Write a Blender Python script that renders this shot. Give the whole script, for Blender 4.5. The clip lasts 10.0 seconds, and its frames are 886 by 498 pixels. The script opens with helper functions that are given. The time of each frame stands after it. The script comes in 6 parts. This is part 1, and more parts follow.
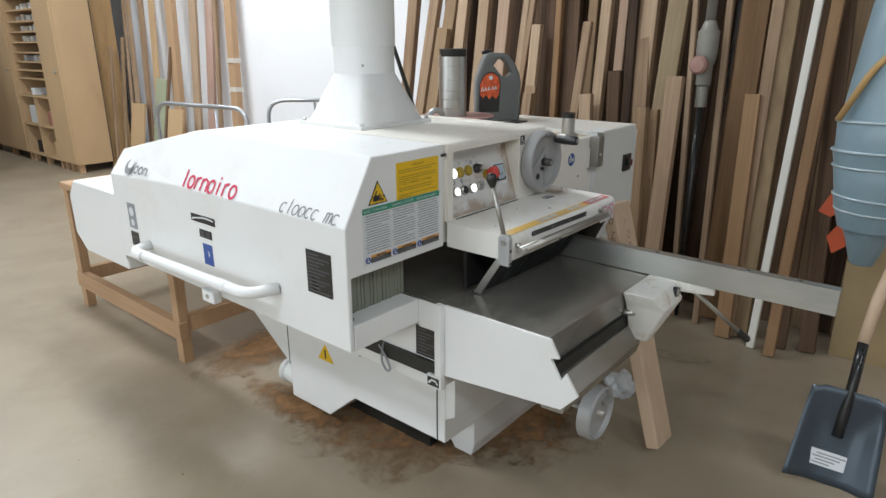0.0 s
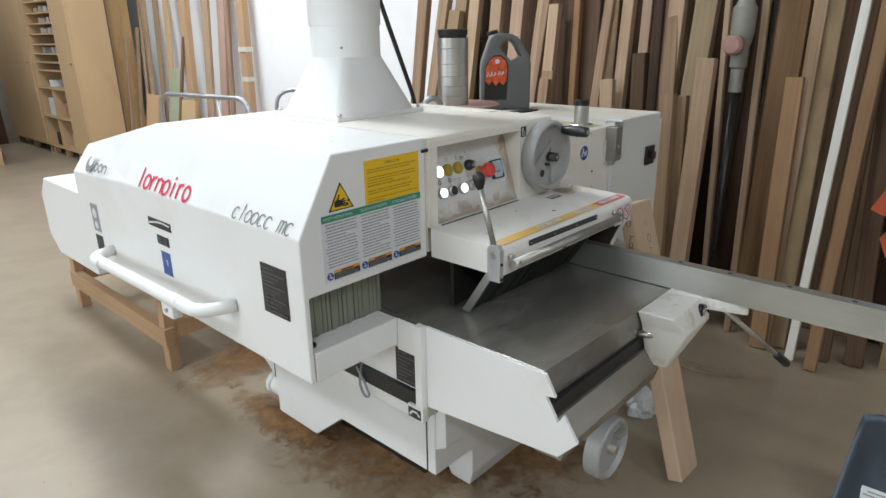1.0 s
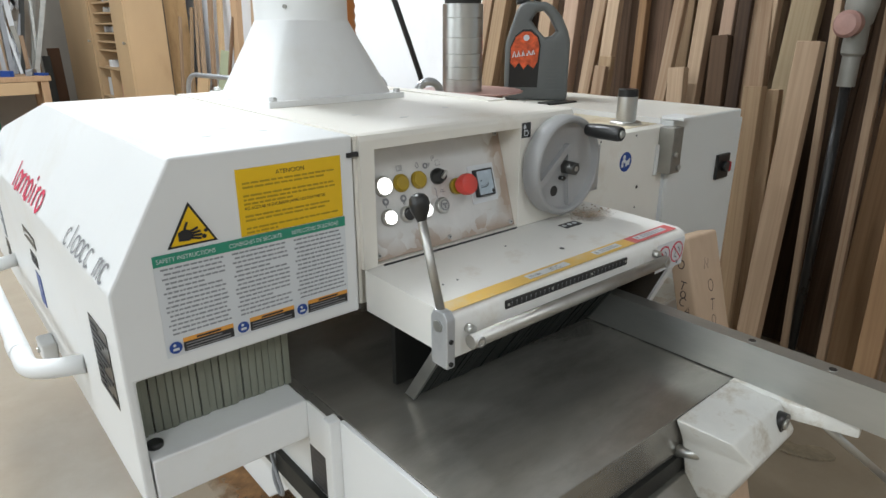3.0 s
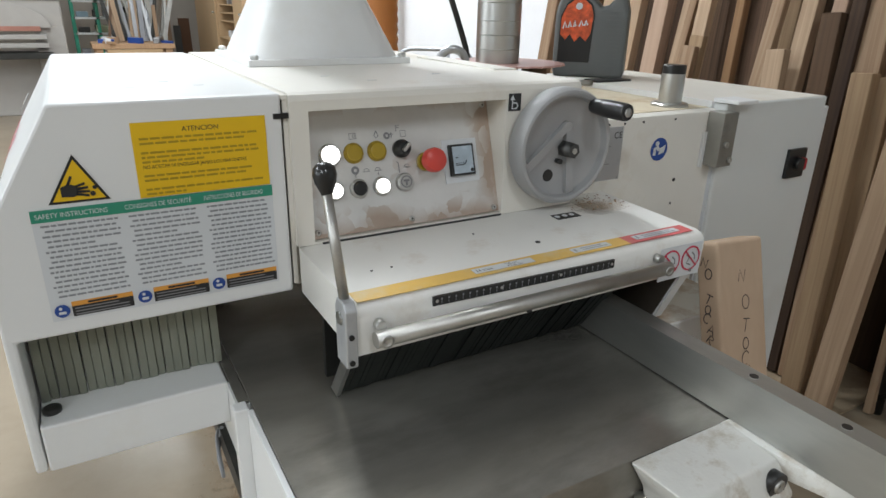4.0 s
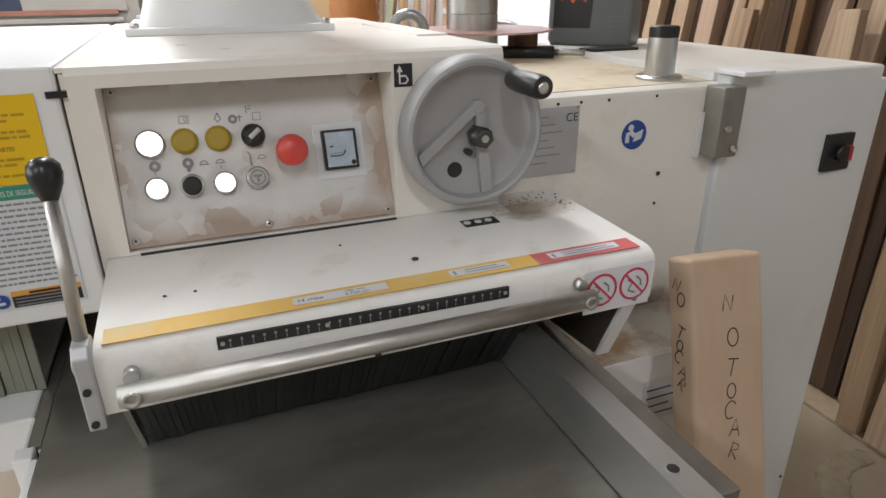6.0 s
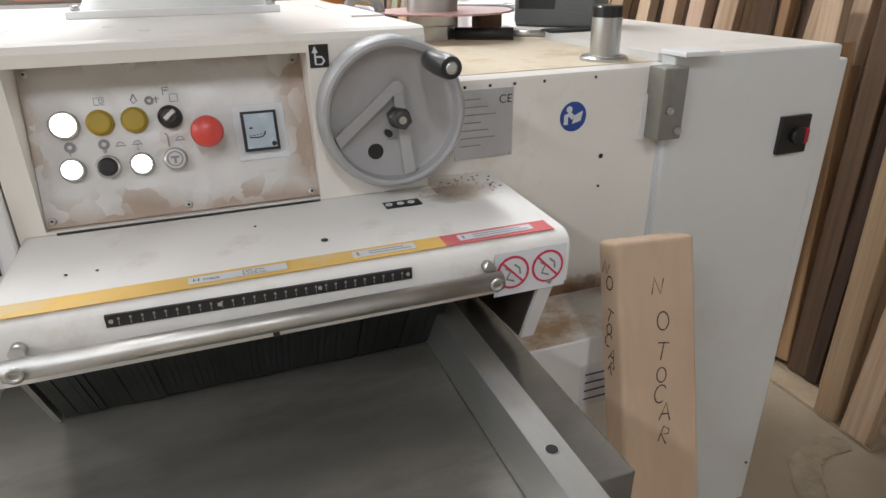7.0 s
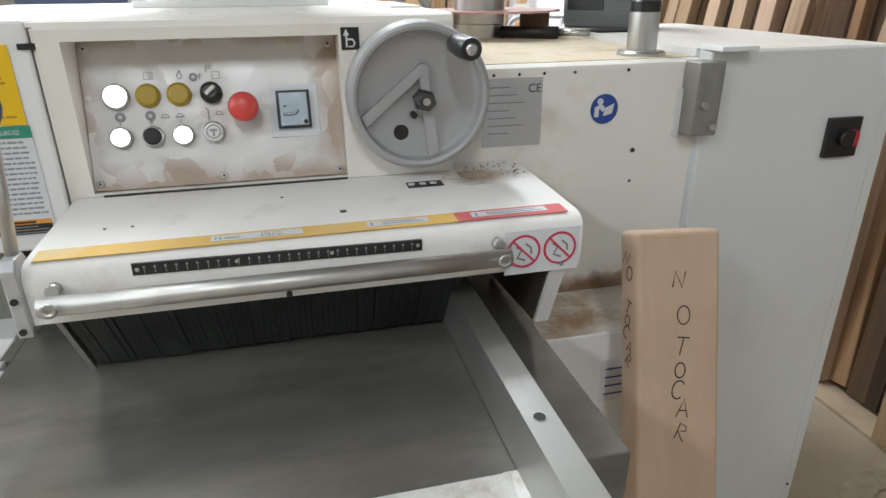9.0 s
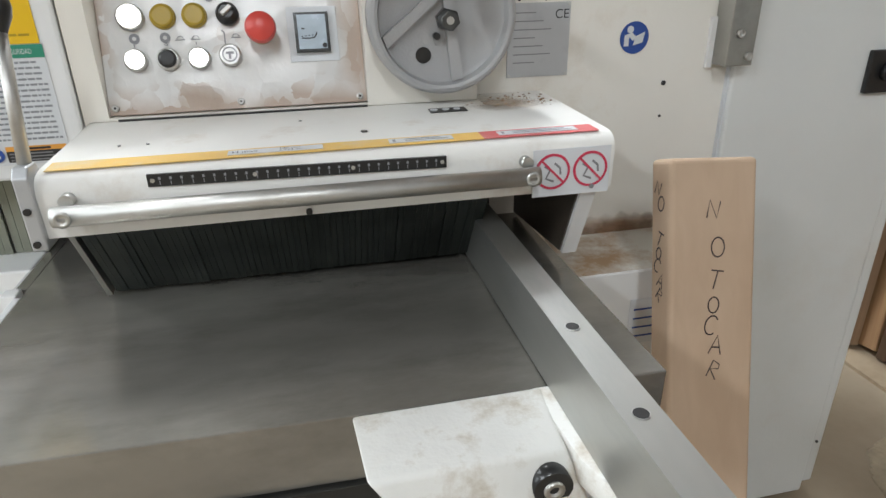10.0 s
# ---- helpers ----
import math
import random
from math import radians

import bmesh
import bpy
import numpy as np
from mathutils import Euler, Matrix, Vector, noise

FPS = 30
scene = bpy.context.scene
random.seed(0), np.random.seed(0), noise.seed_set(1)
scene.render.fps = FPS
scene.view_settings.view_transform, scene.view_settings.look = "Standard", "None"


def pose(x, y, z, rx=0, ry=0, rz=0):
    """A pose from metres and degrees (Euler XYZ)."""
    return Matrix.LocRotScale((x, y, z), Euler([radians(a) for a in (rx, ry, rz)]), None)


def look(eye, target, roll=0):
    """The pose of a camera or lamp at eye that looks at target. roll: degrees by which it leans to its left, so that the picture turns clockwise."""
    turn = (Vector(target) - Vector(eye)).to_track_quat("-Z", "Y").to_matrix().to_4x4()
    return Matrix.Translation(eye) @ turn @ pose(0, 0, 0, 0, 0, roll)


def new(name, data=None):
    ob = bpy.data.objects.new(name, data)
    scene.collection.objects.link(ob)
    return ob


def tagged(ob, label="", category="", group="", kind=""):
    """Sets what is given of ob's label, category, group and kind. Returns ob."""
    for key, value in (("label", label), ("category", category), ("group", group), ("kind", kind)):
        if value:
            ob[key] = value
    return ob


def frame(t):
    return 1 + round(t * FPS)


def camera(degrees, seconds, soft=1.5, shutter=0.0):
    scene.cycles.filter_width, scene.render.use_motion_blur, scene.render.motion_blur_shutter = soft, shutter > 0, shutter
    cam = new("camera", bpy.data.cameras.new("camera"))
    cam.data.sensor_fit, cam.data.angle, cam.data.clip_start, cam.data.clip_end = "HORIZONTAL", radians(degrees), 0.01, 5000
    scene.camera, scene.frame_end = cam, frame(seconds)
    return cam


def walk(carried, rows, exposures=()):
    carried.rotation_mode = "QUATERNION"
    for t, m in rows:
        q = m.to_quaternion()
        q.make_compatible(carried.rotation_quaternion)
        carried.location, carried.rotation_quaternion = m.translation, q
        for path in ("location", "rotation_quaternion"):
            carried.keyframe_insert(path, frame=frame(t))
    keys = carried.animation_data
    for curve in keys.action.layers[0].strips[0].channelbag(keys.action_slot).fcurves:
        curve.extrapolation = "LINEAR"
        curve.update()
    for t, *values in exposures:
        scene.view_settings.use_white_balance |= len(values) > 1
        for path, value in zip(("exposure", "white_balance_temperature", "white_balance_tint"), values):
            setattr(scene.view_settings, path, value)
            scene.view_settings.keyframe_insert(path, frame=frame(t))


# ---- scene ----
cam = camera(70.4, 10.0)
PATH = [
    (0, (0.126, 0.031, 1.433), (1.587, 1.251, 0.819), -0.1),
    (0.5, (0.249, 0.086, 1.412), (1.657, 1.35, 0.765), -0.5),
    (1, (0.393, 0.108, 1.405), (1.784, 1.392, 0.76), -0.9),
    (1.5, (0.518, 0.144, 1.394), (1.862, 1.461, 0.716), -0.2),
    (2, (0.646, 0.229, 1.363), (1.983, 1.534, 0.649), 0.2),
    (2.5, (0.777, 0.324, 1.347), (2.097, 1.67, 0.678), -0.6),
    (4, (1.192, 0.269, 1.295), (2.129, 1.883, 0.575), 1.3),
    (4.5, (1.3, 0.299, 1.269), (2.141, 1.971, 0.563), -0.0),
    (5, (1.389, 0.341, 1.267), (2.134, 2.066, 0.582), -0.7),
    (5.5, (1.46, 0.357, 1.259), (2.155, 2.08, 0.517), -1.2),
    (6, (1.553, 0.341, 1.26), (2.236, 2.05, 0.477), -0.4),
    (7.5, (1.701, 0.27, 1.253), (2.288, 1.994, 0.424), -0.8),
    (8, (1.721, 0.253, 1.26), (2.273, 1.998, 0.455), 0.0),
    (8.5, (1.727, 0.247, 1.258), (2.22, 2.009, 0.45), -0.2),
    (9, (1.718, 0.239, 1.219), (2.156, 2.028, 0.439), -0.5),
    (9.5, (1.709, 0.234, 1.162), (2.11, 2.011, 0.337), -1.7),
    (10, (1.706, 0.239, 1.139), (2.091, 2.02, 0.315), -1.1),
]
walk(cam, [(t, look(eye, target, roll)) for t, eye, target, roll in PATH],
     exposures=[(0, 0.0, 6500, 10), (2.5, 0.18, 6500, 9), (4.0, 0.15, 6500, 10), (5.0, 0.14, 6500, 12), (6.0, 0.28, 6850, 15.5), (7.5, 0.50, 6650, 15), (8.5, 0.52, 6600, 12), (9.0, 0.58, 6500, 11), (10.0, 0.78, 6500, 11)])

# ---------- world and light ----------
world = bpy.data.worlds.new("world")
scene.world = world
world.use_nodes = True
world.node_tree.nodes["Background"].inputs[0].default_value = (0.75, 0.85, 1.0, 1)
world.node_tree.nodes["Background"].inputs[1].default_value = 0.3
# Ceiling lamps are added out of view; places and watts are assumed.
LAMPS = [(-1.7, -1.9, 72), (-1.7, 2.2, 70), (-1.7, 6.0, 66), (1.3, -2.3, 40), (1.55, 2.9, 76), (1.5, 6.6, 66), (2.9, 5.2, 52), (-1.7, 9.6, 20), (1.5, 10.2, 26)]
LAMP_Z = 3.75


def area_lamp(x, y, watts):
    data = bpy.data.lights.new("added_tube_light", "AREA")
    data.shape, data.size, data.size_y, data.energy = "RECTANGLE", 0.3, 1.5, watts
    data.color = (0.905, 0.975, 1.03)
    ob = new("added_tube_light", data)
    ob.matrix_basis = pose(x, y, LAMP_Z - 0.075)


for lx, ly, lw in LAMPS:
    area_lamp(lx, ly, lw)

# daylight through the openings of the west wall
WINDOWS = [(-1.5, 0.9), (1.7, 4.1), (4.9, 7.3)]
for wy0, wy1 in WINDOWS:
    data = bpy.data.lights.new("window_light", "AREA")
    data.shape, data.size, data.size_y, data.energy = "RECTANGLE", wy1 - wy0 - 0.1, 1.7, 60
    data.color = (0.86, 0.95, 1.0)
    ob = new("window_light", data)
    ob.matrix_basis = look((-5.02, (wy0 + wy1) / 2, 2.25), (0.0, (wy0 + wy1) / 2, 1.6))


# ---------- materials ----------
def mat(name, base, rough=0.5, metal=0.0, var=0.06, scale=5.0, bump=0.04, bscale=90.0, second=None, amount=0.0, sscale=2.5, edge=0.55, spec=0.5, rvar=0.1, stretch=(1, 1, 1), coat=0.0):
    m = bpy.data.materials.new(name)
    m.use_nodes = True
    nt = m.node_tree
    bsdf = nt.nodes["Principled BSDF"]
    co = nt.nodes.new("ShaderNodeTexCoord")
    mp = nt.nodes.new("ShaderNodeMapping")
    mp.inputs["Scale"].default_value = stretch
    nt.links.new(co.outputs["Object"], mp.inputs[0])

    def noise_node(s, detail=5.0, r=0.6):
        n = nt.nodes.new("ShaderNodeTexNoise")
        n.inputs["Scale"].default_value, n.inputs["Detail"].default_value, n.inputs["Roughness"].default_value = s, detail, r
        nt.links.new(mp.outputs[0], n.inputs["Vector"])
        return n

    def mix(fac, a, b):
        n = nt.nodes.new("ShaderNodeMix")
        n.data_type = "RGBA"
        if fac is not None:
            nt.links.new(fac, n.inputs[0])
        for k, v in ((6, a), (7, b)):
            if isinstance(v, tuple):
                n.inputs[k].default_value = (*v, 1)
            else:
                nt.links.new(v, n.inputs[k])
        return n.outputs[2]

    def ramp(src, lo, hi):
        n = nt.nodes.new("ShaderNodeMapRange")
        n.inputs[1].default_value, n.inputs[2].default_value = lo, hi
        nt.links.new(src, n.inputs[0])
        return n.outputs[0]

    a = tuple(c * (1 - var) for c in base)
    b = tuple(min(1, c * (1 + var)) for c in base)
    big = noise_node(scale)
    col = mix(ramp(big.outputs[0], 0.3, 0.7), a, b)
    if second:
        st = noise_node(sscale, 8.0, 0.68)
        f = nt.nodes.new("ShaderNodeMath")
        f.operation = "MULTIPLY"
        f.inputs[1].default_value = amount
        nt.links.new(ramp(st.outputs[0], edge, edge + 0.16), f.inputs[0])
        col = mix(f.outputs[0], col, second)
    nt.links.new(col, bsdf.inputs["Base Color"])
    fine = noise_node(bscale, 3.0)
    rr = nt.nodes.new("ShaderNodeMapRange")
    rr.inputs[3].default_value, rr.inputs[4].default_value = max(0.02, rough - rvar), min(1, rough + rvar)
    nt.links.new(big.outputs[0], rr.inputs[0])
    nt.links.new(rr.outputs[0], bsdf.inputs["Roughness"])
    bsdf.inputs["Metallic"].default_value = metal
    bsdf.inputs["Specular IOR Level"].default_value = spec
    bsdf.inputs["Coat Weight"].default_value = coat
    bp = nt.nodes.new("ShaderNodeBump")
    bp.inputs["Strength"].default_value, bp.inputs["Distance"].default_value = bump, 0.004
    nt.links.new(fine.outputs[0], bp.inputs["Height"])
    nt.links.new(bp.outputs[0], bsdf.inputs["Normal"])
    return m


def wood(name, light, dark, rand=0.0, rough=0.65, fine=(75, 75, 1.8)):
    """Grain along the local z axis; rand: how far each piece strays between the two tones."""
    m = bpy.data.materials.new(name)
    m.use_nodes = True
    nt = m.node_tree
    bsdf = nt.nodes["Principled BSDF"]
    co = nt.nodes.new("ShaderNodeTexCoord")
    info = nt.nodes.new("ShaderNodeObjectInfo")
    off = nt.nodes.new("ShaderNodeVectorMath")
    off.operation = "MULTIPLY_ADD"
    off.inputs[1].default_value = (7.0, 3.0, 11.0)
    nt.links.new(info.outputs["Random"], off.inputs[0])
    nt.links.new(co.outputs["Object"], off.inputs[2])
    mp = nt.nodes.new("ShaderNodeMapping")
    mp.inputs["Scale"].default_value = fine
    nt.links.new(off.outputs[0], mp.inputs[0])
    n1 = nt.nodes.new("ShaderNodeTexNoise")
    n1.inputs["Scale"].default_value, n1.inputs["Detail"].default_value, n1.inputs["Distortion"].default_value = 1.0, 6.0, 0.6
    nt.links.new(mp.outputs[0], n1.inputs["Vector"])
    n2 = nt.nodes.new("ShaderNodeTexNoise")
    n2.inputs["Scale"].default_value, n2.inputs["Detail"].default_value = 3.0, 4.0
    nt.links.new(off.outputs[0], n2.inputs["Vector"])
    rmp = nt.nodes.new("ShaderNodeMapRange")
    rmp.inputs[1].default_value, rmp.inputs[2].default_value = 0.32, 0.68
    nt.links.new(n1.outputs[0], rmp.inputs[0])
    add = nt.nodes.new("ShaderNodeMath")
    add.operation = "MULTIPLY_ADD"
    add.inputs[1].default_value = 0.35
    nt.links.new(rmp.outputs[0], add.inputs[0])
    k = nt.nodes.new("ShaderNodeMath")
    k.operation = "MULTIPLY"
    k.inputs[1].default_value = rand
    nt.links.new(info.outputs["Random"], k.inputs[0])
    k2 = nt.nodes.new("ShaderNodeMath")
    k2.operation = "MULTIPLY_ADD"
    k2.inputs[1].default_value = 0.35
    nt.links.new(n2.outputs[0], k2.inputs[0])
    nt.links.new(k.outputs[0], k2.inputs[2])
    nt.links.new(k2.outputs[0], add.inputs[2])
    mx = nt.nodes.new("ShaderNodeMix")
    mx.data_type = "RGBA"
    mx.inputs[6].default_value, mx.inputs[7].default_value = (*light, 1), (*dark, 1)
    nt.links.new(add.outputs[0], mx.inputs[0])
    nt.links.new(mx.outputs[2], bsdf.inputs["Base Color"])
    bsdf.inputs["Roughness"].default_value = rough
    bsdf.inputs["Specular IOR Level"].default_value = 0.3
    bp = nt.nodes.new("ShaderNodeBump")
    bp.inputs["Strength"].default_value, bp.inputs["Distance"].default_value = 0.25, 0.002
    nt.links.new(n1.outputs[0], bp.inputs["Height"])
    nt.links.new(bp.outputs[0], bsdf.inputs["Normal"])
    return m


def glow(name, color, strength):
    m = bpy.data.materials.new(name)
    m.use_nodes = True
    b = m.node_tree.nodes["Principled BSDF"]
    b.inputs["Base Color"].default_value = (*color, 1)
    b.inputs["Emission Color"].default_value = (*color, 1)
    b.inputs["Emission Strength"].default_value = strength
    return m


def dirty_panel():
    """Foil with patchy brown sawdust that clings to the lower edge and the ends."""
    m = mat("panel_foil", (0.62, 0.61, 0.59), 0.35, 0.1, var=0.07, scale=10, bump=0.05)
    nt = m.node_tree
    bsdf = nt.nodes["Principled BSDF"]
    src = bsdf.inputs["Base Color"].links[0].from_socket
    co = nt.nodes.new("ShaderNodeTexCoord")
    sep = nt.nodes.new("ShaderNodeSeparateXYZ")
    nt.links.new(co.outputs["Object"], sep.inputs[0])

    def span(sock, lo, hi):
        n = nt.nodes.new("ShaderNodeMapRange")
        n.inputs[1].default_value, n.inputs[2].default_value = lo, hi
        nt.links.new(sock, n.inputs[0])
        return n.outputs[0]

    def mth(op, a_, b_):
        n = nt.nodes.new("ShaderNodeMath")
        n.operation = op
        for k, v in enumerate((a_, b_)):
            if isinstance(v, float):
                n.inputs[k].default_value = v
            else:
                nt.links.new(v, n.inputs[k])
        return n.outputs[0]
    low = span(sep.outputs[2], 1.020, 0.968)
    ends = mth("MAXIMUM", span(sep.outputs[0], 1.74, 1.793), mth("MULTIPLY", span(sep.outputs[0], 1.485, 1.463), 0.5))
    rim = mth("MAXIMUM", mth("MAXIMUM", low, ends), mth("MULTIPLY", span(sep.outputs[2], 1.145, 1.16), 0.45))
    vor = nt.nodes.new("ShaderNodeTexVoronoi")
    vor.inputs["Scale"].default_value = 34
    wob = nt.nodes.new("ShaderNodeTexNoise")
    wob.inputs["Scale"].default_value, wob.inputs["Detail"].default_value = 11, 7
    nt.links.new(co.outputs["Object"], wob.inputs["Vector"])
    mixv = nt.nodes.new("ShaderNodeMix")
    mixv.data_type = "VECTOR"
    mixv.inputs[0].default_value = 0.08
    nt.links.new(co.outputs["Object"], mixv.inputs[4])
    nt.links.new(wob.outputs["Color"], mixv.inputs[5])
    nt.links.new(mixv.outputs[1], vor.inputs["Vector"])
    cell = nt.nodes.new("ShaderNodeSeparateColor")
    nt.links.new(vor.outputs["Color"], cell.inputs[0])
    total = mth("ADD", mth("ADD", mth("MULTIPLY", rim, 0.50), mth("MULTIPLY", cell.outputs[0], 0.30)), mth("MULTIPLY", wob.outputs[0], 0.65))
    fac = mth("MULTIPLY", span(total, 0.58, 0.92), 0.82)
    mx = nt.nodes.new("ShaderNodeMix")
    mx.data_type = "RGBA"
    mx.inputs[7].default_value = (0.36, 0.25, 0.175, 1)
    nt.links.new(fac, mx.inputs[0])
    nt.links.new(src, mx.inputs[6])
    nt.links.new(mx.outputs[2], bsdf.inputs["Base Color"])
    fold = nt.nodes.new("ShaderNodeTexVoronoi")
    fold.inputs["Scale"].default_value = 17
    nt.links.new(mixv.outputs[1], fold.inputs["Vector"])
    crease = nt.nodes.new("ShaderNodeBump")
    crease.inputs["Strength"].default_value, crease.inputs["Distance"].default_value = 0.35, 0.006
    nt.links.new(fold.outputs["Distance"], crease.inputs["Height"])
    nt.links.new(bsdf.inputs["Normal"].links[0].from_socket, crease.inputs["Normal"])
    nt.links.new(crease.outputs[0], bsdf.inputs["Normal"])
    nt.links.new(crease.outputs[0], bsdf.inputs["Coat Normal"])
    bsdf.inputs["Coat Weight"].default_value, bsdf.inputs["Coat Roughness"].default_value = 0.5, 0.22
    return m


WHITE = mat("white_paint", (0.765, 0.77, 0.765), 0.38, var=0.02, bump=0.05, bscale=160, second=(0.66, 0.62, 0.54), amount=0.35, sscale=3.0, edge=0.56)
CREAM = mat("cream_paint", (0.77, 0.74, 0.675), 0.42, var=0.03, bump=0.07, bscale=150, second=(0.56, 0.47, 0.35), amount=0.5, sscale=5.0, edge=0.57)
GREYP = mat("cabinet_paint", (0.70, 0.715, 0.70), 0.42, var=0.02, bump=0.12, bscale=170, second=(0.58, 0.54, 0.46), amount=0.3, sscale=3.0, edge=0.58)
CHIPPED = mat("chipped_paint", (0.74, 0.73, 0.69), 0.5, var=0.05, scale=14, bump=0.25, bscale=70, second=(0.42, 0.35, 0.25), amount=0.8, sscale=14, edge=0.51)
SHELFP = mat("dusty_cream_paint", (0.81, 0.795, 0.755), 0.42, var=0.03, bump=0.08, bscale=150, second=(0.56, 0.46, 0.35), amount=0.55, sscale=8.0, edge=0.55)
DUSTY = mat("dusty_paint", (0.74, 0.72, 0.66), 0.7, var=0.04, bump=0.15, bscale=80, second=(0.44, 0.28, 0.15), amount=0.95, sscale=7.0, edge=0.47)
PANEL = dirty_panel()
IRON = mat("cast_iron", (0.325, 0.31, 0.278), 0.22, 0.66, var=0.25, scale=4.5, second=(0.155, 0.145, 0.125), amount=0.6, sscale=3.0, edge=0.47, bump=0.02, bscale=260, rvar=0.04, stretch=(0.6, 1.5, 1))


def scuffed(m, tone, amount, stretch):
    """Long faint rubbing marks laid over a metal's colour and gloss."""
    nt = m.node_tree
    bsdf = nt.nodes["Principled BSDF"]
    co = nt.nodes.new("ShaderNodeTexCoord")
    mp = nt.nodes.new("ShaderNodeMapping")
    mp.inputs["Scale"].default_value = stretch
    mp.inputs["Rotation"].default_value = (0, 0, radians(12))
    nt.links.new(co.outputs["Object"], mp.inputs[0])
    n = nt.nodes.new("ShaderNodeTexNoise")
    n.inputs["Scale"].default_value, n.inputs["Detail"].default_value, n.inputs["Roughness"].default_value = 1.0, 7.0, 0.72
    nt.links.new(mp.outputs[0], n.inputs["Vector"])
    r = nt.nodes.new("ShaderNodeMapRange")
    r.inputs[1].default_value, r.inputs[2].default_value, r.inputs[4].default_value = 0.54, 0.74, amount
    nt.links.new(n.outputs[0], r.inputs[0])
    mx = nt.nodes.new("ShaderNodeMix")
    mx.data_type = "RGBA"
    mx.inputs[7].default_value = (*tone, 1)
    nt.links.new(r.outputs[0], mx.inputs[0])
    nt.links.new(bsdf.inputs["Base Color"].links[0].from_socket, mx.inputs[6])
    nt.links.new(mx.outputs[2], bsdf.inputs["Base Color"])
    add = nt.nodes.new("ShaderNodeMath")
    add.operation = "MULTIPLY_ADD"
    add.inputs[1].default_value = 0.35
    nt.links.new(r.outputs[0], add.inputs[0])
    nt.links.new(bsdf.inputs["Roughness"].links[0].from_socket, add.inputs[2])
    nt.links.new(add.outputs[0], bsdf.inputs["Roughness"])
    return m


scuffed(IRON, (0.40, 0.38, 0.345), 0.16, (2.2, 9.0, 6.0))
PLATE = mat("rating_plate_metal", (0.50, 0.51, 0.52), 0.42, 0.5, var=0.05, scale=12, second=(0.38, 0.39, 0.42), amount=0.5, sscale=20)
MARKER = mat("marker_ink", (0.05, 0.036, 0.034), 0.6, var=0.3, scale=40, bump=0.0)
DARKRED = mat("dark_red_plastic", (0.38, 0.02, 0.03), 0.35, var=0.06, bump=0.02)
TOPDUST = mat("dust_film", (0.66, 0.575, 0.43), 0.9, var=0.08, scale=9, bump=0.2, bscale=200, second=(0.46, 0.335, 0.20), amount=0.7, sscale=9, edge=0.5)
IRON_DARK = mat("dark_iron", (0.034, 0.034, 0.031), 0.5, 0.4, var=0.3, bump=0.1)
STEEL = mat("bright_steel", (0.56, 0.56, 0.54), 0.34, 0.95, var=0.06, scale=14, bump=0.01, bscale=200, rvar=0.12)
ZINC = mat("zinc_rail", (0.43, 0.43, 0.405), 0.36, 0.85, var=0.15, scale=8, second=(0.29, 0.31, 0.315), amount=0.5, sscale=6, edge=0.5, bump=0.004, rvar=0.03, stretch=(1, 0.25, 1))
CHROME = mat("chrome", (0.54, 0.53, 0.50), 0.46, 1.0, var=0.05, scale=20, bump=0.0, second=(0.42, 0.40, 0.36), amount=0.5, sscale=18, edge=0.5)
WHEELG = mat("wheel_grey", (0.36, 0.36, 0.36), 0.42, 0.1, var=0.05, bump=0.14, bscale=240)
BLACK = mat("black_plastic", (0.018, 0.018, 0.018), 0.3, var=0.2, bump=0.06)
INK = mat("black_ink", (0.02, 0.02, 0.022), 0.5, var=0.1, bump=0.0)
DIMINK = mat("dim_print", (0.085, 0.085, 0.09), 0.55, var=0.2, bump=0.0)
GREYINK = mat("grey_ink", (0.22, 0.22, 0.23), 0.5, var=0.1, bump=0.0)
LINE = mat("print_grey", (0.28, 0.29, 0.31), 0.6, var=0.15, bump=0.0)
PAPER = mat("label_white", (0.66, 0.68, 0.70), 0.4, var=0.03, bump=0.02)
YELLOW = mat("sign_yellow", (0.80, 0.50, 0.01), 0.42, var=0.05, bump=0.02)
OLIVE = mat("print_olive", (0.42, 0.275, 0.012), 0.5, var=0.05, bump=0.0)
STRIP = mat("worn_yellow", (0.78, 0.50, 0.13), 0.45, var=0.08, scale=9, second=(0.70, 0.60, 0.40), amount=0.7, sscale=11, edge=0.5)
GREEN = mat("sign_green", (0.03, 0.27, 0.17), 0.42, var=0.05, bump=0.02)
ORANGE = mat("sign_orange", (0.75, 0.34, 0.06), 0.42, var=0.05, bump=0.02)
BLUE = mat("sign_blue", (0.02, 0.07, 0.30), 0.4, var=0.05, bump=0.02)
RED = mat("red_plastic", (0.62, 0.065, 0.05), 0.35, var=0.06, bump=0.02)
REDINK = mat("red_ink", (0.58, 0.035, 0.085), 0.5, var=0.08, bump=0.0)
PINKR = mat("red_film", (0.62, 0.13, 0.13), 0.45, var=0.08, second=(0.65, 0.35, 0.30), amount=0.5, sscale=12)
AMBER = mat("amber_cap", (0.38, 0.26, 0.02), 0.35, var=0.05, bump=0.02)
LIT = glow("lit_cap", (1.0, 0.99, 0.96), 2.4)
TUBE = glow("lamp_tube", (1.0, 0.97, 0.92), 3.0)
# Dark brown of the gusset plate has its shadow put into the colour.
GUSSET = mat("shaded_steel", (0.10, 0.082, 0.066), 0.42, 0.4, var=0.3, scale=12, bump=0.03)
TARP = mat("orange_tarp", (0.58, 0.10, 0.035), 0.55, var=0.12)
RIM = mat("pale_rim", (0.40, 0.48, 0.51), 0.3, var=0.06, bump=0.02)
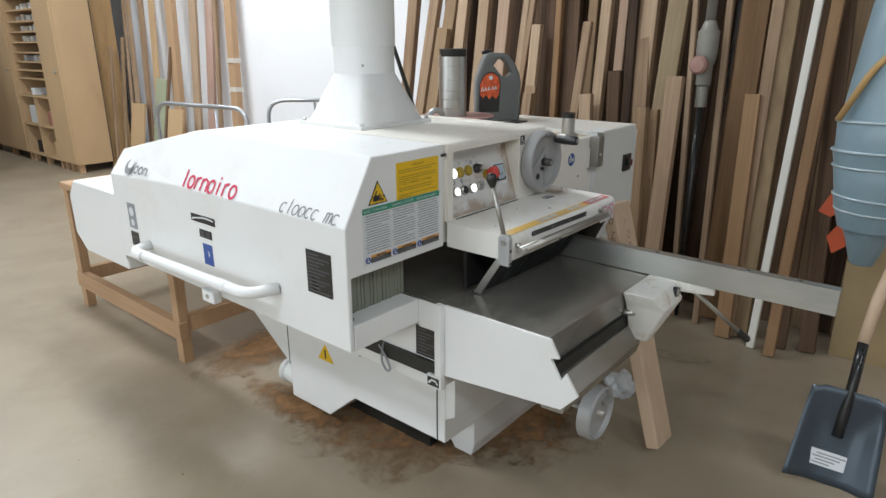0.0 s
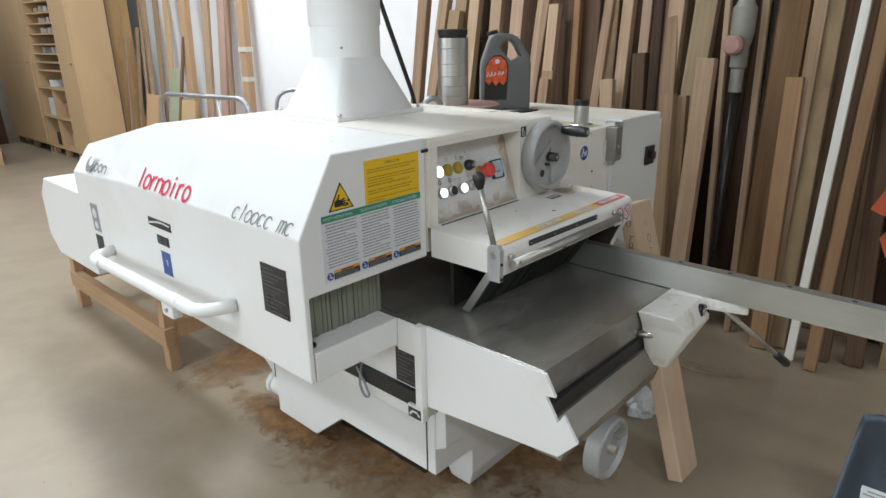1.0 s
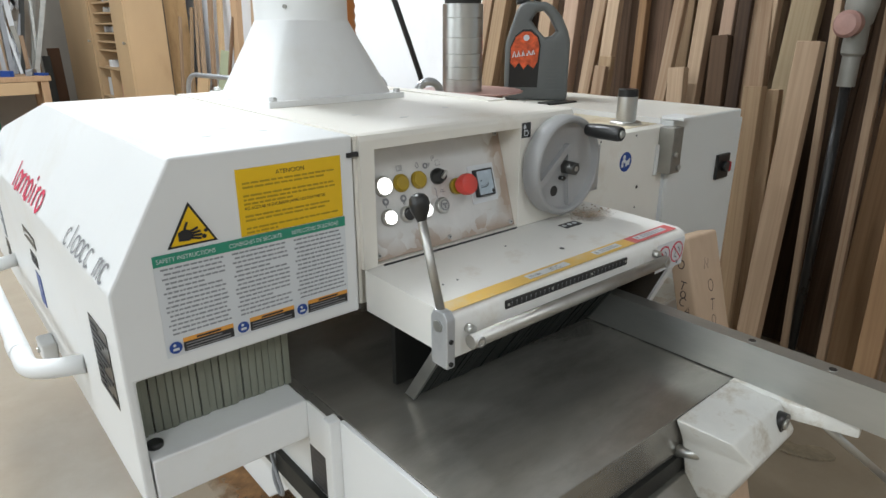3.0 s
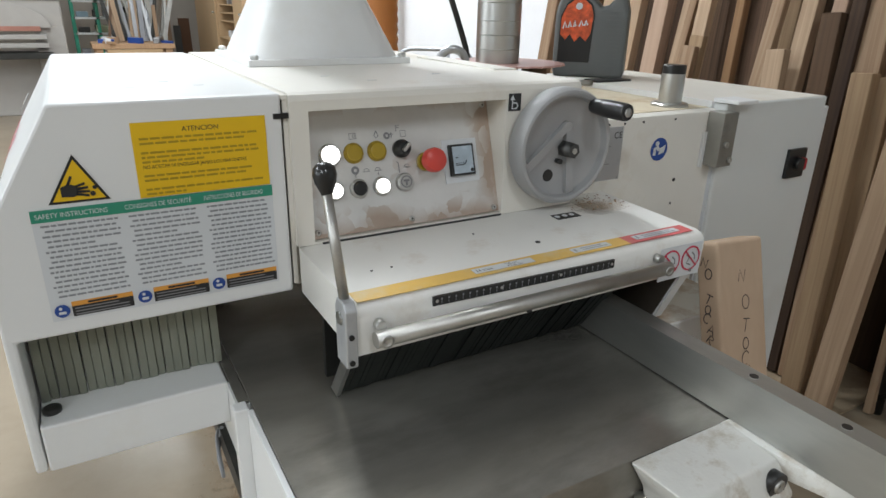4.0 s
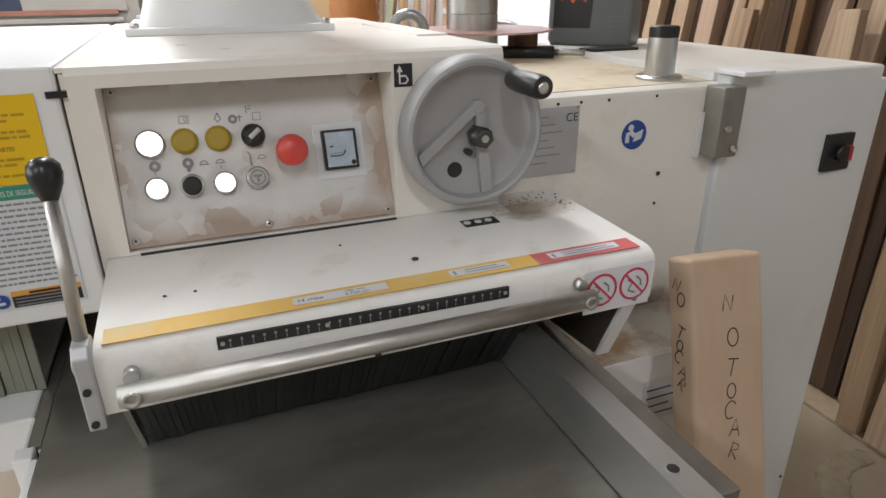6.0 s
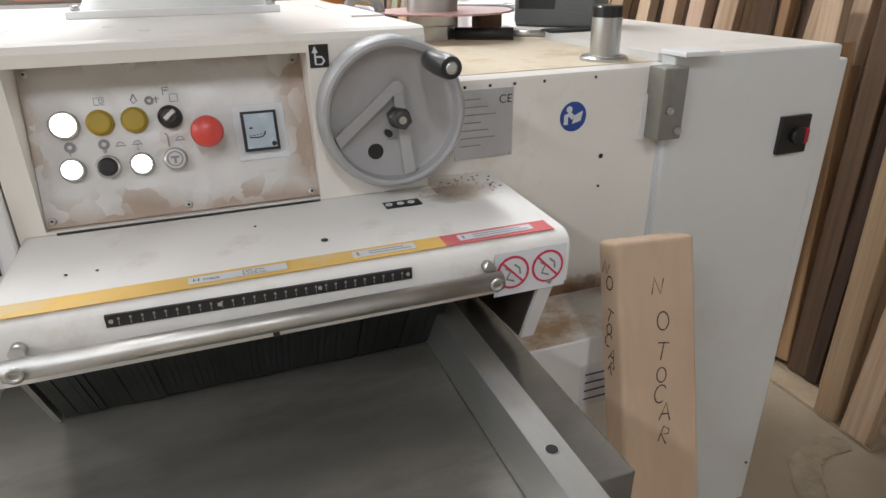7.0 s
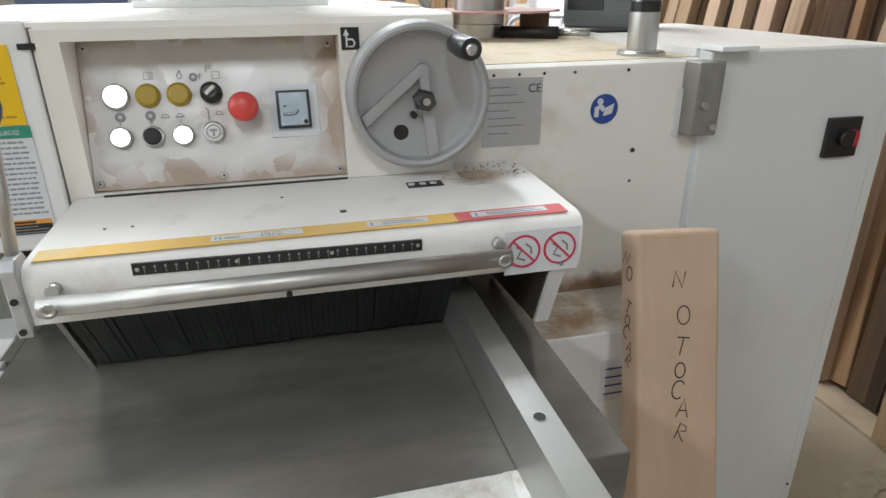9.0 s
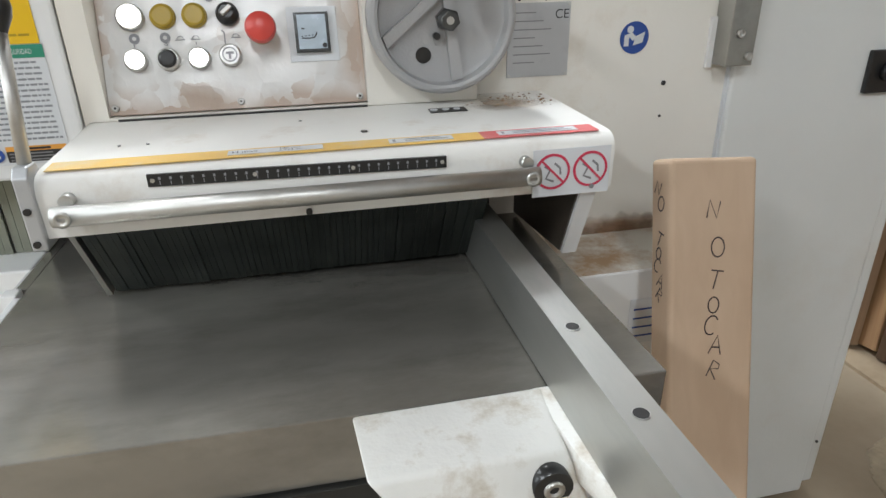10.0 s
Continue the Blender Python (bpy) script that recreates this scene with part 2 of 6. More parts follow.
ROSY = mat("rosy_board", (0.40, 0.255, 0.20), 0.7, var=0.2, scale=5, second=(0.50, 0.40, 0.34), amount=0.7, sscale=4, edge=0.48, stretch=(1, 1, 0.3))
BRACKET = mat("bare_bracket", (0.33, 0.32, 0.29), 0.42, 0.75, var=0.1, scale=14, bump=0.02, second=(0.24, 0.23, 0.20), amount=0.5, sscale=16)
FINGER = mat("steel_finger", (0.075, 0.085, 0.082), 0.36, 0.85, var=0.3, scale=10, bump=0.06)
FLAP = mat("curtain_flap", (0.25, 0.26, 0.21), 0.5, 0.3, var=0.22, scale=6, bump=0.08, second=(0.15, 0.15, 0.12), amount=0.6, sscale=5, stretch=(1, 1, 0.3))
JERRY = mat("grey_jerrycan", (0.13, 0.138, 0.135), 0.4, var=0.08, bump=0.08, bscale=200)
BLADE = mat("red_blade", (0.50, 0.30, 0.27), 0.4, 0.3, var=0.1, second=(0.4, 0.36, 0.34), amount=0.5)
CONCRETE = mat("concrete_floor", (0.318, 0.262, 0.192), 0.38, var=0.08, scale=2.6, bump=0.06, bscale=60, second=(0.24, 0.188, 0.13), amount=0.65, sscale=1.1, edge=0.46, rvar=0.12)
SAWDUST = mat("sawdust", (0.25, 0.145, 0.07), 0.95, var=0.3, scale=30, bump=0.8, bscale=260, second=(0.14, 0.075, 0.035), amount=0.7, sscale=14)
PLASTER = mat("white_plaster", (0.80, 0.80, 0.82), 0.85, var=0.03, scale=1.2, bump=0.25, bscale=25, second=(0.68, 0.66, 0.64), amount=0.4, sscale=1.2, edge=0.55)
CEIL = mat("ceiling_paint", (0.24, 0.24, 0.235), 0.9, var=0.03, scale=1)
BEIGE = mat("far_wall", (0.40, 0.36, 0.31), 0.9, var=0.08, scale=1.5, bump=0.1, bscale=20)
MDF = mat("mdf_board", (0.50, 0.34, 0.19), 0.6, var=0.07, scale=2.2, bump=0.03, second=(0.36, 0.22, 0.11), amount=0.4, sscale=2.0, edge=0.57, stretch=(1, 1, 0.4))
DARKIN = mat("shaded_interior", (0.10, 0.065, 0.04), 0.8, var=0.2)


def faded_dust(name, base, second, full, centre=(0.5, 0.5, 0.0), spread=(2.0, 2.0, 0.0)):
    """Loose dust that thins out raggedly towards its rim."""
    m = mat(name, base, 0.95, var=0.3, scale=30, bump=0.6, bscale=260, second=second, amount=0.7, sscale=14)
    nt = m.node_tree
    co = nt.nodes.new("ShaderNodeTexCoord")
    sub = nt.nodes.new("ShaderNodeVectorMath")
    sub.operation = "SUBTRACT"
    sub.inputs[1].default_value = centre
    nt.links.new(co.outputs["Generated"], sub.inputs[0])
    flat = nt.nodes.new("ShaderNodeVectorMath")
    flat.operation = "MULTIPLY"
    flat.inputs[1].default_value = spread
    nt.links.new(sub.outputs[0], flat.inputs[0])
    ln = nt.nodes.new("ShaderNodeVectorMath")
    ln.operation = "LENGTH"
    nt.links.new(flat.outputs[0], ln.inputs[0])
    ns = nt.nodes.new("ShaderNodeTexNoise")
    ns.inputs["Scale"].default_value, ns.inputs["Detail"].default_value, ns.inputs["Roughness"].default_value = 13, 9, 0.75
    nt.links.new(co.outputs["Object"], ns.inputs["Vector"])
    k = nt.nodes.new("ShaderNodeMath")
    k.operation = "MULTIPLY_ADD"
    k.inputs[1].default_value = -1.7
    nt.links.new(ns.outputs[0], k.inputs[0])
    nt.links.new(ln.outputs["Value"], k.inputs[2])
    r = nt.nodes.new("ShaderNodeMapRange")
    r.inputs[1].default_value, r.inputs[2].default_value = 0.02, -0.62
    r.inputs[3].default_value, r.inputs[4].default_value = 0.0, full
    nt.links.new(k.outputs[0], r.inputs[0])
    nt.links.new(r.outputs[0], m.node_tree.nodes["Principled BSDF"].inputs["Alpha"])
    return m


SHELFDUST = faded_dust("shelf_dust_film", (0.42, 0.31, 0.21), (0.27, 0.18, 0.11), 0.38)
DUSTFILM = faded_dust("sawdust_film", (0.27, 0.145, 0.062), (0.13, 0.068, 0.032), 0.95)
WALLDUST = faded_dust("clinging_sawdust", (0.36, 0.19, 0.09), (0.24, 0.12, 0.055), 0.5, (0.5, 0.0, 0.0), (2.0, 0.0, 1.0))
PINE = wood("pine_timber", (0.52, 0.35, 0.21), (0.34, 0.20, 0.11), 0.3)
BEECH = wood("beech_post", (0.60, 0.45, 0.325), (0.46, 0.32, 0.215), 0.2, fine=(30, 30, 2.5))
PLANK = wood("stacked_plank", (0.55, 0.40, 0.245), (0.085, 0.042, 0.022), 1.0, rough=0.75)
PALE = wood("pale_plank", (0.56, 0.415, 0.285), (0.24, 0.15, 0.09), 0.55, rough=0.75)
WALNUT = wood("dark_plank", (0.25, 0.155, 0.095), (0.06, 0.034, 0.022), 0.7, rough=0.75)
ROUGHW = wood("rough_plank", (0.40, 0.28, 0.17), (0.17, 0.105, 0.06), 0.25, rough=0.8)
PINKW = wood("pinkish_plank", (0.50, 0.36, 0.265), (0.28, 0.175, 0.12), 0.4, rough=0.75)
TAWNY = wood("tawny_plank", (0.42, 0.26, 0.14), (0.20, 0.11, 0.055), 0.35, rough=0.75)
OLIVEW = wood("olive_plank", (0.42, 0.335, 0.215), (0.24, 0.17, 0.10), 0.25, rough=0.8)
KNOTTY = wood("knotty_plank", (0.46, 0.34, 0.20), (0.11, 0.065, 0.035), 0.15, rough=0.8, fine=(16, 16, 4.5))
UMBER = wood("umber_plank", (0.13, 0.078, 0.045), (0.035, 0.02, 0.013), 0.6, rough=0.8)
WHITEWOOD = wood("white_batten", (0.80, 0.78, 0.72), (0.66, 0.62, 0.55), 0.2)
SANDERP = mat("sander_paint", (0.37, 0.35, 0.325), 0.45, var=0.05, second=(0.38, 0.34, 0.30), amount=0.5, sscale=2)
GREENB = mat("green_panel", (0.33, 0.36, 0.24), 0.6, var=0.08)
BLUEBIN = mat("blue_grey_plastic", (0.22, 0.31, 0.36), 0.32, var=0.08, scale=4, bump=0.03, second=(0.30, 0.38, 0.42), amount=0.4, sscale=3)
SHOVEL = mat("shovel_steel", (0.060, 0.078, 0.098), 0.36, 0.35, var=0.12, bump=0.05, second=(0.09, 0.10, 0.115), amount=0.6, sscale=6)
GALV = mat("tube_grey", (0.42, 0.43, 0.45), 0.35, 0.8, var=0.1, bump=0.05)
VALVEM = mat("pipe_grey", (0.30, 0.29, 0.26), 0.55, 0.3, var=0.15)
RUSTRED = mat("faded_red", (0.34, 0.15, 0.11), 0.5, var=0.12)
NAVY = mat("navy_paint", (0.035, 0.05, 0.09), 0.4, var=0.06)
ORHOSE = mat("orange_hose", (0.50, 0.19, 0.05), 0.45, var=0.08)
TAPEM = mat("packing_tape", (0.62, 0.58, 0.52), 0.25, var=0.05)
STRAP = mat("webbing_strap", (0.48, 0.30, 0.12), 0.7, var=0.1)


# ---------- building helpers ----------
def box(bm, x0, x1, y0, y1, z0, z1, bev=0.0, seg=2):
    vs = [bm.verts.new((x, y, z)) for x in (x0, x1) for y in (y0, y1) for z in (z0, z1)]
    fs = [bm.faces.new([vs[i] for i in q]) for q in ((0, 1, 3, 2), (4, 6, 7, 5), (0, 4, 5, 1), (2, 3, 7, 6), (0, 2, 6, 4), (1, 5, 7, 3))]
    if bev:
        es = list({e for f in fs for e in f.edges})
        bmesh.ops.bevel(bm, geom=es, offset=bev, segments=seg, affect="EDGES", profile=0.5)
    return bm


def prism(bm, poly, axis, a, b, bev=0.0, seg=2):
    """A polygon in the plane across an axis ('x': y,z; 'y': x,z; 'z': x,y), drawn out from a to b."""
    def at(u, v, w):
        return {"x": (w, u, v), "y": (u, w, v), "z": (u, v, w)}[axis]
    lo = [bm.verts.new(at(u, v, a)) for u, v in poly]
    hi = [bm.verts.new(at(u, v, b)) for u, v in poly]
    fs = [bm.faces.new(lo), bm.faces.new(list(reversed(hi)))]
    n = len(poly)
    fs += [bm.faces.new((lo[i], hi[i], hi[(i + 1) % n], lo[(i + 1) % n])) for i in range(n)]
    bmesh.ops.recalc_face_normals(bm, faces=fs)
    if bev:
        bmesh.ops.bevel(bm, geom=list({e for f in fs for e in f.edges}), offset=bev, segments=seg, affect="EDGES", profile=0.5)
    return bm


def basis(d):
    d = Vector(d).normalized()
    u = d.orthogonal().normalized()
    return u, d.cross(u)


def rod(bm, p, q, r, r2=None, n=16, caps=True):
    p, q = Vector(p), Vector(q)
    u, v = basis(q - p)
    r2 = r if r2 is None else r2
    rings = [[bm.verts.new(c + (u * math.cos(k) + v * math.sin(k)) * rr) for k in (2 * math.pi * i / n for i in range(n))] for c, rr in ((p, r), (q, r2))]
    fs = [bm.faces.new((rings[0][i], rings[0][(i + 1) % n], rings[1][(i + 1) % n], rings[1][i])) for i in range(n)]
    for f in fs:
        f.smooth = True
    if caps:
        fs += [bm.faces.new(list(reversed(rings[0]))), bm.faces.new(rings[1])]
    return bm


def lathe(bm, centre, axis, profile, n=32):
    """A turned body: profile is a row of (distance along the axis, radius)."""
    c, d = Vector(centre), Vector(axis).normalized()
    u, v = basis(d)
    rings = [[bm.verts.new(c + d * h + (u * math.cos(2 * math.pi * i / n) + v * math.sin(2 * math.pi * i / n)) * max(r, 1e-5)) for i in range(n)] for h, r in profile]
    for a, b in zip(rings, rings[1:]):
        for i in range(n):
            f = bm.faces.new((a[i], a[(i + 1) % n], b[(i + 1) % n], b[i]))
            f.smooth = True
    bm.faces.new(list(reversed(rings[0])))
    bm.faces.new(rings[-1])
    bmesh.ops.recalc_face_normals(bm, faces=bm.faces[:])
    return bm


def pipe(bm, pts, r, n=10):
    pts = [Vector(p) for p in pts]
    ring0, u = None, None
    for i, p in enumerate(pts):
        d = (pts[min(i + 1, len(pts) - 1)] - pts[max(i - 1, 0)]).normalized()
        u = (u - d * u.dot(d)).normalized() if u is not None else d.orthogonal().normalized()
        v = d.cross(u)
        ring = [bm.verts.new(p + (u * math.cos(2 * math.pi * k / n) + v * math.sin(2 * math.pi * k / n)) * r) for k in range(n)]
        if ring0:
            for k in range(n):
                f = bm.faces.new((ring0[k], ring0[(k + 1) % n], ring[(k + 1) % n], ring[k]))
                f.smooth = True
        else:
            bm.faces.new(list(reversed(ring)))
        ring0 = ring
    bm.faces.new(ring0)
    return bm


def rounded(pts, r, n=6):
    """The corners of a broken line, rounded off."""
    pts = [Vector(p) for p in pts]
    out = [pts[0]]
    for a, b, c in zip(pts, pts[1:], pts[2:]):
        k = min(r, (a - b).length * 0.49, (c - b).length * 0.49)
        s, e = b + (a - b).normalized() * k, b + (c - b).normalized() * k
        out += [s * (1 - t) ** 2 + b * 2 * t * (1 - t) + e * t * t for t in (i / n for i in range(n + 1))]
    return out + [pts[-1]]


def sheet(bm, o, u, v, a0, a1, b0, b1, lift=0.0, thick=0.0008):
    """A thin plate on a face: from o along u from a0 to a1 and along v from b0 to b1, lifted off."""
    o, u, v = Vector(o), Vector(u).normalized(), Vector(v).normalized()
    w = u.cross(v)
    lo = [bm.verts.new(o + u * a + v * b + w * lift) for a, b in ((a0, b0), (a1, b0), (a1, b1), (a0, b1))]
    hi = [bm.verts.new(p.co + w * thick) for p in lo]
    bm.faces.new(hi)
    for i in range(4):
        bm.faces.new((lo[i], lo[(i + 1) % 4], hi[(i + 1) % 4], hi[i]))
    return bm


def disc(bm, o, u, v, a, b, r, lift=0.0, thick=0.0008, n=28, inner=0.0):
    o, u, v = Vector(o), Vector(u).normalized(), Vector(v).normalized()
    w = u.cross(v)
    c = o + u * a + v * b + w * lift

    def ring(rr, h):
        return [bm.verts.new(c + (u * math.cos(2 * math.pi * i / n) + v * math.sin(2 * math.pi * i / n)) * rr + w * h) for i in range(n)]
    out_lo, out_hi = ring(r, 0), ring(r, thick)
    for i in range(n):
        bm.faces.new((out_lo[i], out_lo[(i + 1) % n], out_hi[(i + 1) % n], out_hi[i]))
    if inner:
        inn = ring(inner, thick)
        for i in range(n):
            bm.faces.new((out_hi[i], out_hi[(i + 1) % n], inn[(i + 1) % n], inn[i]))
    else:
        bm.faces.new(out_hi)
    return bm


def stroke(bm, o, u, v, pts, w, lift=0.0):
    """A flat pen stroke along points (a, b) on a face."""
    o, u, v = Vector(o), Vector(u).normalized(), Vector(v).normalized()
    nrm = u.cross(v)
    p = [Vector((a, b)) for a, b in pts]
    rows = []
    for i, q in enumerate(p):
        d = (p[min(i + 1, len(p) - 1)] - p[max(i - 1, 0)])
        d = d.normalized() if d.length else Vector((1, 0))
        s = Vector((-d.y, d.x)) * w / 2
        rows.append([bm.verts.new(o + u * e.x + v * e.y + nrm * lift) for e in (q + s, q - s)])
    for a, b in zip(rows, rows[1:]):
        bm.faces.new((a[1], b[1], b[0], a[0]))
    return bm


BASE = {}


def thing(name, loc, label, category, group="", kind=""):
    e = new(name)
    e.empty_display_size = 0.05
    e.location = loc
    BASE[e] = Matrix.Translation(loc)
    return tagged(e, label, category, group, kind)


def part(name, bm, material, parent=None, label="", smooth=False, kind=""):
    me = bpy.data.meshes.new(name)
    if smooth:
        for f in bm.faces:
            f.smooth = True
    bm.to_mesh(me)
    bm.free()
    me.materials.append(material)
    if smooth:
        me.set_sharp_from_angle(angle=radians(35))
    ob = new(name, me)
    if parent is not None:
        ob.parent = parent
        if parent in BASE:
            ob.matrix_parent_inverse = BASE[parent].inverted()
    return tagged(ob, label, kind=kind)


def pieces(name, bm, material, parent=None, label=""):
    """Each loose piece of a bmesh as a part of its own."""
    bm.faces.ensure_lookup_table()
    seen = set()
    for f0 in bm.faces:
        if f0 in seen:
            continue
        todo, isle = [f0], []
        seen.add(f0)
        while todo:
            f = todo.pop()
            isle.append(f)
            for e in f.edges:
                for g in e.link_faces:
                    if g not in seen:
                        seen.add(g)
                        todo.append(g)
        one, vmap = bmesh.new(), {}
        for f in isle:
            nf = one.faces.new([vmap.setdefault(v, None) or vmap.update({v: one.verts.new(v.co)}) or vmap[v] for v in f.verts])
            nf.smooth = f.smooth
        part(name, one, material, parent, label)
    bm.free()


def B():
    return bmesh.new()


def words(text, size, o, u, v, a, b, material, parent, lift=0.001, name="lettering", spread=1.0):
    """Lettering in the built-in font on a face, its lower left corner at (a, b)."""
    cu = bpy.data.curves.new(name, "FONT")
    cu.body, cu.size = text, size
    tmp = bpy.data.objects.new(name, cu)
    scene.collection.objects.link(tmp)
    me = bpy.data.meshes.new_from_object(tmp)
    bpy.data.objects.remove(tmp)
    o, u, v = Vector(o), Vector(u).normalized(), Vector(v).normalized()
    w = u.cross(v)
    for q in me.vertices:
        q.co = o + u * (a + q.co.x * spread) + v * (b + q.co.y) + w * lift
    me.materials.clear()
    me.materials.append(material)
    ob = new(name, me)
    ob.parent = parent
    if parent in BASE:
        ob.matrix_parent_inverse = BASE[parent].inverted()
    return ob


def structure(name, bm, material, label, category):
    return tagged(part(name, bm, material), label, category, kind="structure")


# ---------- the room ----------
X0, X1, Y0, Y1, ZC = -5.0, 3.95, -4.5, 12.2, 4.0
structure("floor", box(B(), X0 - 0.2, X1 + 0.2, Y0 - 0.2, Y1 + 0.2, -0.2, 0), CONCRETE, "tan polished concrete workshop floor with dark stains", "floor")
structure("wall_east", box(B(), X1, X1 + 0.2, Y0 - 0.2, Y1 + 0.2, 0, ZC), PLASTER, "white plastered workshop wall behind leaning timber", "wall")
# West and south walls are unseen; their darker tone cuts bounced light.
bm = box(B(), X0 - 0.2, X0, Y0 - 0.2, Y1 + 0.2, 0, 1.3)
box(bm, X0 - 0.2, X0, Y0 - 0.2, Y1 + 0.2, 3.2, ZC)
edge = Y0 - 0.2
for wy0, wy1 in WINDOWS + [(Y1 + 0.2, 0)]:
    box(bm, X0 - 0.2, X0, edge, wy0, 1.3, 3.2)
    edge = wy1
structure("wall_west", bm, BEIGE, "beige workshop side wall with windows", "wall")
structure("wall_north", box(B(), X0, X1, Y1, Y1 + 0.2, 0, ZC), BEIGE, "beige workshop end wall", "wall")
structure("wall_south", box(B(), X0, X1, Y0 - 0.2, Y0, 0, ZC), BEIGE, "beige workshop end wall", "wall")
# Ceiling is out of view, its dark grey chosen to limit bounced light.
structure("ceiling", box(B(), X0 - 0.2, X1 + 0.2, Y0 - 0.2, Y1 + 0.2, ZC, ZC + 0.2), CEIL, "unseen workshop ceiling, kept dark grey to hold back bounced light", "ceiling")


# Unseen fixture, added to go with each assumed ceiling lamp.
def added_ceiling_light(x, y):
    e = thing("added_ceiling_light", (x, y, ZC), "added fluorescent ceiling light with two tubes, out of view", "lamp", "ceiling lights")
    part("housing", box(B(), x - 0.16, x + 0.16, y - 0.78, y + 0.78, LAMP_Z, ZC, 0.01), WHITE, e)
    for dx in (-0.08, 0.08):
        part("tube", rod(B(), (x + dx, y - 0.74, LAMP_Z - 0.03), (x + dx, y + 0.74, LAMP_Z - 0.03), 0.018), TUBE, e, "lit tube of an added, unseen ceiling light")


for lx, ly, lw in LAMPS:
    added_ceiling_light(lx, ly)

# ---------- the multi-blade rip saw ----------
saw = thing("rip_saw", (1.75, 1.5, 0), "white multi-blade rip saw with a dark cast-iron table", "machine")
TOP, HY, SX = 1.183, 1.116, 1.065
LEFT, UPZ = (0, -1, 0), (0, 0, 1)          # axes of the side face, seen from the left
FRONT = (1, 0, 0)                          # axis of the front faces

# side hood: a long shell with a slanted shoulder and a falling rear end
bm = B()
rings = []
for y, zk, xt, zt in ((HY, 1.023, 1.159, TOP), (1.90, 1.023, 1.159, TOP), (2.36, 1.004, 1.125, 1.085)):
    rings.append([bm.verts.new(p) for p in ((SX, y, 0.70), (SX, y, zk), (xt, y, zt), (1.428, y, zt), (1.428, y, 0.895), (SX + 0.014, y, 0.895), (SX + 0.014, y, 0.70))])
for a, b in zip(rings, rings[1:]):
    for i in range(7):
        bm.faces.new((a[i], b[i], b[(i + 1) % 7], a[(i + 1) % 7]))
bm.faces.new(list(reversed(rings[0]))), bm.faces.new(rings[-1])
bmesh.ops.recalc_face_normals(bm, faces=bm.faces[:])
bmesh.ops.bevel(bm, geom=bm.edges[:], offset=0.004, segments=2, affect="EDGES", profile=0.5)
box(bm, SX + 0.004, 1.40, 2.35, 2.362, 0.68, 0.93)
hood = part("side_hood", bm, WHITE, saw, "bright white sheet-metal side hood")
# Dark plate, added so the space behind the flaps stays dark.
part("hood_dark_backing", box(B(), SX + 0.014, 1.40, 1.60, 1.61, 0.70, 0.90), IRON_DARK, saw)
part("side_ledge", box(B(), SX + 0.016, 1.319, 1.114, 2.33, 0.70, 0.77, 0.003), WHITE, saw)
part("ledge_bolt", lathe(B(), (1.095, 1.15, 0.77), (0, 0, 1), [(0, 0.012), (0.006, 0.012), (0.008, 0.008)], 14), BLACK, saw)
bm = prism(B(), [(2.362, 0.925), (2.76, 0.925), (2.82, 0.86), (2.82, 0.70), (2.74, 0.635), (2.362, 0.635)], "x", 1.078, 1.42, 0.006)
part("rear_cover", bm, WHITE, saw, "white rear end cover with a cut corner")
# curtain of flaps under the hood
for i in range(21):
    x = 1.083 + i * 0.0115
    dy = 0.0012 * ((i * 7) % 4)
    part("flap", box(B(), x, x + 0.0112 - 0.0012 * (i % 3 == 1), 1.176 + dy, 1.181 + dy, 0.7705, 0.896, 0.0008, 1), FLAP, saw)
# grab handle
bar = rounded([(SX + 0.002, 2.13, 0.785), (0.995, 2.11, 0.782), (0.990, 1.44, 0.800), (SX + 0.002, 1.40, 0.806)], 0.05)
handle = part("grab_handle", pipe(B(), bar, 0.0165, 16), WHITE, saw, "white tubular grab handle")
bm = B()
for y, z in ((2.02, 0.784), (1.53, 0.798)):
    lathe(bm, (0.990, y, z), (0, 1, 0), [(0, 0.0168), (0.001, 0.0174), (0.05, 0.0174), (0.051, 0.0168)], 18)
pieces("collar", bm, WHITE, handle)
part("latch", box(B(), 1.036, SX, 1.70, 1.765, 0.684, 0.724, 0.004), WHITE, saw)
part("latch_knob", rod(B(), (1.031, 1.73, 0.706), (1.037, 1.73, 0.706), 0.006), STEEL, saw)

# markings on the side hood (seen from the left: u towards the front, v up)
side = (SX, 0, 0)
bm = sheet(B(), side, LEFT, UPZ, -1.823, -1.690, 0.926, 0.950, 0.0005)
part("emblem", bm, BLACK, saw)
bm = B()
arc = [(-1.817 + 0.12 * k / 12, 0.930 + 0.014 * math.sin(math.pi * (0.08 + 0.62 * k / 12))) for k in range(13)]
stroke(bm, side, LEFT, UPZ, arc, 0.005, 0.002)
pieces("emblem_mark", bm, PAPER, saw)
for a0, a1, b0, b1, m in ((-1.784, -1.715, 0.880, 0.906, BLACK), (-1.773, -1.721, 0.795, 0.862, BLUE), (-2.262, -2.205, 0.825, 0.915, LINE), (-2.262, -2.205, 0.760, 0.812, BLACK), (-1.268, -1.171, 0.832, 0.948, BLACK)):
    part("sticker", sheet(B(), side, LEFT, UPZ, a0, a1, b0, b1, 0.0005), m, saw)
bm = B()
for a0, b0 in ((-1.778, 0.883), (-1.746, 0.883), (-1.778, 0.894), (-1.746, 0.894), (-2.255, 0.790), (-2.232, 0.790), (-2.255, 0.767)):
    sheet(bm, side, LEFT, UPZ, a0, a0 + 0.024, b0, b0 + 0.007, 0.0016)
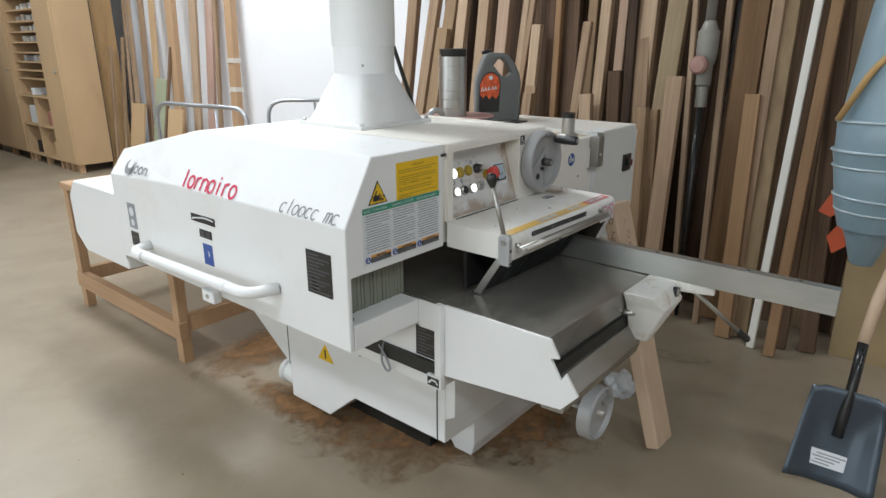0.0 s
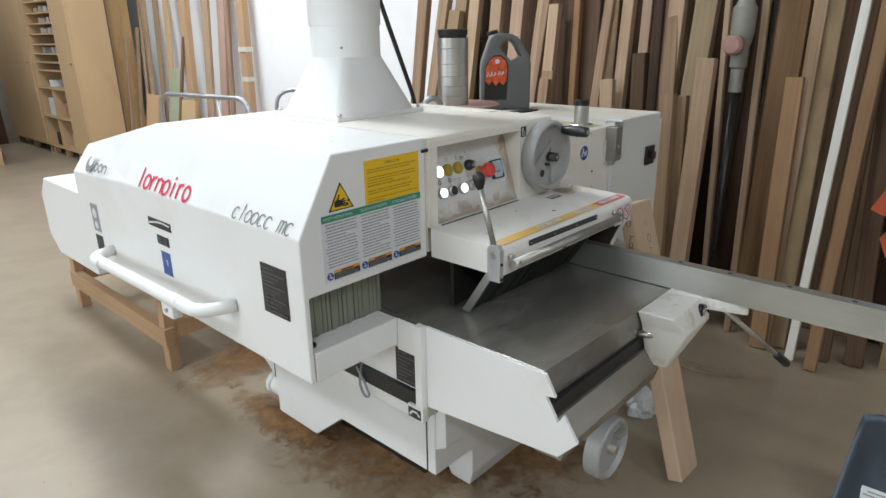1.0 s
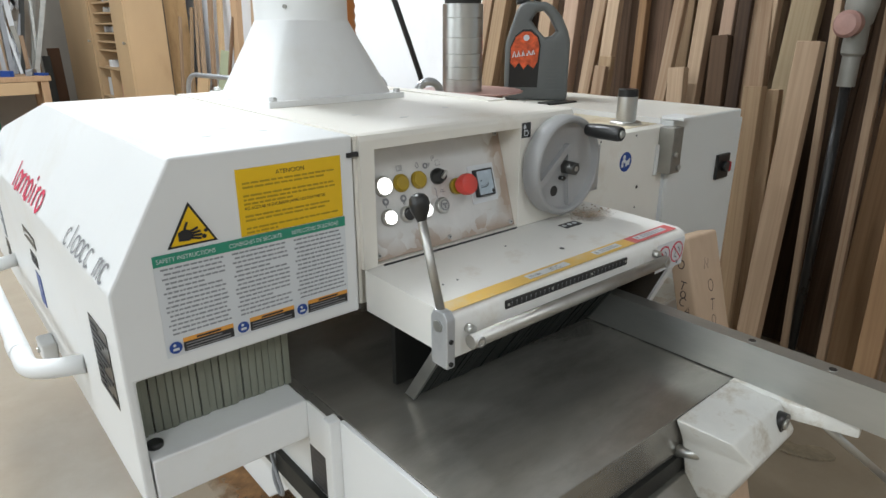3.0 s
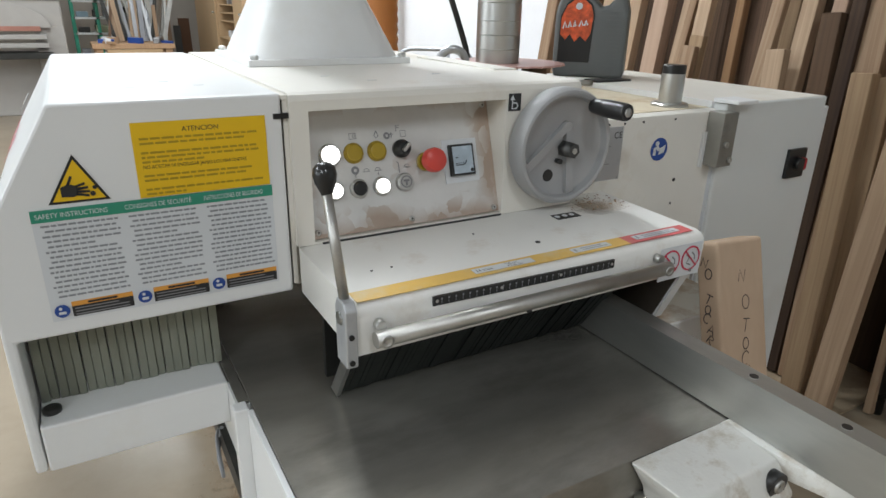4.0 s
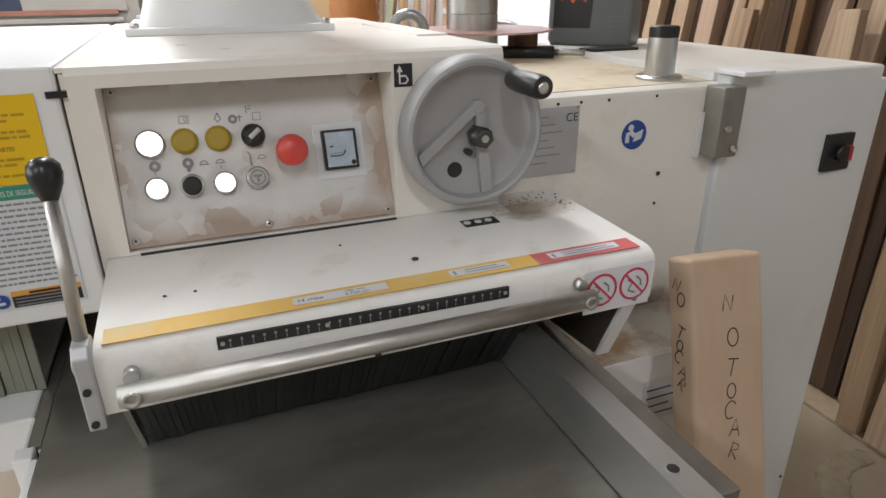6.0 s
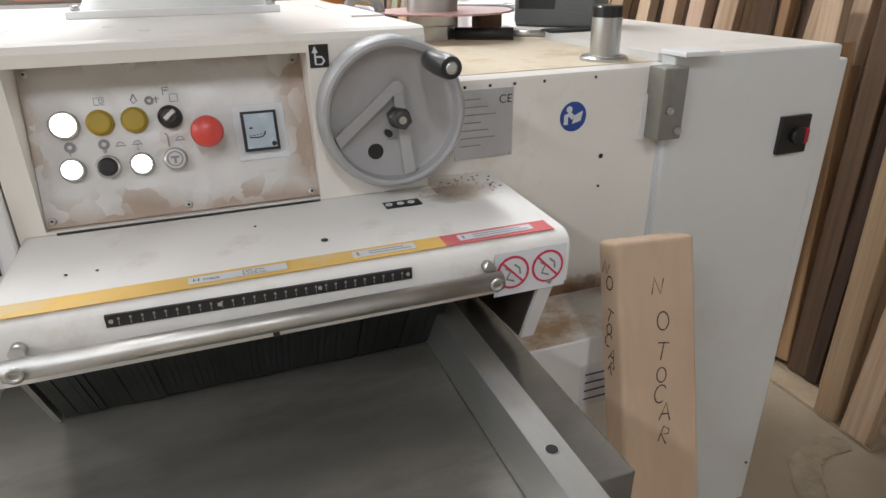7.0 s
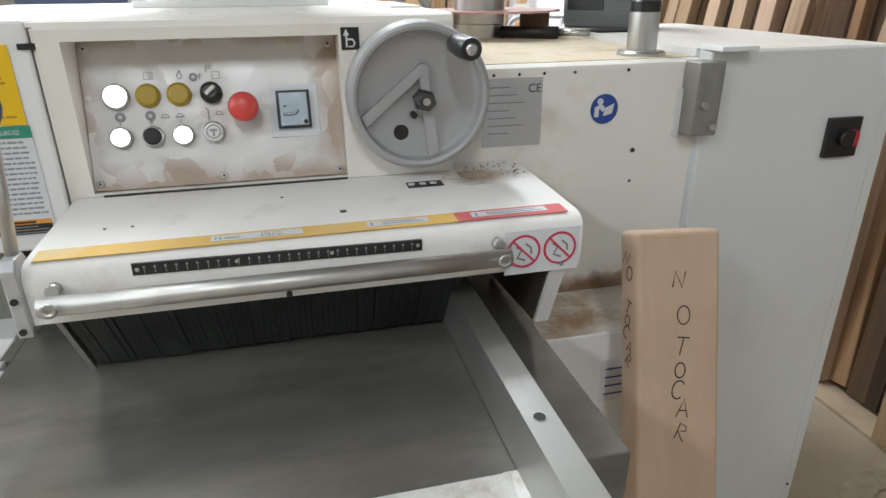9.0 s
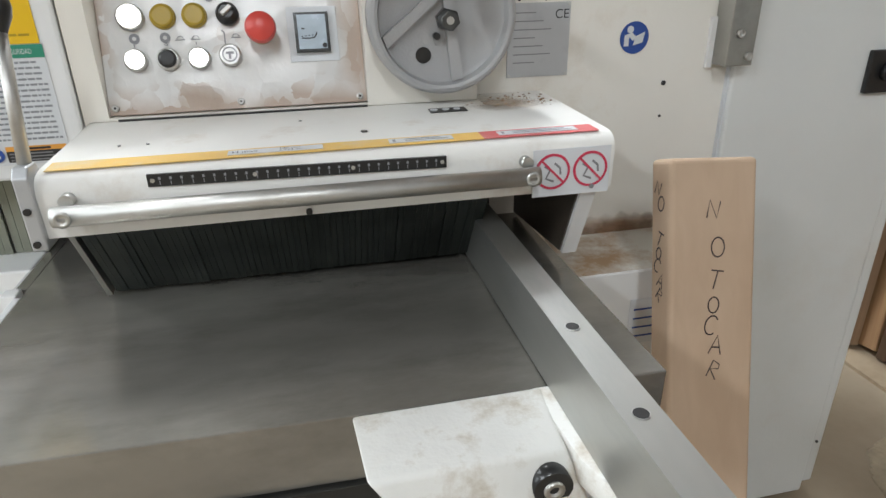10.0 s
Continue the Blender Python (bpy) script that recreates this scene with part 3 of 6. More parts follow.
for i in range(11):
    sheet(bm, side, LEFT, UPZ, -1.262, -1.178 - 0.02 * ((i * 5) % 3), 0.838 + i * 0.0098, 0.8415 + i * 0.0098, 0.0016)
pieces("sticker_print", bm, DIMINK, saw)
bm = B()
disc(bm, side, LEFT, UPZ, -2.233, 0.885, 0.016, 0.0016)
disc(bm, side, LEFT, UPZ, -2.233, 0.846, 0.012, 0.0016)
pieces("sticker_symbol", bm, PAPER, saw)
stroke(bm := B(), side, LEFT, UPZ, [(-1.742, 0.822), (-1.742, 0.838), (-1.748, 0.838)], 0.005, 0.0016)
pieces("sticker_symbol", bm, PAPER, saw)
# word marks on the slanted shoulder
slant = Vector((1.159 - SX, 0, TOP - 1.023)).normalized()
shoulder = Vector((SX, 0, 1.023))


def word_mark(letters, a, width, height, material, weight, name, base=0.022, skew=0.0):
    """A row of plain letter-like shapes: o a ring, i a stem with a dot, l a tall stem, n an arch, c an open ring, d a filled crescent."""
    step = width / len(letters)
    for i, ch in enumerate(letters):
        if ch == " ":
            continue
        bm = B()
        cx, r = a + (i + 0.5) * step, min(step * 0.42, height / 2)
        h = height

        def put(pts):
            stroke(bm, shoulder, LEFT, slant, [(p + (q - base) * skew, q) for p, q in pts], weight, 0.0016)
        full = [(cx + r * math.cos(t), base + h / 2 + h / 2 * math.sin(t)) for t in (2 * math.pi * k / 16 for k in range(17))]
        if ch == "o":
            put(full)
        elif ch == "c":
            put(full[2:15])
        elif ch == "n":
            put([(cx - r, base), (cx - r, base + h)])
            put([(cx - r, base + h * 0.72), (cx - r * 0.2, base + h), (cx + r * 0.8, base + h * 0.85), (cx + r, base)])
        elif ch == "r":
            put([(cx - r * 0.6, base), (cx - r * 0.6, base + h)])
            put([(cx - r * 0.6, base + h * 0.7), (cx, base + h * 0.95), (cx + r * 0.7, base + h)])
        elif ch == "l":
            put([(cx, base), (cx, base + h * 1.45)])
        elif ch == "i":
            put([(cx, base), (cx, base + h)])
            put([(cx, base + h * 1.2), (cx, base + h * 1.42)])
        elif ch == "t":
            put([(cx - r * 0.2, base + h * 1.4), (cx - r * 0.2, base + h * 0.1), (cx + r * 0.6, base)])
            put([(cx - r, base + h * 0.95), (cx + r * 0.7, base + h * 0.95)])
        elif ch == "m":
            put([(cx - r, base), (cx - r, base + h)])
            put([(cx - r, base + h * 0.9), (cx - r * 0.4, base + h), (cx, base + h * 0.85), (cx, base)])
            put([(cx, base + h * 0.85), (cx + r * 0.6, base + h), (cx + r, base + h * 0.85), (cx + r, base)])
        part(name, bm, material, saw)


word_mark("lornoiro", -1.872, 0.295, 0.038, REDINK, 0.0085, "red_word_mark", 0.004)
word_mark("cloocc mc", -1.375, 0.228, 0.027, GREYINK, 0.0038, "grey_word_mark", 0.004, 0.2)
word_mark("oon", -2.185, 0.095, 0.024, GREYINK, 0.007, "maker_mark", 0.006)
bm = disc(B(), shoulder, LEFT, slant, -2.222, 0.022, 0.026, 0.0012)
part("maker_disc", bm, GREYINK, saw)
bm = disc(B(), shoulder, LEFT, slant, -2.214, 0.033, 0.016, 0.0026)
part("maker_disc", bm, WHITE, saw)

# safety signs on the hood's front
face = (0, HY, 0)
ys = part("warning_sign", sheet(B(), face, FRONT, UPZ, 1.242, 1.405, 1.062, 1.156, 0.0005), YELLOW, saw, "yellow notice with black print")
words("ATENCION", 0.0088, face, FRONT, UPZ, 1.300, 1.1425, INK, ys, 0.0016)
words("NO ACEITAR NI ENGRASAR JAMAS LOS MARTINETES", 0.0062, face, FRONT, UPZ, 1.250, 1.0985, INK, ys, 0.0016, spread=0.86)
rnd = random.Random(61)
for i, w in enumerate((1, 0.86, 0, 1, 1, 0.5, 0, 0, 0.93, 0.85, 0, 1, 0.32)):
    bm, at = B(), 1.250
    while w and at < 1.250 + 0.146 * w - 0.004:
        k = min(rnd.uniform(0.004, 0.017), 1.250 + 0.146 * w - at)
        sheet(bm, face, FRONT, UPZ, at, at + k, 1.1346 - i * 0.0058, 1.1372 - i * 0.0058, 0.0016, 0.0003)
        at += k + 0.002
    if w:
        part("text_line", bm, OLIVE, ys, kind="stuff")
bm = prism(B(), [(1.143, 1.066), (1.209, 1.066), (1.176, 1.124)], "y", HY - 0.0012, HY - 0.0004)
tri = part("hand_warning", bm, INK, saw, "yellow triangle warning of hand injury")
bm = prism(B(), [(1.148, 1.069), (1.204, 1.069), (1.176, 1.118)], "y", HY - 0.0022, HY - 0.0013)
part("field", bm, YELLOW, tri)
bm = B()
prism(bm, [(1.158, 1.0745), (1.171, 1.0735), (1.176, 1.0765), (1.175, 1.0865), (1.167, 1.0895), (1.158, 1.0860)], "y", HY - 0.0034, HY - 0.0023)
for x0, z0, x1, z1 in ((1.174, 1.0765, 1.187, 1.0735), (1.175, 1.0795, 1.1885, 1.0785), (1.175, 1.0825, 1.187, 1.0838), (1.174, 1.0855, 1.184, 1.0890), (1.166, 1.0880, 1.171, 1.0985)):
    d = Vector((x1 - x0, z1 - z0)).normalized() * 0.0014
    prism(bm, [(x0 + d.y, z0 - d.x), (x1 + d.y, z1 - d.x), (x1 - d.y, z1 + d.x), (x0 - d.y, z0 + d.x)], "y", HY - 0.0034, HY - 0.0023)
disc(bm, (0, HY, 0), FRONT, UPZ, 1.191, 1.0755, 0.003, 0.0023)
disc(bm, (0, HY, 0), FRONT, UPZ, 1.194, 1.083, 0.0025, 0.0023)
part("symbol", bm, INK, tri)
lab = part("safety_label", sheet(B(), face, FRONT, UPZ, 1.122, 1.407, 0.916, 1.061, 0.0005), PAPER, saw, "white safety label with a green heading in three columns")
part("heading", sheet(B(), face, FRONT, UPZ, 1.122, 1.407, 1.046, 1.061, 0.0015), GREEN, lab)
for a, txt, sp in ((1.126, "SAFETY INSTRUCTIONS", 0.86), (1.222, "CONSIGNES DE SÉCURITÉ", 0.80), (1.316, "INSTRUCCIONES DE SEGURIDAD", 0.62)):
    words(txt, 0.0085, face, FRONT, UPZ, a, 1.0505, PAPER, lab, 0.0028, "heading_lettering", sp)
for c, a in enumerate((1.127, 1.222, 1.316)):
    rnd = random.Random(50 + c)
    for i in range(15):
        bm, at = B(), a + (0.003 if i in (0, 2, 5, 8, 9, 12) else 0.0065)
        end = a + 0.087 - rnd.choice((0, 0.002, 0.004, 0.03 if i in (1, 4, 7, 11, 14) else 0.001))
        while at < end - 0.003:
            w = min(rnd.uniform(0.003, 0.0105), end - at)
            sheet(bm, face, FRONT, UPZ, at, at + w, 1.0394 - i * 0.0066, 1.0419 - i * 0.0066, 0.0015, 0.0003)
            at += w + 0.0014
        part("text_line", bm, LINE, lab, kind="stuff")
    part("warning_band", sheet(B(), face, FRONT, UPZ, a + 0.018, a + 0.088, 0.9335, 0.9395, 0.0015), ORANGE, lab)
    part("warning_foot", sheet(B(), face, FRONT, UPZ, a + 0.018, a + 0.088, 0.9195, 0.9335, 0.0015), INK, lab)
    bm = B()
    for i in range(3):
        sheet(bm, face, FRONT, UPZ, a + 0.021, a + 0.083 - 0.012 * (i == 2), 0.9212 + i * 0.0041, 0.9228 + i * 0.0041, 0.0026, 0.0003)
    pieces("foot_print", bm, GREYINK, lab)
    bm = B()
    sheet(bm, face, FRONT, UPZ, a + 0.036, a + 0.070, 0.9350, 0.9378, 0.0026, 0.0003)
    part("band_print", bm, INK, lab)
    part("blue_icon", disc(B(), face, FRONT, UPZ, a + 0.007, 0.9295, 0.0085, 0.0028), BLUE, lab, "round blue read-the-manual sign")
    bm = B()
    disc(bm, face, FRONT, UPZ, a + 0.0055, 0.9335, 0.002, 0.0040, n=10)
    sheet(bm, face, FRONT, UPZ, a + 0.003, a + 0.011, 0.9255, 0.9290, 0.0040, 0.0003)
    pieces("icon_mark", bm, PAPER, lab)

# head with the control panel
bm = box(B(), 1.437, 1.948, 1.19, 1.90, 0.90, TOP)
box(bm, 1.437, 1.948, 1.126, 1.19, 0.90, 0.9645)
head = part("head", bm, CREAM, saw, "cream painted machine head")
bm = B()
box(bm, 1.437, 1.463, 1.110, 1.19, 0.968, 1.158)
box(bm, 1.793, 1.948, 1.110, 1.19, 0.968, 1.158)
box(bm, 1.437, 1.948, 1.110, 1.19, 0.9645, 0.968)
prism(bm, [(1.110, 1.158), (1.110, 1.172), (1.114, 1.180), (1.121, TOP), (1.19, TOP), (1.19, 1.158)], "x", 1.437, 1.948)
bmesh.ops.remove_doubles(bm, verts=bm.verts[:], dist=0.0002)
part("head_front", bm, CREAM, saw, "cream front frame round the control panel")
# Black strip fills the gap between hood and head.
part("gap_fill", box(B(), 1.4285, 1.4304, 1.124, 1.89, 0.905, 1.174), BLACK, saw)
part("edge_strip", box(B(), 1.4306, 1.4368, 1.119, 1.89, 0.905, 1.1735), CREAM, saw)
part("gap_cover", box(B(), 1.4285, 1.4366, 1.117, 1.895, 1.1745, 1.180), CREAM, saw)
part("latch_notch", box(B(), 1.416, 1.4365, 1.113, 1.125, 1.150, 1.157), BLACK, saw)
bm = B()
for x, y in ((1.55, 1.30), (1.60, 1.22), (1.75, 1.28), (1.30, 1.30), (1.34, 1.24), (1.25, 1.24)):
    box(bm, x, x + 0.014, y, y + 0.005, TOP, TOP + 0.0006)
pieces("slot_plug", bm, GREYP, saw)
panel = part("control_panel", box(B(), 1.4635, 1.7925, 1.114, 1.1258, 0.970, 1.164), PANEL, saw, "dusty foil control panel with sawdust stains")
# the panel leans back inside its frame
panel.matrix_basis = Matrix.Translation((0, 1.1155, 0.968)) @ Matrix.Rotation(radians(-17), 4, "X") @ Matrix.Translation((0, -1.1145, -0.968))
pf = (-0.004, 1.114, 0)
for x, z in ((1.471, 0.979), (1.783, 0.977), (1.626, 0.979), (1.472, 1.152), (1.782, 1.150)):
    s = part("panel_screw", lathe(B(), (x, 1.114, z), (0, -1, 0), [(0, 0.0046), (0.002, 0.0046), (0.003, 0.003)], 14), STEEL, panel)
    part("recess", rod(B(), (x, 1.1112, z), (x, 1.1108, z), 0.0018, n=6), BLACK, s)
for x, z, cap in ((1.504, 1.090, LIT), (1.5425, 1.090, AMBER), (1.581, 1.090, AMBER), (1.504, 1.0370, LIT), (1.543, 1.0365, BLACK), (1.581, 1.0360, LIT)):
    r = 0.0148 if z > 1.06 else 0.0122
    bez = part("push_button", lathe(B(), (x, 1.114, z), (0, -1, 0), [(0, r + 0.002), (0.006, r + 0.002), (0.009, r)], 24), STEEL, panel) if cap != AMBER else part("push_button", lathe(B(), (x, 1.114, z), (0, -1, 0), [(0, r + 0.0008), (0.004, r + 0.0008), (0.0050, r)], 28), AMBER, panel)
    part("button_cap", lathe(B(), (x, 1.105 if cap != AMBER else 1.109, z), (0, -1, 0), [(0, r - 0.0008), (0.0022, r - 0.0010), (0.0034, r - 0.004)], 28), cap, bez, {LIT: "lit white button cap", AMBER: "amber button cap", BLACK: "black button cap"}[cap])
key = part("key_switch", lathe(B(), (1.620, 1.114, 1.038), (0, -1, 0), [(0, 0.0140), (0.008, 0.0140), (0.011, 0.012)], 24), STEEL, panel)
part("ring_mark", disc(B(), (0, 1.103, 0), FRONT, UPZ, 1.620, 1.038, 0.0095, 0.0004, inner=0.0078), GREYINK, key)
bm = sheet(B(), (0, 1.103, 0), FRONT, UPZ, 1.615, 1.625, 1.0385, 1.0415, 0.0004)
sheet(bm, (0, 1.103, 0), FRONT, UPZ, 1.6185, 1.6215, 1.032, 1.0385, 0.0004)
part("key_slot", bm, GREYINK, key)
sel = part("selector_switch", lathe(B(), (1.622, 1.114, 1.090), (0, -1, 0), [(0, 0.0142), (0.008, 0.0142), (0.010, 0.0115), (0.018, 0.0105), (0.020, 0.008)], 24), BLACK, panel)
bm = B()
box(bm, 1.6190, 1.6250, 1.088, 1.096, 1.083, 1.099, 0.0015)
bmesh.ops.rotate(bm, cent=(1.622, 1.09, 1.09), matrix=Matrix.Rotation(radians(50), 3, "Y"), verts=bm.verts[:])
part("knob_bar", bm, CHROME, sel, "chrome selector bar")
es = part("stop_base", lathe(B(), (1.662, 1.114, 1.066), (0, -1, 0), [(0, 0.0150), (0.008, 0.0150), (0.010, 0.0140)], 28), AMBER, panel, "yellow collar of the emergency stop")
part("stop_knob", lathe(B(), (1.663, 1.100, 1.066), (0, -1, 0), [(0, 0.014), (0.008, 0.015), (0.011, 0.0190), (0.020, 0.0195), (0.026, 0.0175), (0.029, 0.011), (0.030, 0.004)], 28), RED, es, "red mushroom emergency stop knob", True)
mp_ = part("meter_plate", box(B(), 1.696, 1.761, 1.112, 1.1142, 1.026, 1.097, 0.0006), PAPER, panel)
mt = part("ammeter", box(B(), 1.7050, 1.7500, 1.104, 1.1122, 1.037, 1.088, 0.001), BLACK, mp_, "square ammeter with a white dial")
part("dial", sheet(B(), (-0.0035, 1.104, 0), FRONT, UPZ, 1.7125, 1.7495, 1.0405, 1.0845, 0.0004), mat("dial_face", (0.42, 0.50, 0.57), 0.25, var=0.12, scale=40, bump=0.0), mt)
bm = B()
stroke(bm, (-0.0035, 1.104, 0), FRONT, UPZ, [(1.7165, 1.0545), (1.727, 1.0540), (1.733, 1.0550), (1.736, 1.0580), (1.737, 1.0615)], 0.0016, 0.0016)
for a in range(5):
    sheet(bm, (-0.0035, 1.104, 0), FRONT, UPZ, 1.7165 + a * 0.0045, 1.7190 + a * 0.0045, 1.0562 + 0.0004 * a, 1.0572 + 0.0004 * a, 0.0016, 0.0002)
sheet(bm, (-0.0035, 1.104, 0), FRONT, UPZ, 1.7175, 1.7215, 1.0655, 1.0675, 0.0016, 0.0002)
disc(bm, (-0.0035, 1.104, 0), FRONT, UPZ, 1.746, 1.0445, 0.0032, 0.0016, n=12)
pieces("scale_mark", bm, INK, mt)
# small symbols over the buttons
bm = B()
for x, z, r in ((1.509, 1.064, 0.0065), (1.546, 1.064, 0.0065), (1.605, 1.112, 0.0055)):
    disc(bm, pf, FRONT, UPZ, x, z, r, 0.0004, inner=r * 0.4, n=12)
def square_print(x, z, w, h):
    stroke(bm, pf, FRONT, UPZ, [(x - w, z - h), (x + w, z - h), (x + w, z + h), (x - w, z + h), (x - w, z - h)], 0.0010, 0.0006)


square_print(1.549, 1.1155, 0.0055, 0.0042)
square_print(1.551, 1.1155, 0.0016, 0.0024)
square_print(1.6335, 1.1135, 0.0046, 0.0046)
for x, z in ((1.564, 1.0625), (1.583, 1.0625), (1.633, 1.0630)):
    sheet(bm, pf, FRONT, UPZ, x - 0.0058, x + 0.0058, z - 0.0024, z - 0.0014, 0.0004)
    stroke(bm, pf, FRONT, UPZ, [(x - 0.0045, z - 0.0006), (x - 0.002, z + 0.0024), (x + 0.002, z + 0.0024), (x + 0.0045, z - 0.0006)], 0.0010, 0.0006)
for x in (1.508, 1.583):
    sheet(bm, pf, FRONT, UPZ, x - 0.0005, x + 0.0005, 1.0535, 1.0575, 0.0004)
disc(bm, pf, FRONT, UPZ, 1.546, 1.0555, 0.0020, 0.0004, inner=0.0012, n=12)
stroke(bm, pf, FRONT, UPZ, [(1.622, 1.1175), (1.622, 1.1265), (1.629, 1.1265)], 0.0012, 0.0006)
sheet(bm, pf, FRONT, UPZ, 1.6235, 1.6275, 1.1225, 1.1240, 0.0004)
stroke(bm, pf, FRONT, UPZ, [(1.6130, 1.1085), (1.6130, 1.1165)], 0.0016, 0.0006)
stroke(bm, pf, FRONT, UPZ, [(1.6095, 1.1140), (1.6165, 1.1140)], 0.0012, 0.0008)
stroke(bm, pf, FRONT, UPZ, [(1.588, 1.121), (1.584, 1.114), (1.587, 1.110), (1.591, 1.113), (1.588, 1.121)], 0.0016, 0.0006)
stroke(bm, pf, FRONT, UPZ, [(1.619, 1.053), (1.619, 1.068), (1.616, 1.071)], 0.0018, 0.0006)
pieces("symbol_print", bm, GREYINK, panel)
asg = part("arrow_sign", sheet(B(), (0, 1.11, 0), FRONT, UPZ, 1.796, 1.820, 1.139, 1.167, 0.0005), BLACK, saw)
bm = B()
stroke(bm, (0, 1.11, 0), FRONT, UPZ, [(1.803, 1.162), (1.803, 1.143), (1.811, 1.143), (1.814, 1.147), (1.811, 1.152), (1.803, 1.152)], 0.0024, 0.0016)
prism(bm, [(1.799, 1.157), (1.807, 1.157), (1.803, 1.165)], "y", 1.1078, 1.1084)
part("arrow", bm, PAPER, asg)

# hand wheel on the head
wc = Vector((1.893, 1.11, 1.079))
wheel = part("hand_wheel", lathe(B(), wc, (0, -1, 0), [(0, 0.083), (0.004, 0.094), (0.010, 0.0975), (0.036, 0.0975), (0.042, 0.094), (0.0435, 0.090), (0.042, 0.086), (0.030, 0.083), (0.027, 0.078), (0.026, 0.030), (0.026, 0.0)], 56), WHEELG, saw, "grey hand wheel with a black crank grip", True)
bm = B()
for ang, w in ((-143, 0.010), (-83, 0.009)):
    d = Vector((math.cos(radians(ang)), 0, math.sin(radians(ang))))
    s = Vector((-d.z, 0, d.x)) * w
    start = wc + Vector((0.004, -0.026, 0.036))
    p = [start + s * 0.6, start - s * 0.6, start - s * 0.9 + d * 0.118, start + s * 0.9 + d * 0.118]
    p = [wc + (q - wc) if (q - wc).xz.length < 0.083 else wc + Vector(((q - wc).x, -0.026, (q - wc).z)) * (0.083 / (q - wc).xz.length) for q in p]
    lo = [bm.verts.new((q.x, wc.y - 0.026, q.z)) for q in p]
    hi = [bm.verts.new((q.x, wc.y - 0.036, q.z)) for q in p]
    bm.faces.new(hi)
    for i in range(4):
        bm.faces.new((lo[i], lo[(i + 1) % 4], hi[(i + 1) % 4], hi[i]))
bmesh.ops.recalc_face_normals(bm, faces=bm.faces[:])
lathe(bm, wc + Vector((0.004, -0.0255, 0.034)), (0, -1, 0), [(0, 0.0085), (0.0108, 0.0085), (0.0112, 0.0078)], 18)
part("spoke", bm, WHEELG, wheel)
hub = part("hub_nut", lathe(B(), wc + Vector((0.005, -0.026, -0.004)), (0, -1, 0), [(0, 0.0145), (0.016, 0.0145), (0.0165, 0.0135), (0.026, 0.0135), (0.028, 0.011)], 6), mat("hub_steel", (0.09, 0.09, 0.088), 0.35, 0.7), wheel)
part("hub_bore", rod(B(), wc + Vector((0.005, -0.0535, -0.004)), wc + Vector((0.005, -0.0548, -0.004)), 0.005), STEEL, hub)
bm = B()
rod(bm, wc + Vector((-0.026, -0.0255, -0.048)), wc + Vector((-0.026, -0.0275, -0.048)), 0.0105, n=20)
rod(bm, wc + Vector((-0.009, -0.0255, -0.024)), wc + Vector((-0.009, -0.0372, -0.024)), 0.0045)
pieces("wheel_hole", bm, BLACK, wheel)
gp = wc + Vector((0.046, -0.043, 0.067))
grip = part("crank_grip", lathe(B(), gp, (0, -1, 0), [(0, 0.011), (0.004, 0.0125), (0.03, 0.0145), (0.072, 0.0145), (0.078, 0.013), (0.079, 0.0)], 22), BLACK, wheel, "black crank grip", True)
part("grip_screw", lathe(B(), gp + Vector((0, -0.079, 0)), (0, -1, 0), [(0, 0.0075), (0.002, 0.007), (0.0025, 0.004)], 16), STEEL, grip)

# pressure shelf in front of the head
prof = [(0.900, 0.892), (0.898, 0.938), (0.901, 0.949), (0.908, 0.955), (0.918, 0.958), (1.112, 0.9637), (1.112, 0.892)]
bm = prism(B(), prof, "x", 1.439, 1.95)
prism(bm, [(y if y < 1.1 else 1.148, z) for y, z in prof], "x", 1.9497, 2.057)
bmesh.ops.remove_doubles(bm, verts=bm.verts[:], dist=0.0004)
shelf = part("pressure_shelf", bm, SHELFP, saw, "cream sheet-metal pressure shelf with worn strips", True)


def top_z(y):
    return 0.958 + (y - 0.918) / 0.184 * 0.0055


sv = Vector((0, 0.184, 0.0055)).normalized()
so = Vector((0, 0.918, 0.958))
strip = part("yellow_strip", sheet(B(), so, FRONT, sv, 1.447, 1.902, -0.006, 0.022, 0.0006), STRIP, shelf, "worn yellow warning strip")
red_strip = part("red_strip", sheet(B(), so, FRONT, sv, 1.902, 2.042, -0.006, 0.022, 0.0006), PINKR, shelf, "faded red strip")
for a0, a1, par in ((1.622, 1.722, strip), (1.795, 1.868, strip), (1.922, 2.018, red_strip)):
    tg = part("strip_label", sheet(B(), so, FRONT, sv, a0, a1, 0.001, 0.015, 0.0016), PAPER, par)
    if a0 < 1.7:
        words("H max", 0.010, so, FRONT, sv, a0 + 0.004, 0.004, INK, tg, 0.0026)
        words("120 mm", 0.0070, so, FRONT, sv, a0 + 0.053, 0.0085, INK, tg, 0.0026)
        words("4.724 inc", 0.0070, so, FRONT, sv, a0 + 0.053, 0.0018, INK, tg, 0.0026)
    else:
        bm = B()
        sheet(bm, so, FRONT, sv, a0 + 0.004, a0 + 0.007, 0.003, 0.011, 0.0026, 0.0003)
        sheet(bm, so, FRONT, sv, a0 + 0.018, a1 - 0.006, 0.0040, 0.0054, 0.0026, 0.0003)
        sheet(bm, so, FRONT, sv, a0 + 0.018, a1 - 0.014, 0.0095, 0.0109, 0.0026, 0.0003)
        pieces("label_print", bm, LINE, tg)
bm = B()
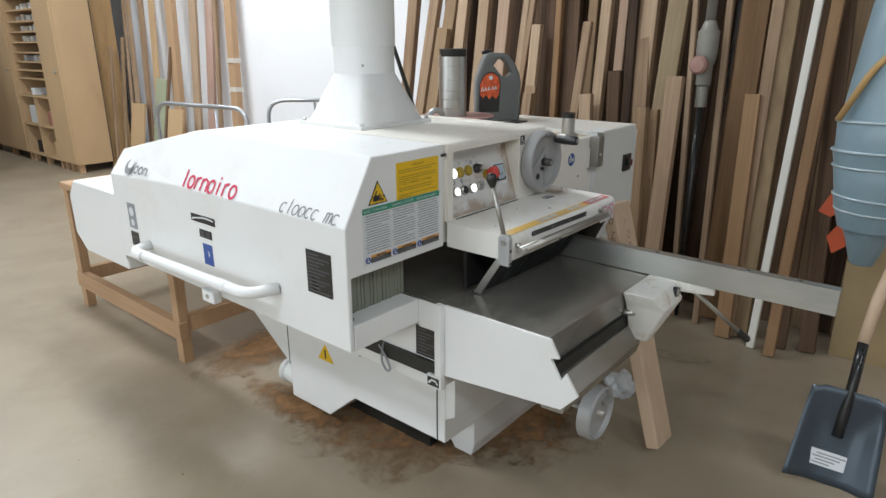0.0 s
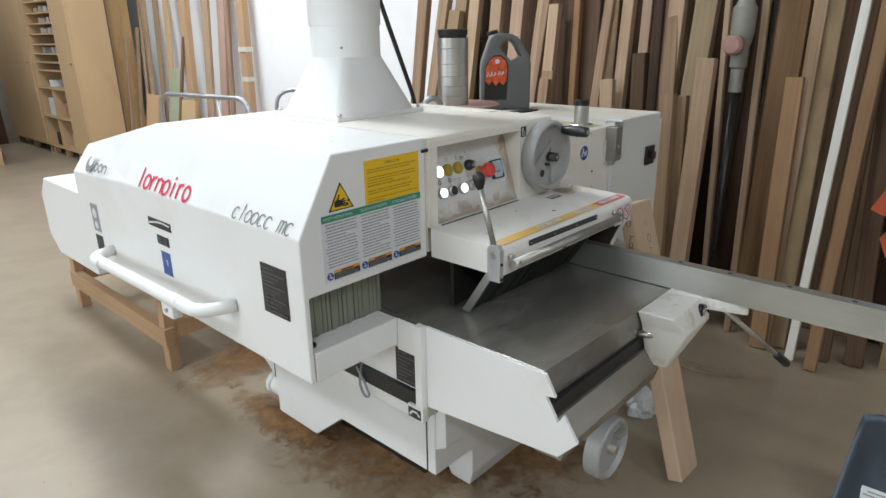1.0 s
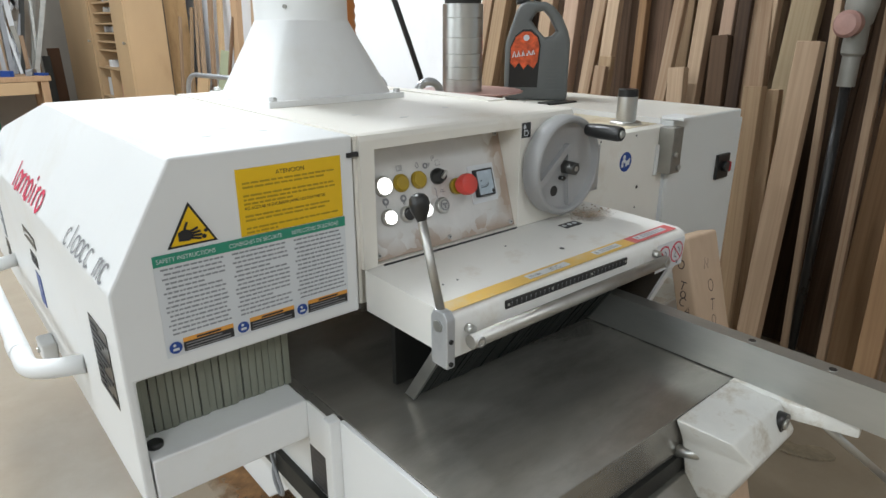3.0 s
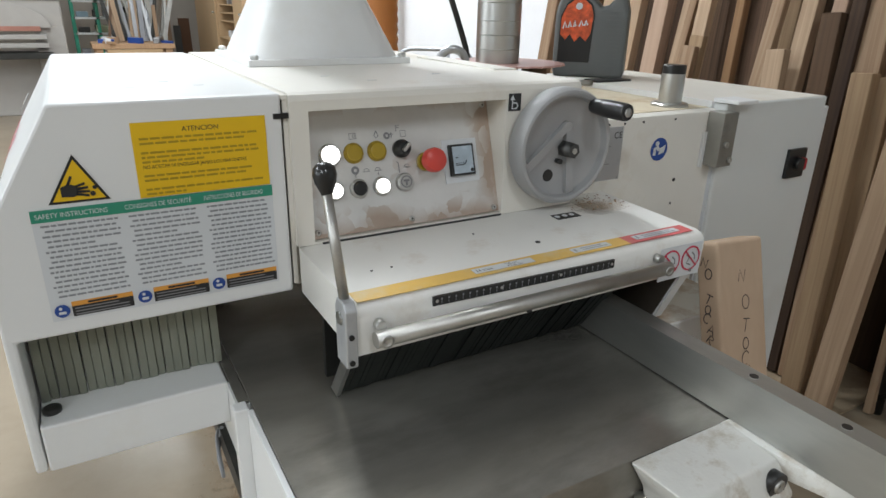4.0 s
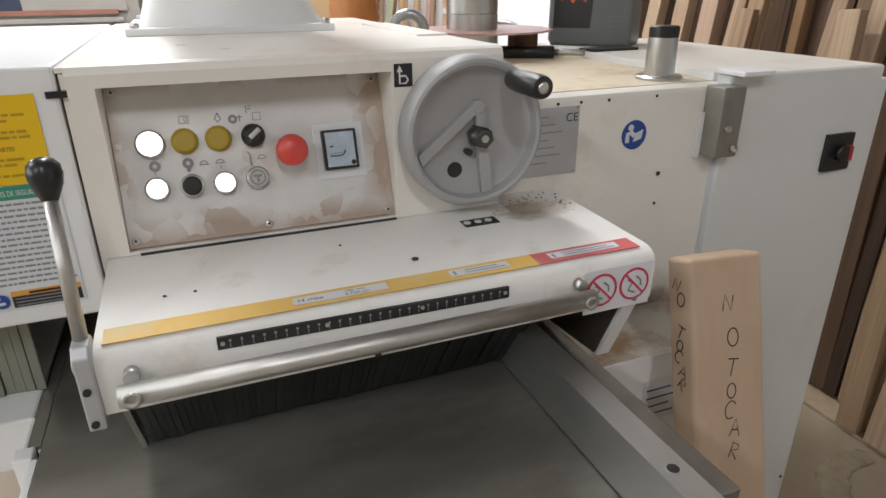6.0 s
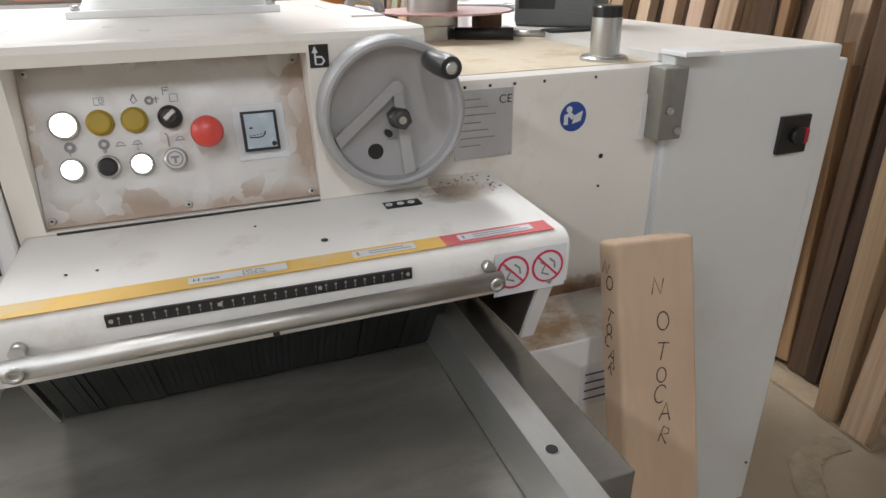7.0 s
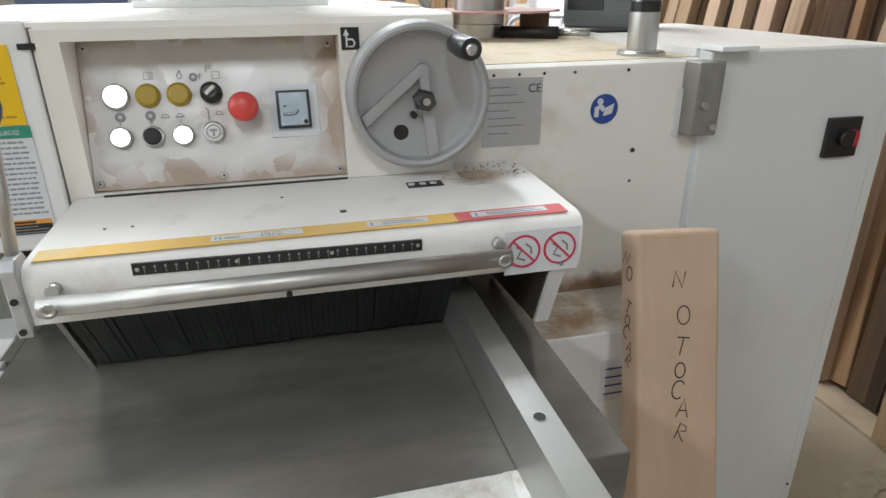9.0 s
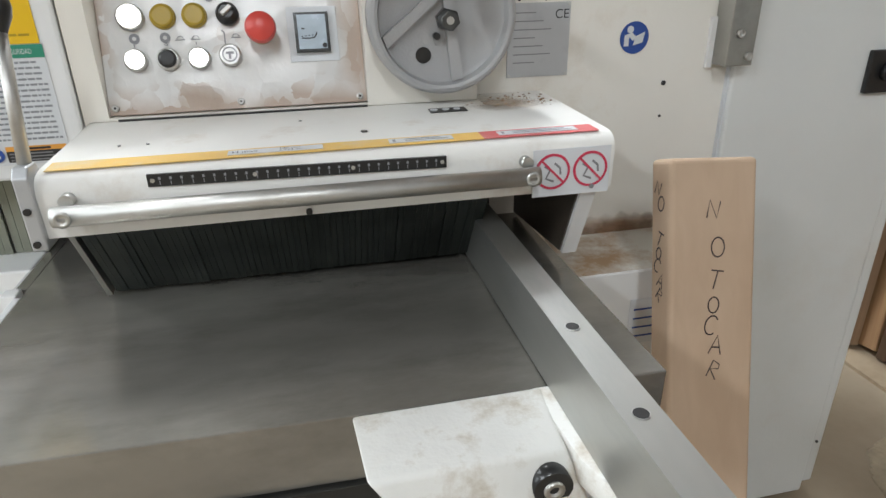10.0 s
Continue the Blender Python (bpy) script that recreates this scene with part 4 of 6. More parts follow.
for x, y in ((1.773, 0.980), (1.53, 0.99), (1.50, 0.99), (1.70, 1.05)):
    disc(bm, so, FRONT, sv, x, y - 0.918, 0.0042 if x > 1.71 else 0.0018, 0.0004, n=14)
pieces("shelf_hole", bm, BLACK, shelf)
part("shelf_joint", box(B(), 1.474, 1.792, 1.1072, 1.1098, 0.9632, 0.9662), BLACK, shelf)
ss = part("shelf_symbol", sheet(B(), so, FRONT, sv, 1.868, 1.918, 0.128, 0.150, 0.0005), BLACK, shelf)
bm = B()
for a in (1.874, 1.890, 1.905):
    disc(bm, so, FRONT, sv, a, 0.139, 0.005, 0.0016, n=12)
pieces("symbol_mark", bm, PAPER, ss)
# scale ruler on the shelf's front
fo = Vector((0, 0.8985, 0))
ruler = part("scale_ruler", prism(B(), [(1.544, 0.9390), (1.854, 0.9340), (1.854, 0.9470), (1.544, 0.9520)], "y", 0.8958, 0.8992), BLACK, shelf, "black scale ruler with white ticks")
bm = B()
for i in range(28):
    x = 1.5555 + i * 0.0106
    z = 0.9520 - (x - 1.544) * 0.0161
    sheet(bm, (0, 0.8958, 0), FRONT, UPZ, x, x + 0.0008, z - 0.0112, z - 0.0070, 0.0002, 0.0002)
    sheet(bm, (0, 0.8958, 0), FRONT, UPZ, x - 0.0006, x + 0.0016, z - 0.0058, z - 0.0030, 0.0002, 0.0002)
part("tick_mark", bm, LINE, ruler, kind="stuff")
for x in (1.549, 1.649, 1.751, 1.849):
    part("ruler_rivet", rod(B(), (x, 0.8959, 0.9455 - (x - 1.544) * 0.0161), (x, 0.8949, 0.9455 - (x - 1.544) * 0.0161), 0.0022, n=12), STEEL, ruler)
rodp = part("steel_rod", rod(B(), (1.456, 0.879, 0.9215), (1.957, 0.879, 0.9205), 0.0105, n=20), CHROME, shelf, "worn chrome guard rod")
for x, z in ((1.467, 0.9215), (1.947, 0.9205)):
    part("rod_screw", lathe(B(), (x, 0.8695, z), (0, -1, 0), [(0, 0.0085), (0.002, 0.0085), (0.0021, 0.0045), (0.0008, 0.0042)], 18), STEEL, rodp)
for x in (1.468, 1.946):
    part("rod_stud", rod(B(), (x, 0.8985, 0.933), (x, 0.886, 0.933), 0.007), STEEL, rodp)
ns = part("prohibition_sign", sheet(B(), fo, FRONT, UPZ, 1.956, 2.052, 0.888, 0.9445, 0.0008), PAPER, shelf, "white sticker with two red prohibition rings")
for a in (1.980, 2.027):
    ring = part("red_ring", disc(B(), fo, FRONT, UPZ, a, 0.918, 0.0215, 0.0018, inner=0.0186), REDINK, ns)
    bm = stroke(B(), fo, FRONT, UPZ, [(a - 0.014, 0.932), (a + 0.014, 0.904)], 0.0026, 0.0028)
    part("red_bar", bm, REDINK, ring)
    bm = B()
    stroke(bm, fo, FRONT, UPZ, [(a - 0.010, 0.925), (a - 0.003, 0.920), (a - 0.008, 0.910), (a + 0.002, 0.906)], 0.0028, 0.0022)
    stroke(bm, fo, FRONT, UPZ, [(a + 0.002, 0.928), (a + 0.009, 0.922), (a + 0.010, 0.914)], 0.0026, 0.0022)
    pieces("ring_symbol", bm, GREYINK, ring)
part("shelf_screw", rod(B(), (1.700, 0.8995, 0.8965), (1.700, 0.895, 0.8965), 0.0035, n=10), BLACK, shelf)
part("shelf_screw", rod(B(), (2.030, 0.8995, 0.8965), (2.030, 0.895, 0.8965), 0.003, n=10), GREYINK, shelf)
# lever at the shelf's end
lev = part("lever_bracket", prism(B(), [(0.892, 0.882), (0.926, 0.882), (0.928, 0.956), (0.921, 0.968), (0.900, 0.968), (0.892, 0.958)], "x", 1.424, 1.4392, 0.002), PLATE, saw, "grey lever bracket with two bolts")
for z in (0.890, 0.925):
    part("bracket_bolt", rod(B(), (1.4305, 0.8925, z), (1.4305, 0.8895, z), 0.0036, n=12), BLACK, lev)
part("bracket_nut", rod(B(), (1.4245, 0.910, 0.945), (1.4212, 0.910, 0.945), 0.009, n=6), STEEL, lev)
part("lever_rod", rod(B(), (1.4315, 0.914, 0.965), (1.429, 0.953, 1.094), 0.0064), CHROME, lev)
part("lever_ball", lathe(B(), (1.429, 0.951, 1.085), (0, 0.2, 0.98), [(0, 0.006), (0.006, 0.0085), (0.016, 0.0130), (0.025, 0.0145), (0.033, 0.0132), (0.038, 0.0085), (0.040, 0.002)], 22), BLACK, lev, "black ball knob", True)
part("lever_blade", prism(B(), [(0.922, 0.8925), (0.944, 0.8925), (1.020, 0.776), (0.998, 0.774)], "x", 1.4455, 1.4515), STEEL, lev)
# anti-kickback fingers hanging below the shelf
random.seed(4)
for i in range(62):
    x = 1.456 + i * 0.0074
    d = random.uniform(-0.002, 0.002)
    bm = prism(B(), [(0.925 + d, 0.893), (0.940 + d, 0.893), (1.020 + d, 0.779), (1.002 + d, 0.777)], "x", x, x + 0.0069)
    part("finger", bm, FINGER, saw)
# Dark guard; its near-black colour also gives the shade behind the fingers.
part("dark_finger_backing", box(B(), 1.45, 1.95, 1.05, 1.06, 0.775, 0.90), IRON_DARK, saw)
part("gusset", prism(B(), [(0.905, 0.892), (1.140, 0.892), (1.140, 0.775), (0.950, 0.790)], "x", 2.018, 2.024), GUSSET, saw)
part("gusset_edge", prism(B(), [(0.900, 0.892), (0.910, 0.892), (0.955, 0.790), (0.946, 0.787)], "x", 2.020, 2.040), WHITE, saw)

# table, side plate and lower body
prof = [(0.701, 0.770), (1.95, 0.770), (1.95, 0.64), (0.735, 0.64), (0.735, 0.692), (0.703, 0.692)]
bm = prism(B(), prof, "x", 1.336, 2.029, 0.0015)
for v in bm.verts:
    if v.co.y < 0.72:
        v.co.y += (1.75 - v.co.x) * 0.02
table = part("table", bm, IRON, saw, "dark cast-iron feed table, scratched")
part("table_lip", prism(B(), [(0.690, 0.655), (0.735, 0.655), (0.735, 0.562), (0.672, 0.566), (0.662, 0.600)], "x", 1.352, 1.79, 0.002), IRON, saw)
part("rack_bar", box(B(), 1.338, 1.82, 0.698, 0.734, 0.657, 0.690), IRON_DARK, saw)
prof = [(1.03, 0.7695), (0.702, 0.7695), (0.676, 0.726), (0.699, 0.721), (0.669, 0.672), (0.656, 0.694), (0.622, 0.644), (0.665, 0.594), (1.03, 0.556)]
plate = part("side_plate", prism(B(), prof, "x", 1.3275, 1.3355, 0.001), WHITE, saw, "white side plate with a notched nose")
part("corner_post", box(B(), 1.310, 1.330, 1.030, 1.052, 0.556, 0.772, 0.002), WHITE, saw)
part("table_edge", box(B(), 1.3205, 1.3355, 1.054, 1.95, 0.70, 0.7695, 0.001), IRON, saw)
part("side_sheet", box(B(), 1.3172, 1.3203, 1.0525, 1.1135, 0.688, 0.7690), WHITE, saw)
cp_ = part("emblem_bracket", box(B(), 1.310, 1.334, 1.030, 1.080, 0.515, 0.5555, 0.002), WHITE, saw)
part("emblem_plate", sheet(B(), (1.310, 0, 0), LEFT, UPZ, -1.077, -1.035, 0.522, 0.549, 0.0005), BLACK, cp_)
part("emblem_mark", stroke(B(), (1.310, 0, 0), LEFT, UPZ, [(-1.073, 0.528), (-1.062, 0.540), (-1.048, 0.540), (-1.039, 0.531)], 0.006, 0.0016), PAPER, cp_)
part("upper_body", box(B(), 1.330, 2.02, 1.052, 2.20, 0.50, 0.765, 0.003), WHITE, saw)
part("slot_bar", box(B(), 1.318, 1.331, 1.06, 1.36, 0.545, 0.588), IRON_DARK, saw)
bl = part("black_label", sheet(B(), (1.330, 0, 0), LEFT, UPZ, -1.136, -1.062, 0.592, 0.684, 0.001), BLACK, saw, "black instruction plate")
bm = B()
for i in range(8):
    sheet(bm, (1.330, 0, 0), LEFT, UPZ, -1.130, -1.068 - 0.014 * ((i * 2) % 3), 0.599 + i * 0.0104, 0.6025 + i * 0.0104, 0.002, 0.0003)
pieces("label_print", bm, DIMINK, bl)
prof = [(1.165, 0.555), (1.165, 0.185), (1.60, 0.185), (1.752, 0.055), (1.985, 0.055), (1.985, 0.20), (2.24, 0.385), (2.24, 0.555)]
low = part("lower_body", prism(B(), prof, "x", 1.492, 2.30, 0.004), WHITE, saw, "white lower body with a sloping dust chute")
part("corner_sticker", prism(B(), [(1.530, 0.425), (1.512, 0.412), (1.560, 0.372), (1.578, 0.386)], "x", 1.4903, 1.4915), INK, low, "slanted black sticker")
part("body_seam", box(B(), 1.490, 1.4935, 1.195, 1.199, 0.19, 0.55), BLACK, low)
part("body_seam", box(B(), 1.490, 1.4935, 1.984, 1.987, 0.20, 0.55), BLACK, low)
tr = part("electric_warning", prism(B(), [(1.71, 0.29), (1.80, 0.29), (1.755, 0.36)], "x", 1.4905, 1.4918), YELLOW, low, "yellow triangle electric warning")
part("warning_mark", stroke(B(), (1.4905, 0, 0), LEFT, UPZ, [(-1.755, 0.30), (-1.755, 0.338)], 0.008, 0.0006), INK, tr)
# Added dark box that blocks light under the hollow saw.
part("under_saw_light_block", box(B(), 1.64, 2.28, 1.36, 1.89, 0.004, 0.186), IRON_DARK, saw)
part("chute_pan", prism(B(), [(1.128, 0.295), (1.128, 0.53), (1.30, 0.53), (1.30, 0.24), (1.20, 0.25)], "x", 1.497, 2.15, 0.003), WHITE, saw)
part("base_skid", prism(B(), [(1.212, 0.0), (1.29, 0.0), (1.31, 0.03), (1.31, 0.17), (1.20, 0.17), (1.20, 0.05)], "x", 1.700, 2.30, 0.004), WHITE, saw)
part("base_skid", box(B(), 1.66, 2.30, 1.90, 2.02, 0.0, 0.20, 0.004), WHITE, saw)
part("catch", pipe(B(), rounded([(1.322, 1.345, 0.60), (1.310, 1.36, 0.565), (1.312, 1.40, 0.585)], 0.01), 0.006), BLACK, saw)
part("cable_loop", pipe(B(), rounded([(1.322, 1.262, 0.59), (1.310, 1.264, 0.535), (1.312, 1.245, 0.502), (1.310, 1.222, 0.515), (1.309, 1.240, 0.55), (1.312, 1.265, 0.575), (1.325, 1.29, 0.575)], 0.02), 0.0035), LINE, saw)
part("dust_port", pipe(B(), [(1.565, 1.98, 0.098), (1.565, 2.085, 0.104), (1.565, 2.087, 0.104), (1.565, 2.115, 0.106)], 0.046, 20), GREYP, saw, "pale grey plastic dust outlet")
part("outlet_collar", lathe(B(), (1.565, 2.084, 0.104), (0, 1, 0.05), [(0, 0.0462), (0.001, 0.052), (0.022, 0.052), (0.023, 0.0462)], 24), GREYP, saw)
# right hand body: recess, ledge and electric cabinet
part("recess_body", prism(B(), [(1.148, 0.555), (1.148, 1.093), (1.152, 1.101), (1.162, 1.105), (1.86, 1.105), (1.86, 0.555)], "x", 1.940, 2.372), CREAM, saw, "cream painted body behind the shelf", True)
part("dust_stain", box(B(), 2.025, 2.36, 1.1466, 1.1476, 0.717, 0.755), WALLDUST, saw, "brown sawdust clinging above the ledge")
part("top_dust", box(B(), 1.952, 2.366, 1.172, 1.845, 1.1052, 1.1062), TOPDUST, saw, "thin film of sawdust on the body top")
part("dust_ledge", box(B(), 2.032, 2.365, 1.005, 1.150, 0.40, 0.714, 0.003), WHITE, saw)
part("ledge_dust", box(B(), 2.034, 2.362, 1.008, 1.148, 0.7142, 0.7158), DUSTY, saw, "sawdust-stained ledge top")
cab = part("electric_cabinet", box(B(), 2.374, 2.736, 1.133, 1.78, 0.014, 1.117, 0.004), GREYP, saw, "pale grey electric cabinet")
part("cabinet_top", box(B(), 2.379, 2.7315, 1.138, 1.775, 1.1171, 1.1180), CREAM, cab, "cream dusty cabinet top")
part("cabinet_foot", box(B(), 2.40, 2.71, 1.16, 1.75, 0.0, 0.0145), IRON_DARK, cab)
part("cabinet_seal", box(B(), 2.7362, 2.7400, 1.146, 1.77, 0.04, 1.085), BLACK, cab)
part("cabinet_door", box(B(), 2.7400, 2.766, 1.140, 1.78, 0.032, 1.092, 0.004), GREYP, cab, "pale grey cabinet door")
part("door_screw", rod(B(), (2.750, 1.1405, 0.15), (2.750, 1.137, 0.15), 0.003), BLACK, cab)
part("cabinet_edge", box(B(), 2.3705, 2.3745, 1.140, 1.16, 0.40, 1.10), PAPER, cab)
part("top_bar", box(B(), 2.370, 2.436, 1.104, 1.165, 1.1185, 1.1265, 0.0015), WHITE, saw)
part("cabinet_lip", box(B(), 2.3665, 2.3735, 1.165, 1.78, 1.1065, 1.1190), WHITE, saw)
br = part("hinge_bracket", box(B(), 2.338, 2.384, 1.107, 1.147, 0.990, 1.104, 0.002), BRACKET, saw, "bare metal hinge bracket")
for z in (1.004, 1.038):
    part("bracket_screw", lathe(B(), (2.355 if z > 1.02 else 2.374, 1.107, z), (0, -1, 0), [(0, 0.0065), (0.005, 0.0065), (0.0055, 0.004), (0.003, 0.0035)], 14), CHROME, br)
part("bracket_flange", box(B(), 2.329, 2.3378, 1.141, 1.1475, 0.985, 1.06), WHITE, br)
sw = part("main_switch", box(B(), 2.622, 2.690, 1.124, 1.1332, 0.930, 1.000, 0.002), BLACK, cab, "black main switch with a red knob")
part("switch_knob", box(B(), 2.667, 2.677, 1.110, 1.125, 0.950, 0.979, 0.004), DARKRED, sw)
part("switch_axle", rod(B(), (2.658, 1.1245, 0.965), (2.658, 1.112, 0.965), 0.015), BLACK, sw)
pl = part("rating_plate", box(B(), 2.003, 2.098, 1.1462, 1.1484, 0.985, 1.088), PLATE, saw, "bare metal rating plate")
ro = (0, 1.1462, 0)
words("CE", 0.018, ro, FRONT, UPZ, 2.074, 1.066, INK, pl, 0.0006)
bm = B()
for i in range(7):
    sheet(bm, ro, FRONT, UPZ, 2.012, 2.045 + 0.012 * (i % 3), 1.074 - i * 0.0115, 1.0755 - i * 0.0115, 0.0004, 0.0002)
pieces("plate_print", bm, GREYINK, pl)
for x in (2.006, 2.095):
    for z in (0.988, 1.085):
        part("plate_rivet", rod(B(), (x, 1.1465, z), (x, 1.1445, z), 0.002, n=8), STEEL, pl)
bs = part("manual_sign", disc(B(), (0, 1.148, 0), FRONT, UPZ, 2.204, 1.034, 0.0235, 0.0006), BLUE, saw, "round blue read-the-manual sign")
bm = B()
disc(bm, (0, 1.148, 0), FRONT, UPZ, 2.196, 1.046, 0.0052, 0.0018, n=14)
stroke(bm, (0, 1.148, 0), FRONT, UPZ, [(2.191, 1.022), (2.191, 1.036), (2.198, 1.038), (2.204, 1.032)], 0.008, 0.0018)
prism(bm, [(2.202, 1.023), (2.217, 1.027), (2.220, 1.042), (2.205, 1.036)], "y", 1.1452, 1.1460)
part("sign_figure", bm, PAPER, bs)
bm = B()
for x, z, r in ((2.262, 0.964, 0.004), (2.262, 0.912, 0.0025), (2.335, 1.02, 0.003)):
    disc(bm, (0, 1.148, 0), FRONT, UPZ, x, z, r, 0.0006, n=12)
for x in (2.02, 2.06, 2.10, 2.15, 2.24):
    disc(bm, (0, 1.148, 0), FRONT, UPZ, x, 1.0925, 0.0024, 0.0006, n=10)
pieces("body_hole", bm, BLACK, saw)
post = part("column", lathe(B(), (2.302, 1.222, 1.1055), (0, 0, 1), [(0, 0.039), (0.005, 0.039), (0.008, 0.036), (0.0085, 0.0245), (0.068, 0.0245)], 32), STEEL, saw, "steel column with a flange", True)
part("column_cap", lathe(B(), (2.302, 1.222, 1.1735), (0, 0, 1), [(0, 0.0242), (0.016, 0.0242), (0.018, 0.022)], 28), BLACK, post, "dark column cap", True)
ring = part("lifting_eye", pipe(B(), [(1.993 + 0.031 * math.cos(a), 1.624 - 0.010 * math.cos(a), 1.168 + 0.033 * math.sin(a)) for a in (2 * math.pi * k / 24 for k in range(25))], 0.0105, 12), GALV, saw, "grey lifting eye")
part("eye_stem", lathe(B(), (1.993, 1.624, 1.1060), (0, 0, 1), [(0, 0.020), (0.012, 0.020), (0.014, 0.012), (0.032, 0.012)], 20), GALV, ring)
part("eye_plate", box(B(), 1.895, 1.946, 1.30, 1.62, TOP, TOP + 0.003), CREAM, saw)

# table's hand wheel
wc2 = Vector((1.715, 0.775, 0.365))
w2 = part("table_wheel", lathe(B(), wc2, (0, -1, 0), [(0, 0.075), (0.004, 0.084), (0.042, 0.084), (0.047, 0.079), (0.042, 0.074), (0.034, 0.070), (0.033, 0.0)], 44), WHEELG, saw, "grey hand wheel below the table", True)
part("wheel_shaft", rod(B(), wc2 + Vector((0, -0.055, 0)), (1.715, 1.17, 0.365), 0.011), STEEL, w2)
part("wheel_grip", box(B(), 1.735, 1.775, 0.722, 0.742, 0.385, 0.400, 0.003), VALVEM, w2)
# guide rail and its bracket
fx0, fx1 = 1.9045, 1.9370
rail = part("guide_rail", box(B(), fx0, fx1, 0.207, 1.12, 0.7724, 0.842), ZINC, saw, "grey metal guide fence with screw holes")
bm = B()
for y in (0.686, 0.563, 0.43, 0.30):
    disc(bm, (0, 0, 0.842), (1, 0, 0), (0, 1, 0), 1.9195, y, 0.0060, 0.0004, inner=0.0001, n=18)
pieces("screw_hole", bm, BLACK, rail)
bm = B()
for y in (0.686, 0.563, 0.43, 0.30):
    disc(bm, (0, 0, 0.842), (1, 0, 0), (0, 1, 0), 1.9195, y, 0.0070, 0.0001, inner=0.0062, n=18)
pieces("hole_rim", bm, STEEL, rail)
bm = B()
tp = [bm.verts.new((x, y, 0.7720)) for x, y in ((1.717, 0.700), (1.900, 0.700), (1.888, 0.614), (1.722, 0.614))]
md = [bm.verts.new((x, y, 0.725)) for x, y in ((1.745, 0.699), (1.915, 0.699), (1.905, 0.590), (1.760, 0.590))]
bt = [bm.verts.new((x, y, 0.612)) for x, y in ((1.770, 0.690), (1.812, 0.690), (1.805, 0.636), (1.778, 0.640))]
for a, b in ((tp, md), (md, bt)):
    for i in range(4):
        bm.faces.new((a[i], a[(i + 1) % 4], b[(i + 1) % 4], b[i]))
bm.faces.new(tp), bm.faces.new(bt)
bmesh.ops.recalc_face_normals(bm, faces=bm.faces[:])
bmesh.ops.bevel(bm, geom=bm.edges[:], offset=0.005, segments=3, affect="EDGES", profile=0.5)
prism(bm, [(1.888, 0.70), (1.937, 0.70), (1.937, 0.512), (1.922, 0.510), (1.895, 0.60)], "z", 0.744, 0.7715, 0.003)
clamp = part("rail_bracket", bm, CHIPPED, saw, "chipped white cast bracket under the fence", True)
part("bracket_bore", rod(B(), (1.872, 0.618, 0.748), (1.872, 0.5965, 0.748), 0.017, n=20), BLACK, clamp)
part("bore_screw", lathe(B(), (1.872, 0.600, 0.748), (0, -1, 0), [(0, 0.009), (0.006, 0.009), (0.0062, 0.005), (0.003, 0.0045)], 14), CHROME, clamp)
part("bracket_bolt", rod(B(), (1.745, 0.705, 0.70), (1.772, 0.66, 0.70), 0.010), STEEL, clamp)
lever = part("clamp_lever", rod(B(), (1.925, 0.580, 0.752), (2.095, 0.460, 0.575), 0.0065), CHROME, clamp, "steel clamping lever with a black grip")
part("lever_grip", lathe(B(), (2.082, 0.4692, 0.5886), (0.170, -0.120, -0.177), [(0, 0.008), (0.004, 0.0105), (0.05, 0.012), (0.056, 0.009)], 18), BLACK, lever)
# dust duct on the top
bm = B()
q = [(1.478, 1.492), (1.812, 1.492), (1.812, 1.795), (1.478, 1.795)]
dcx, dcy = 1.645, 1.643
n = 48
loop, rim = [], []
for i in range(n):
    a = 2 * math.pi * (i + 0.5) / n - math.pi * 0.75
    c, s = math.cos(a), math.sin(a)
    k = 1 / max(abs(c), abs(s))
    loop.append(bm.verts.new((dcx + 0.150 * c * k, dcy + 0.138 * s * k, TOP + 0.012)))
    rim.append(bm.verts.new((dcx + 0.101 * c, dcy + 0.101 * s, 1.350)))
for i in range(n):
    bm.faces.new((loop[i], loop[(i + 1) % n], rim[(i + 1) % n], rim[i])).smooth = True
duct = part("dust_hood", bm, WHITE, saw, "white pyramid extraction hood")
part("hood_flange", box(B(), 1.478, 1.812, 1.490, 1.797, TOP - 0.0005, TOP + 0.0125, 0.002), WHITE, duct)
for x in (1.492, 1.798):
    for y in (1.502, 1.785):
        part("flange_bolt", lathe(B(), (x, y, TOP + 0.012), (0, 0, 1), [(0, 0.008), (0.007, 0.008), (0.009, 0.005)], 6), STEEL, duct)
part("dust_pipe", lathe(B(), (dcx, dcy, 1.345), (0, 0, 1), [(0, 0.1015), (0.09, 0.1015), (0.0905, 0.104), (0.095, 0.1055), (ZC - 1.345, 0.1055)], 40), WHITE, duct, "round white extraction pipe", True)
part("pipe_rivet", rod(B(), (dcx - 0.075, dcy - 0.072, 1.375), (dcx - 0.079, dcy - 0.076, 1.375), 0.004), VALVEM, duct)


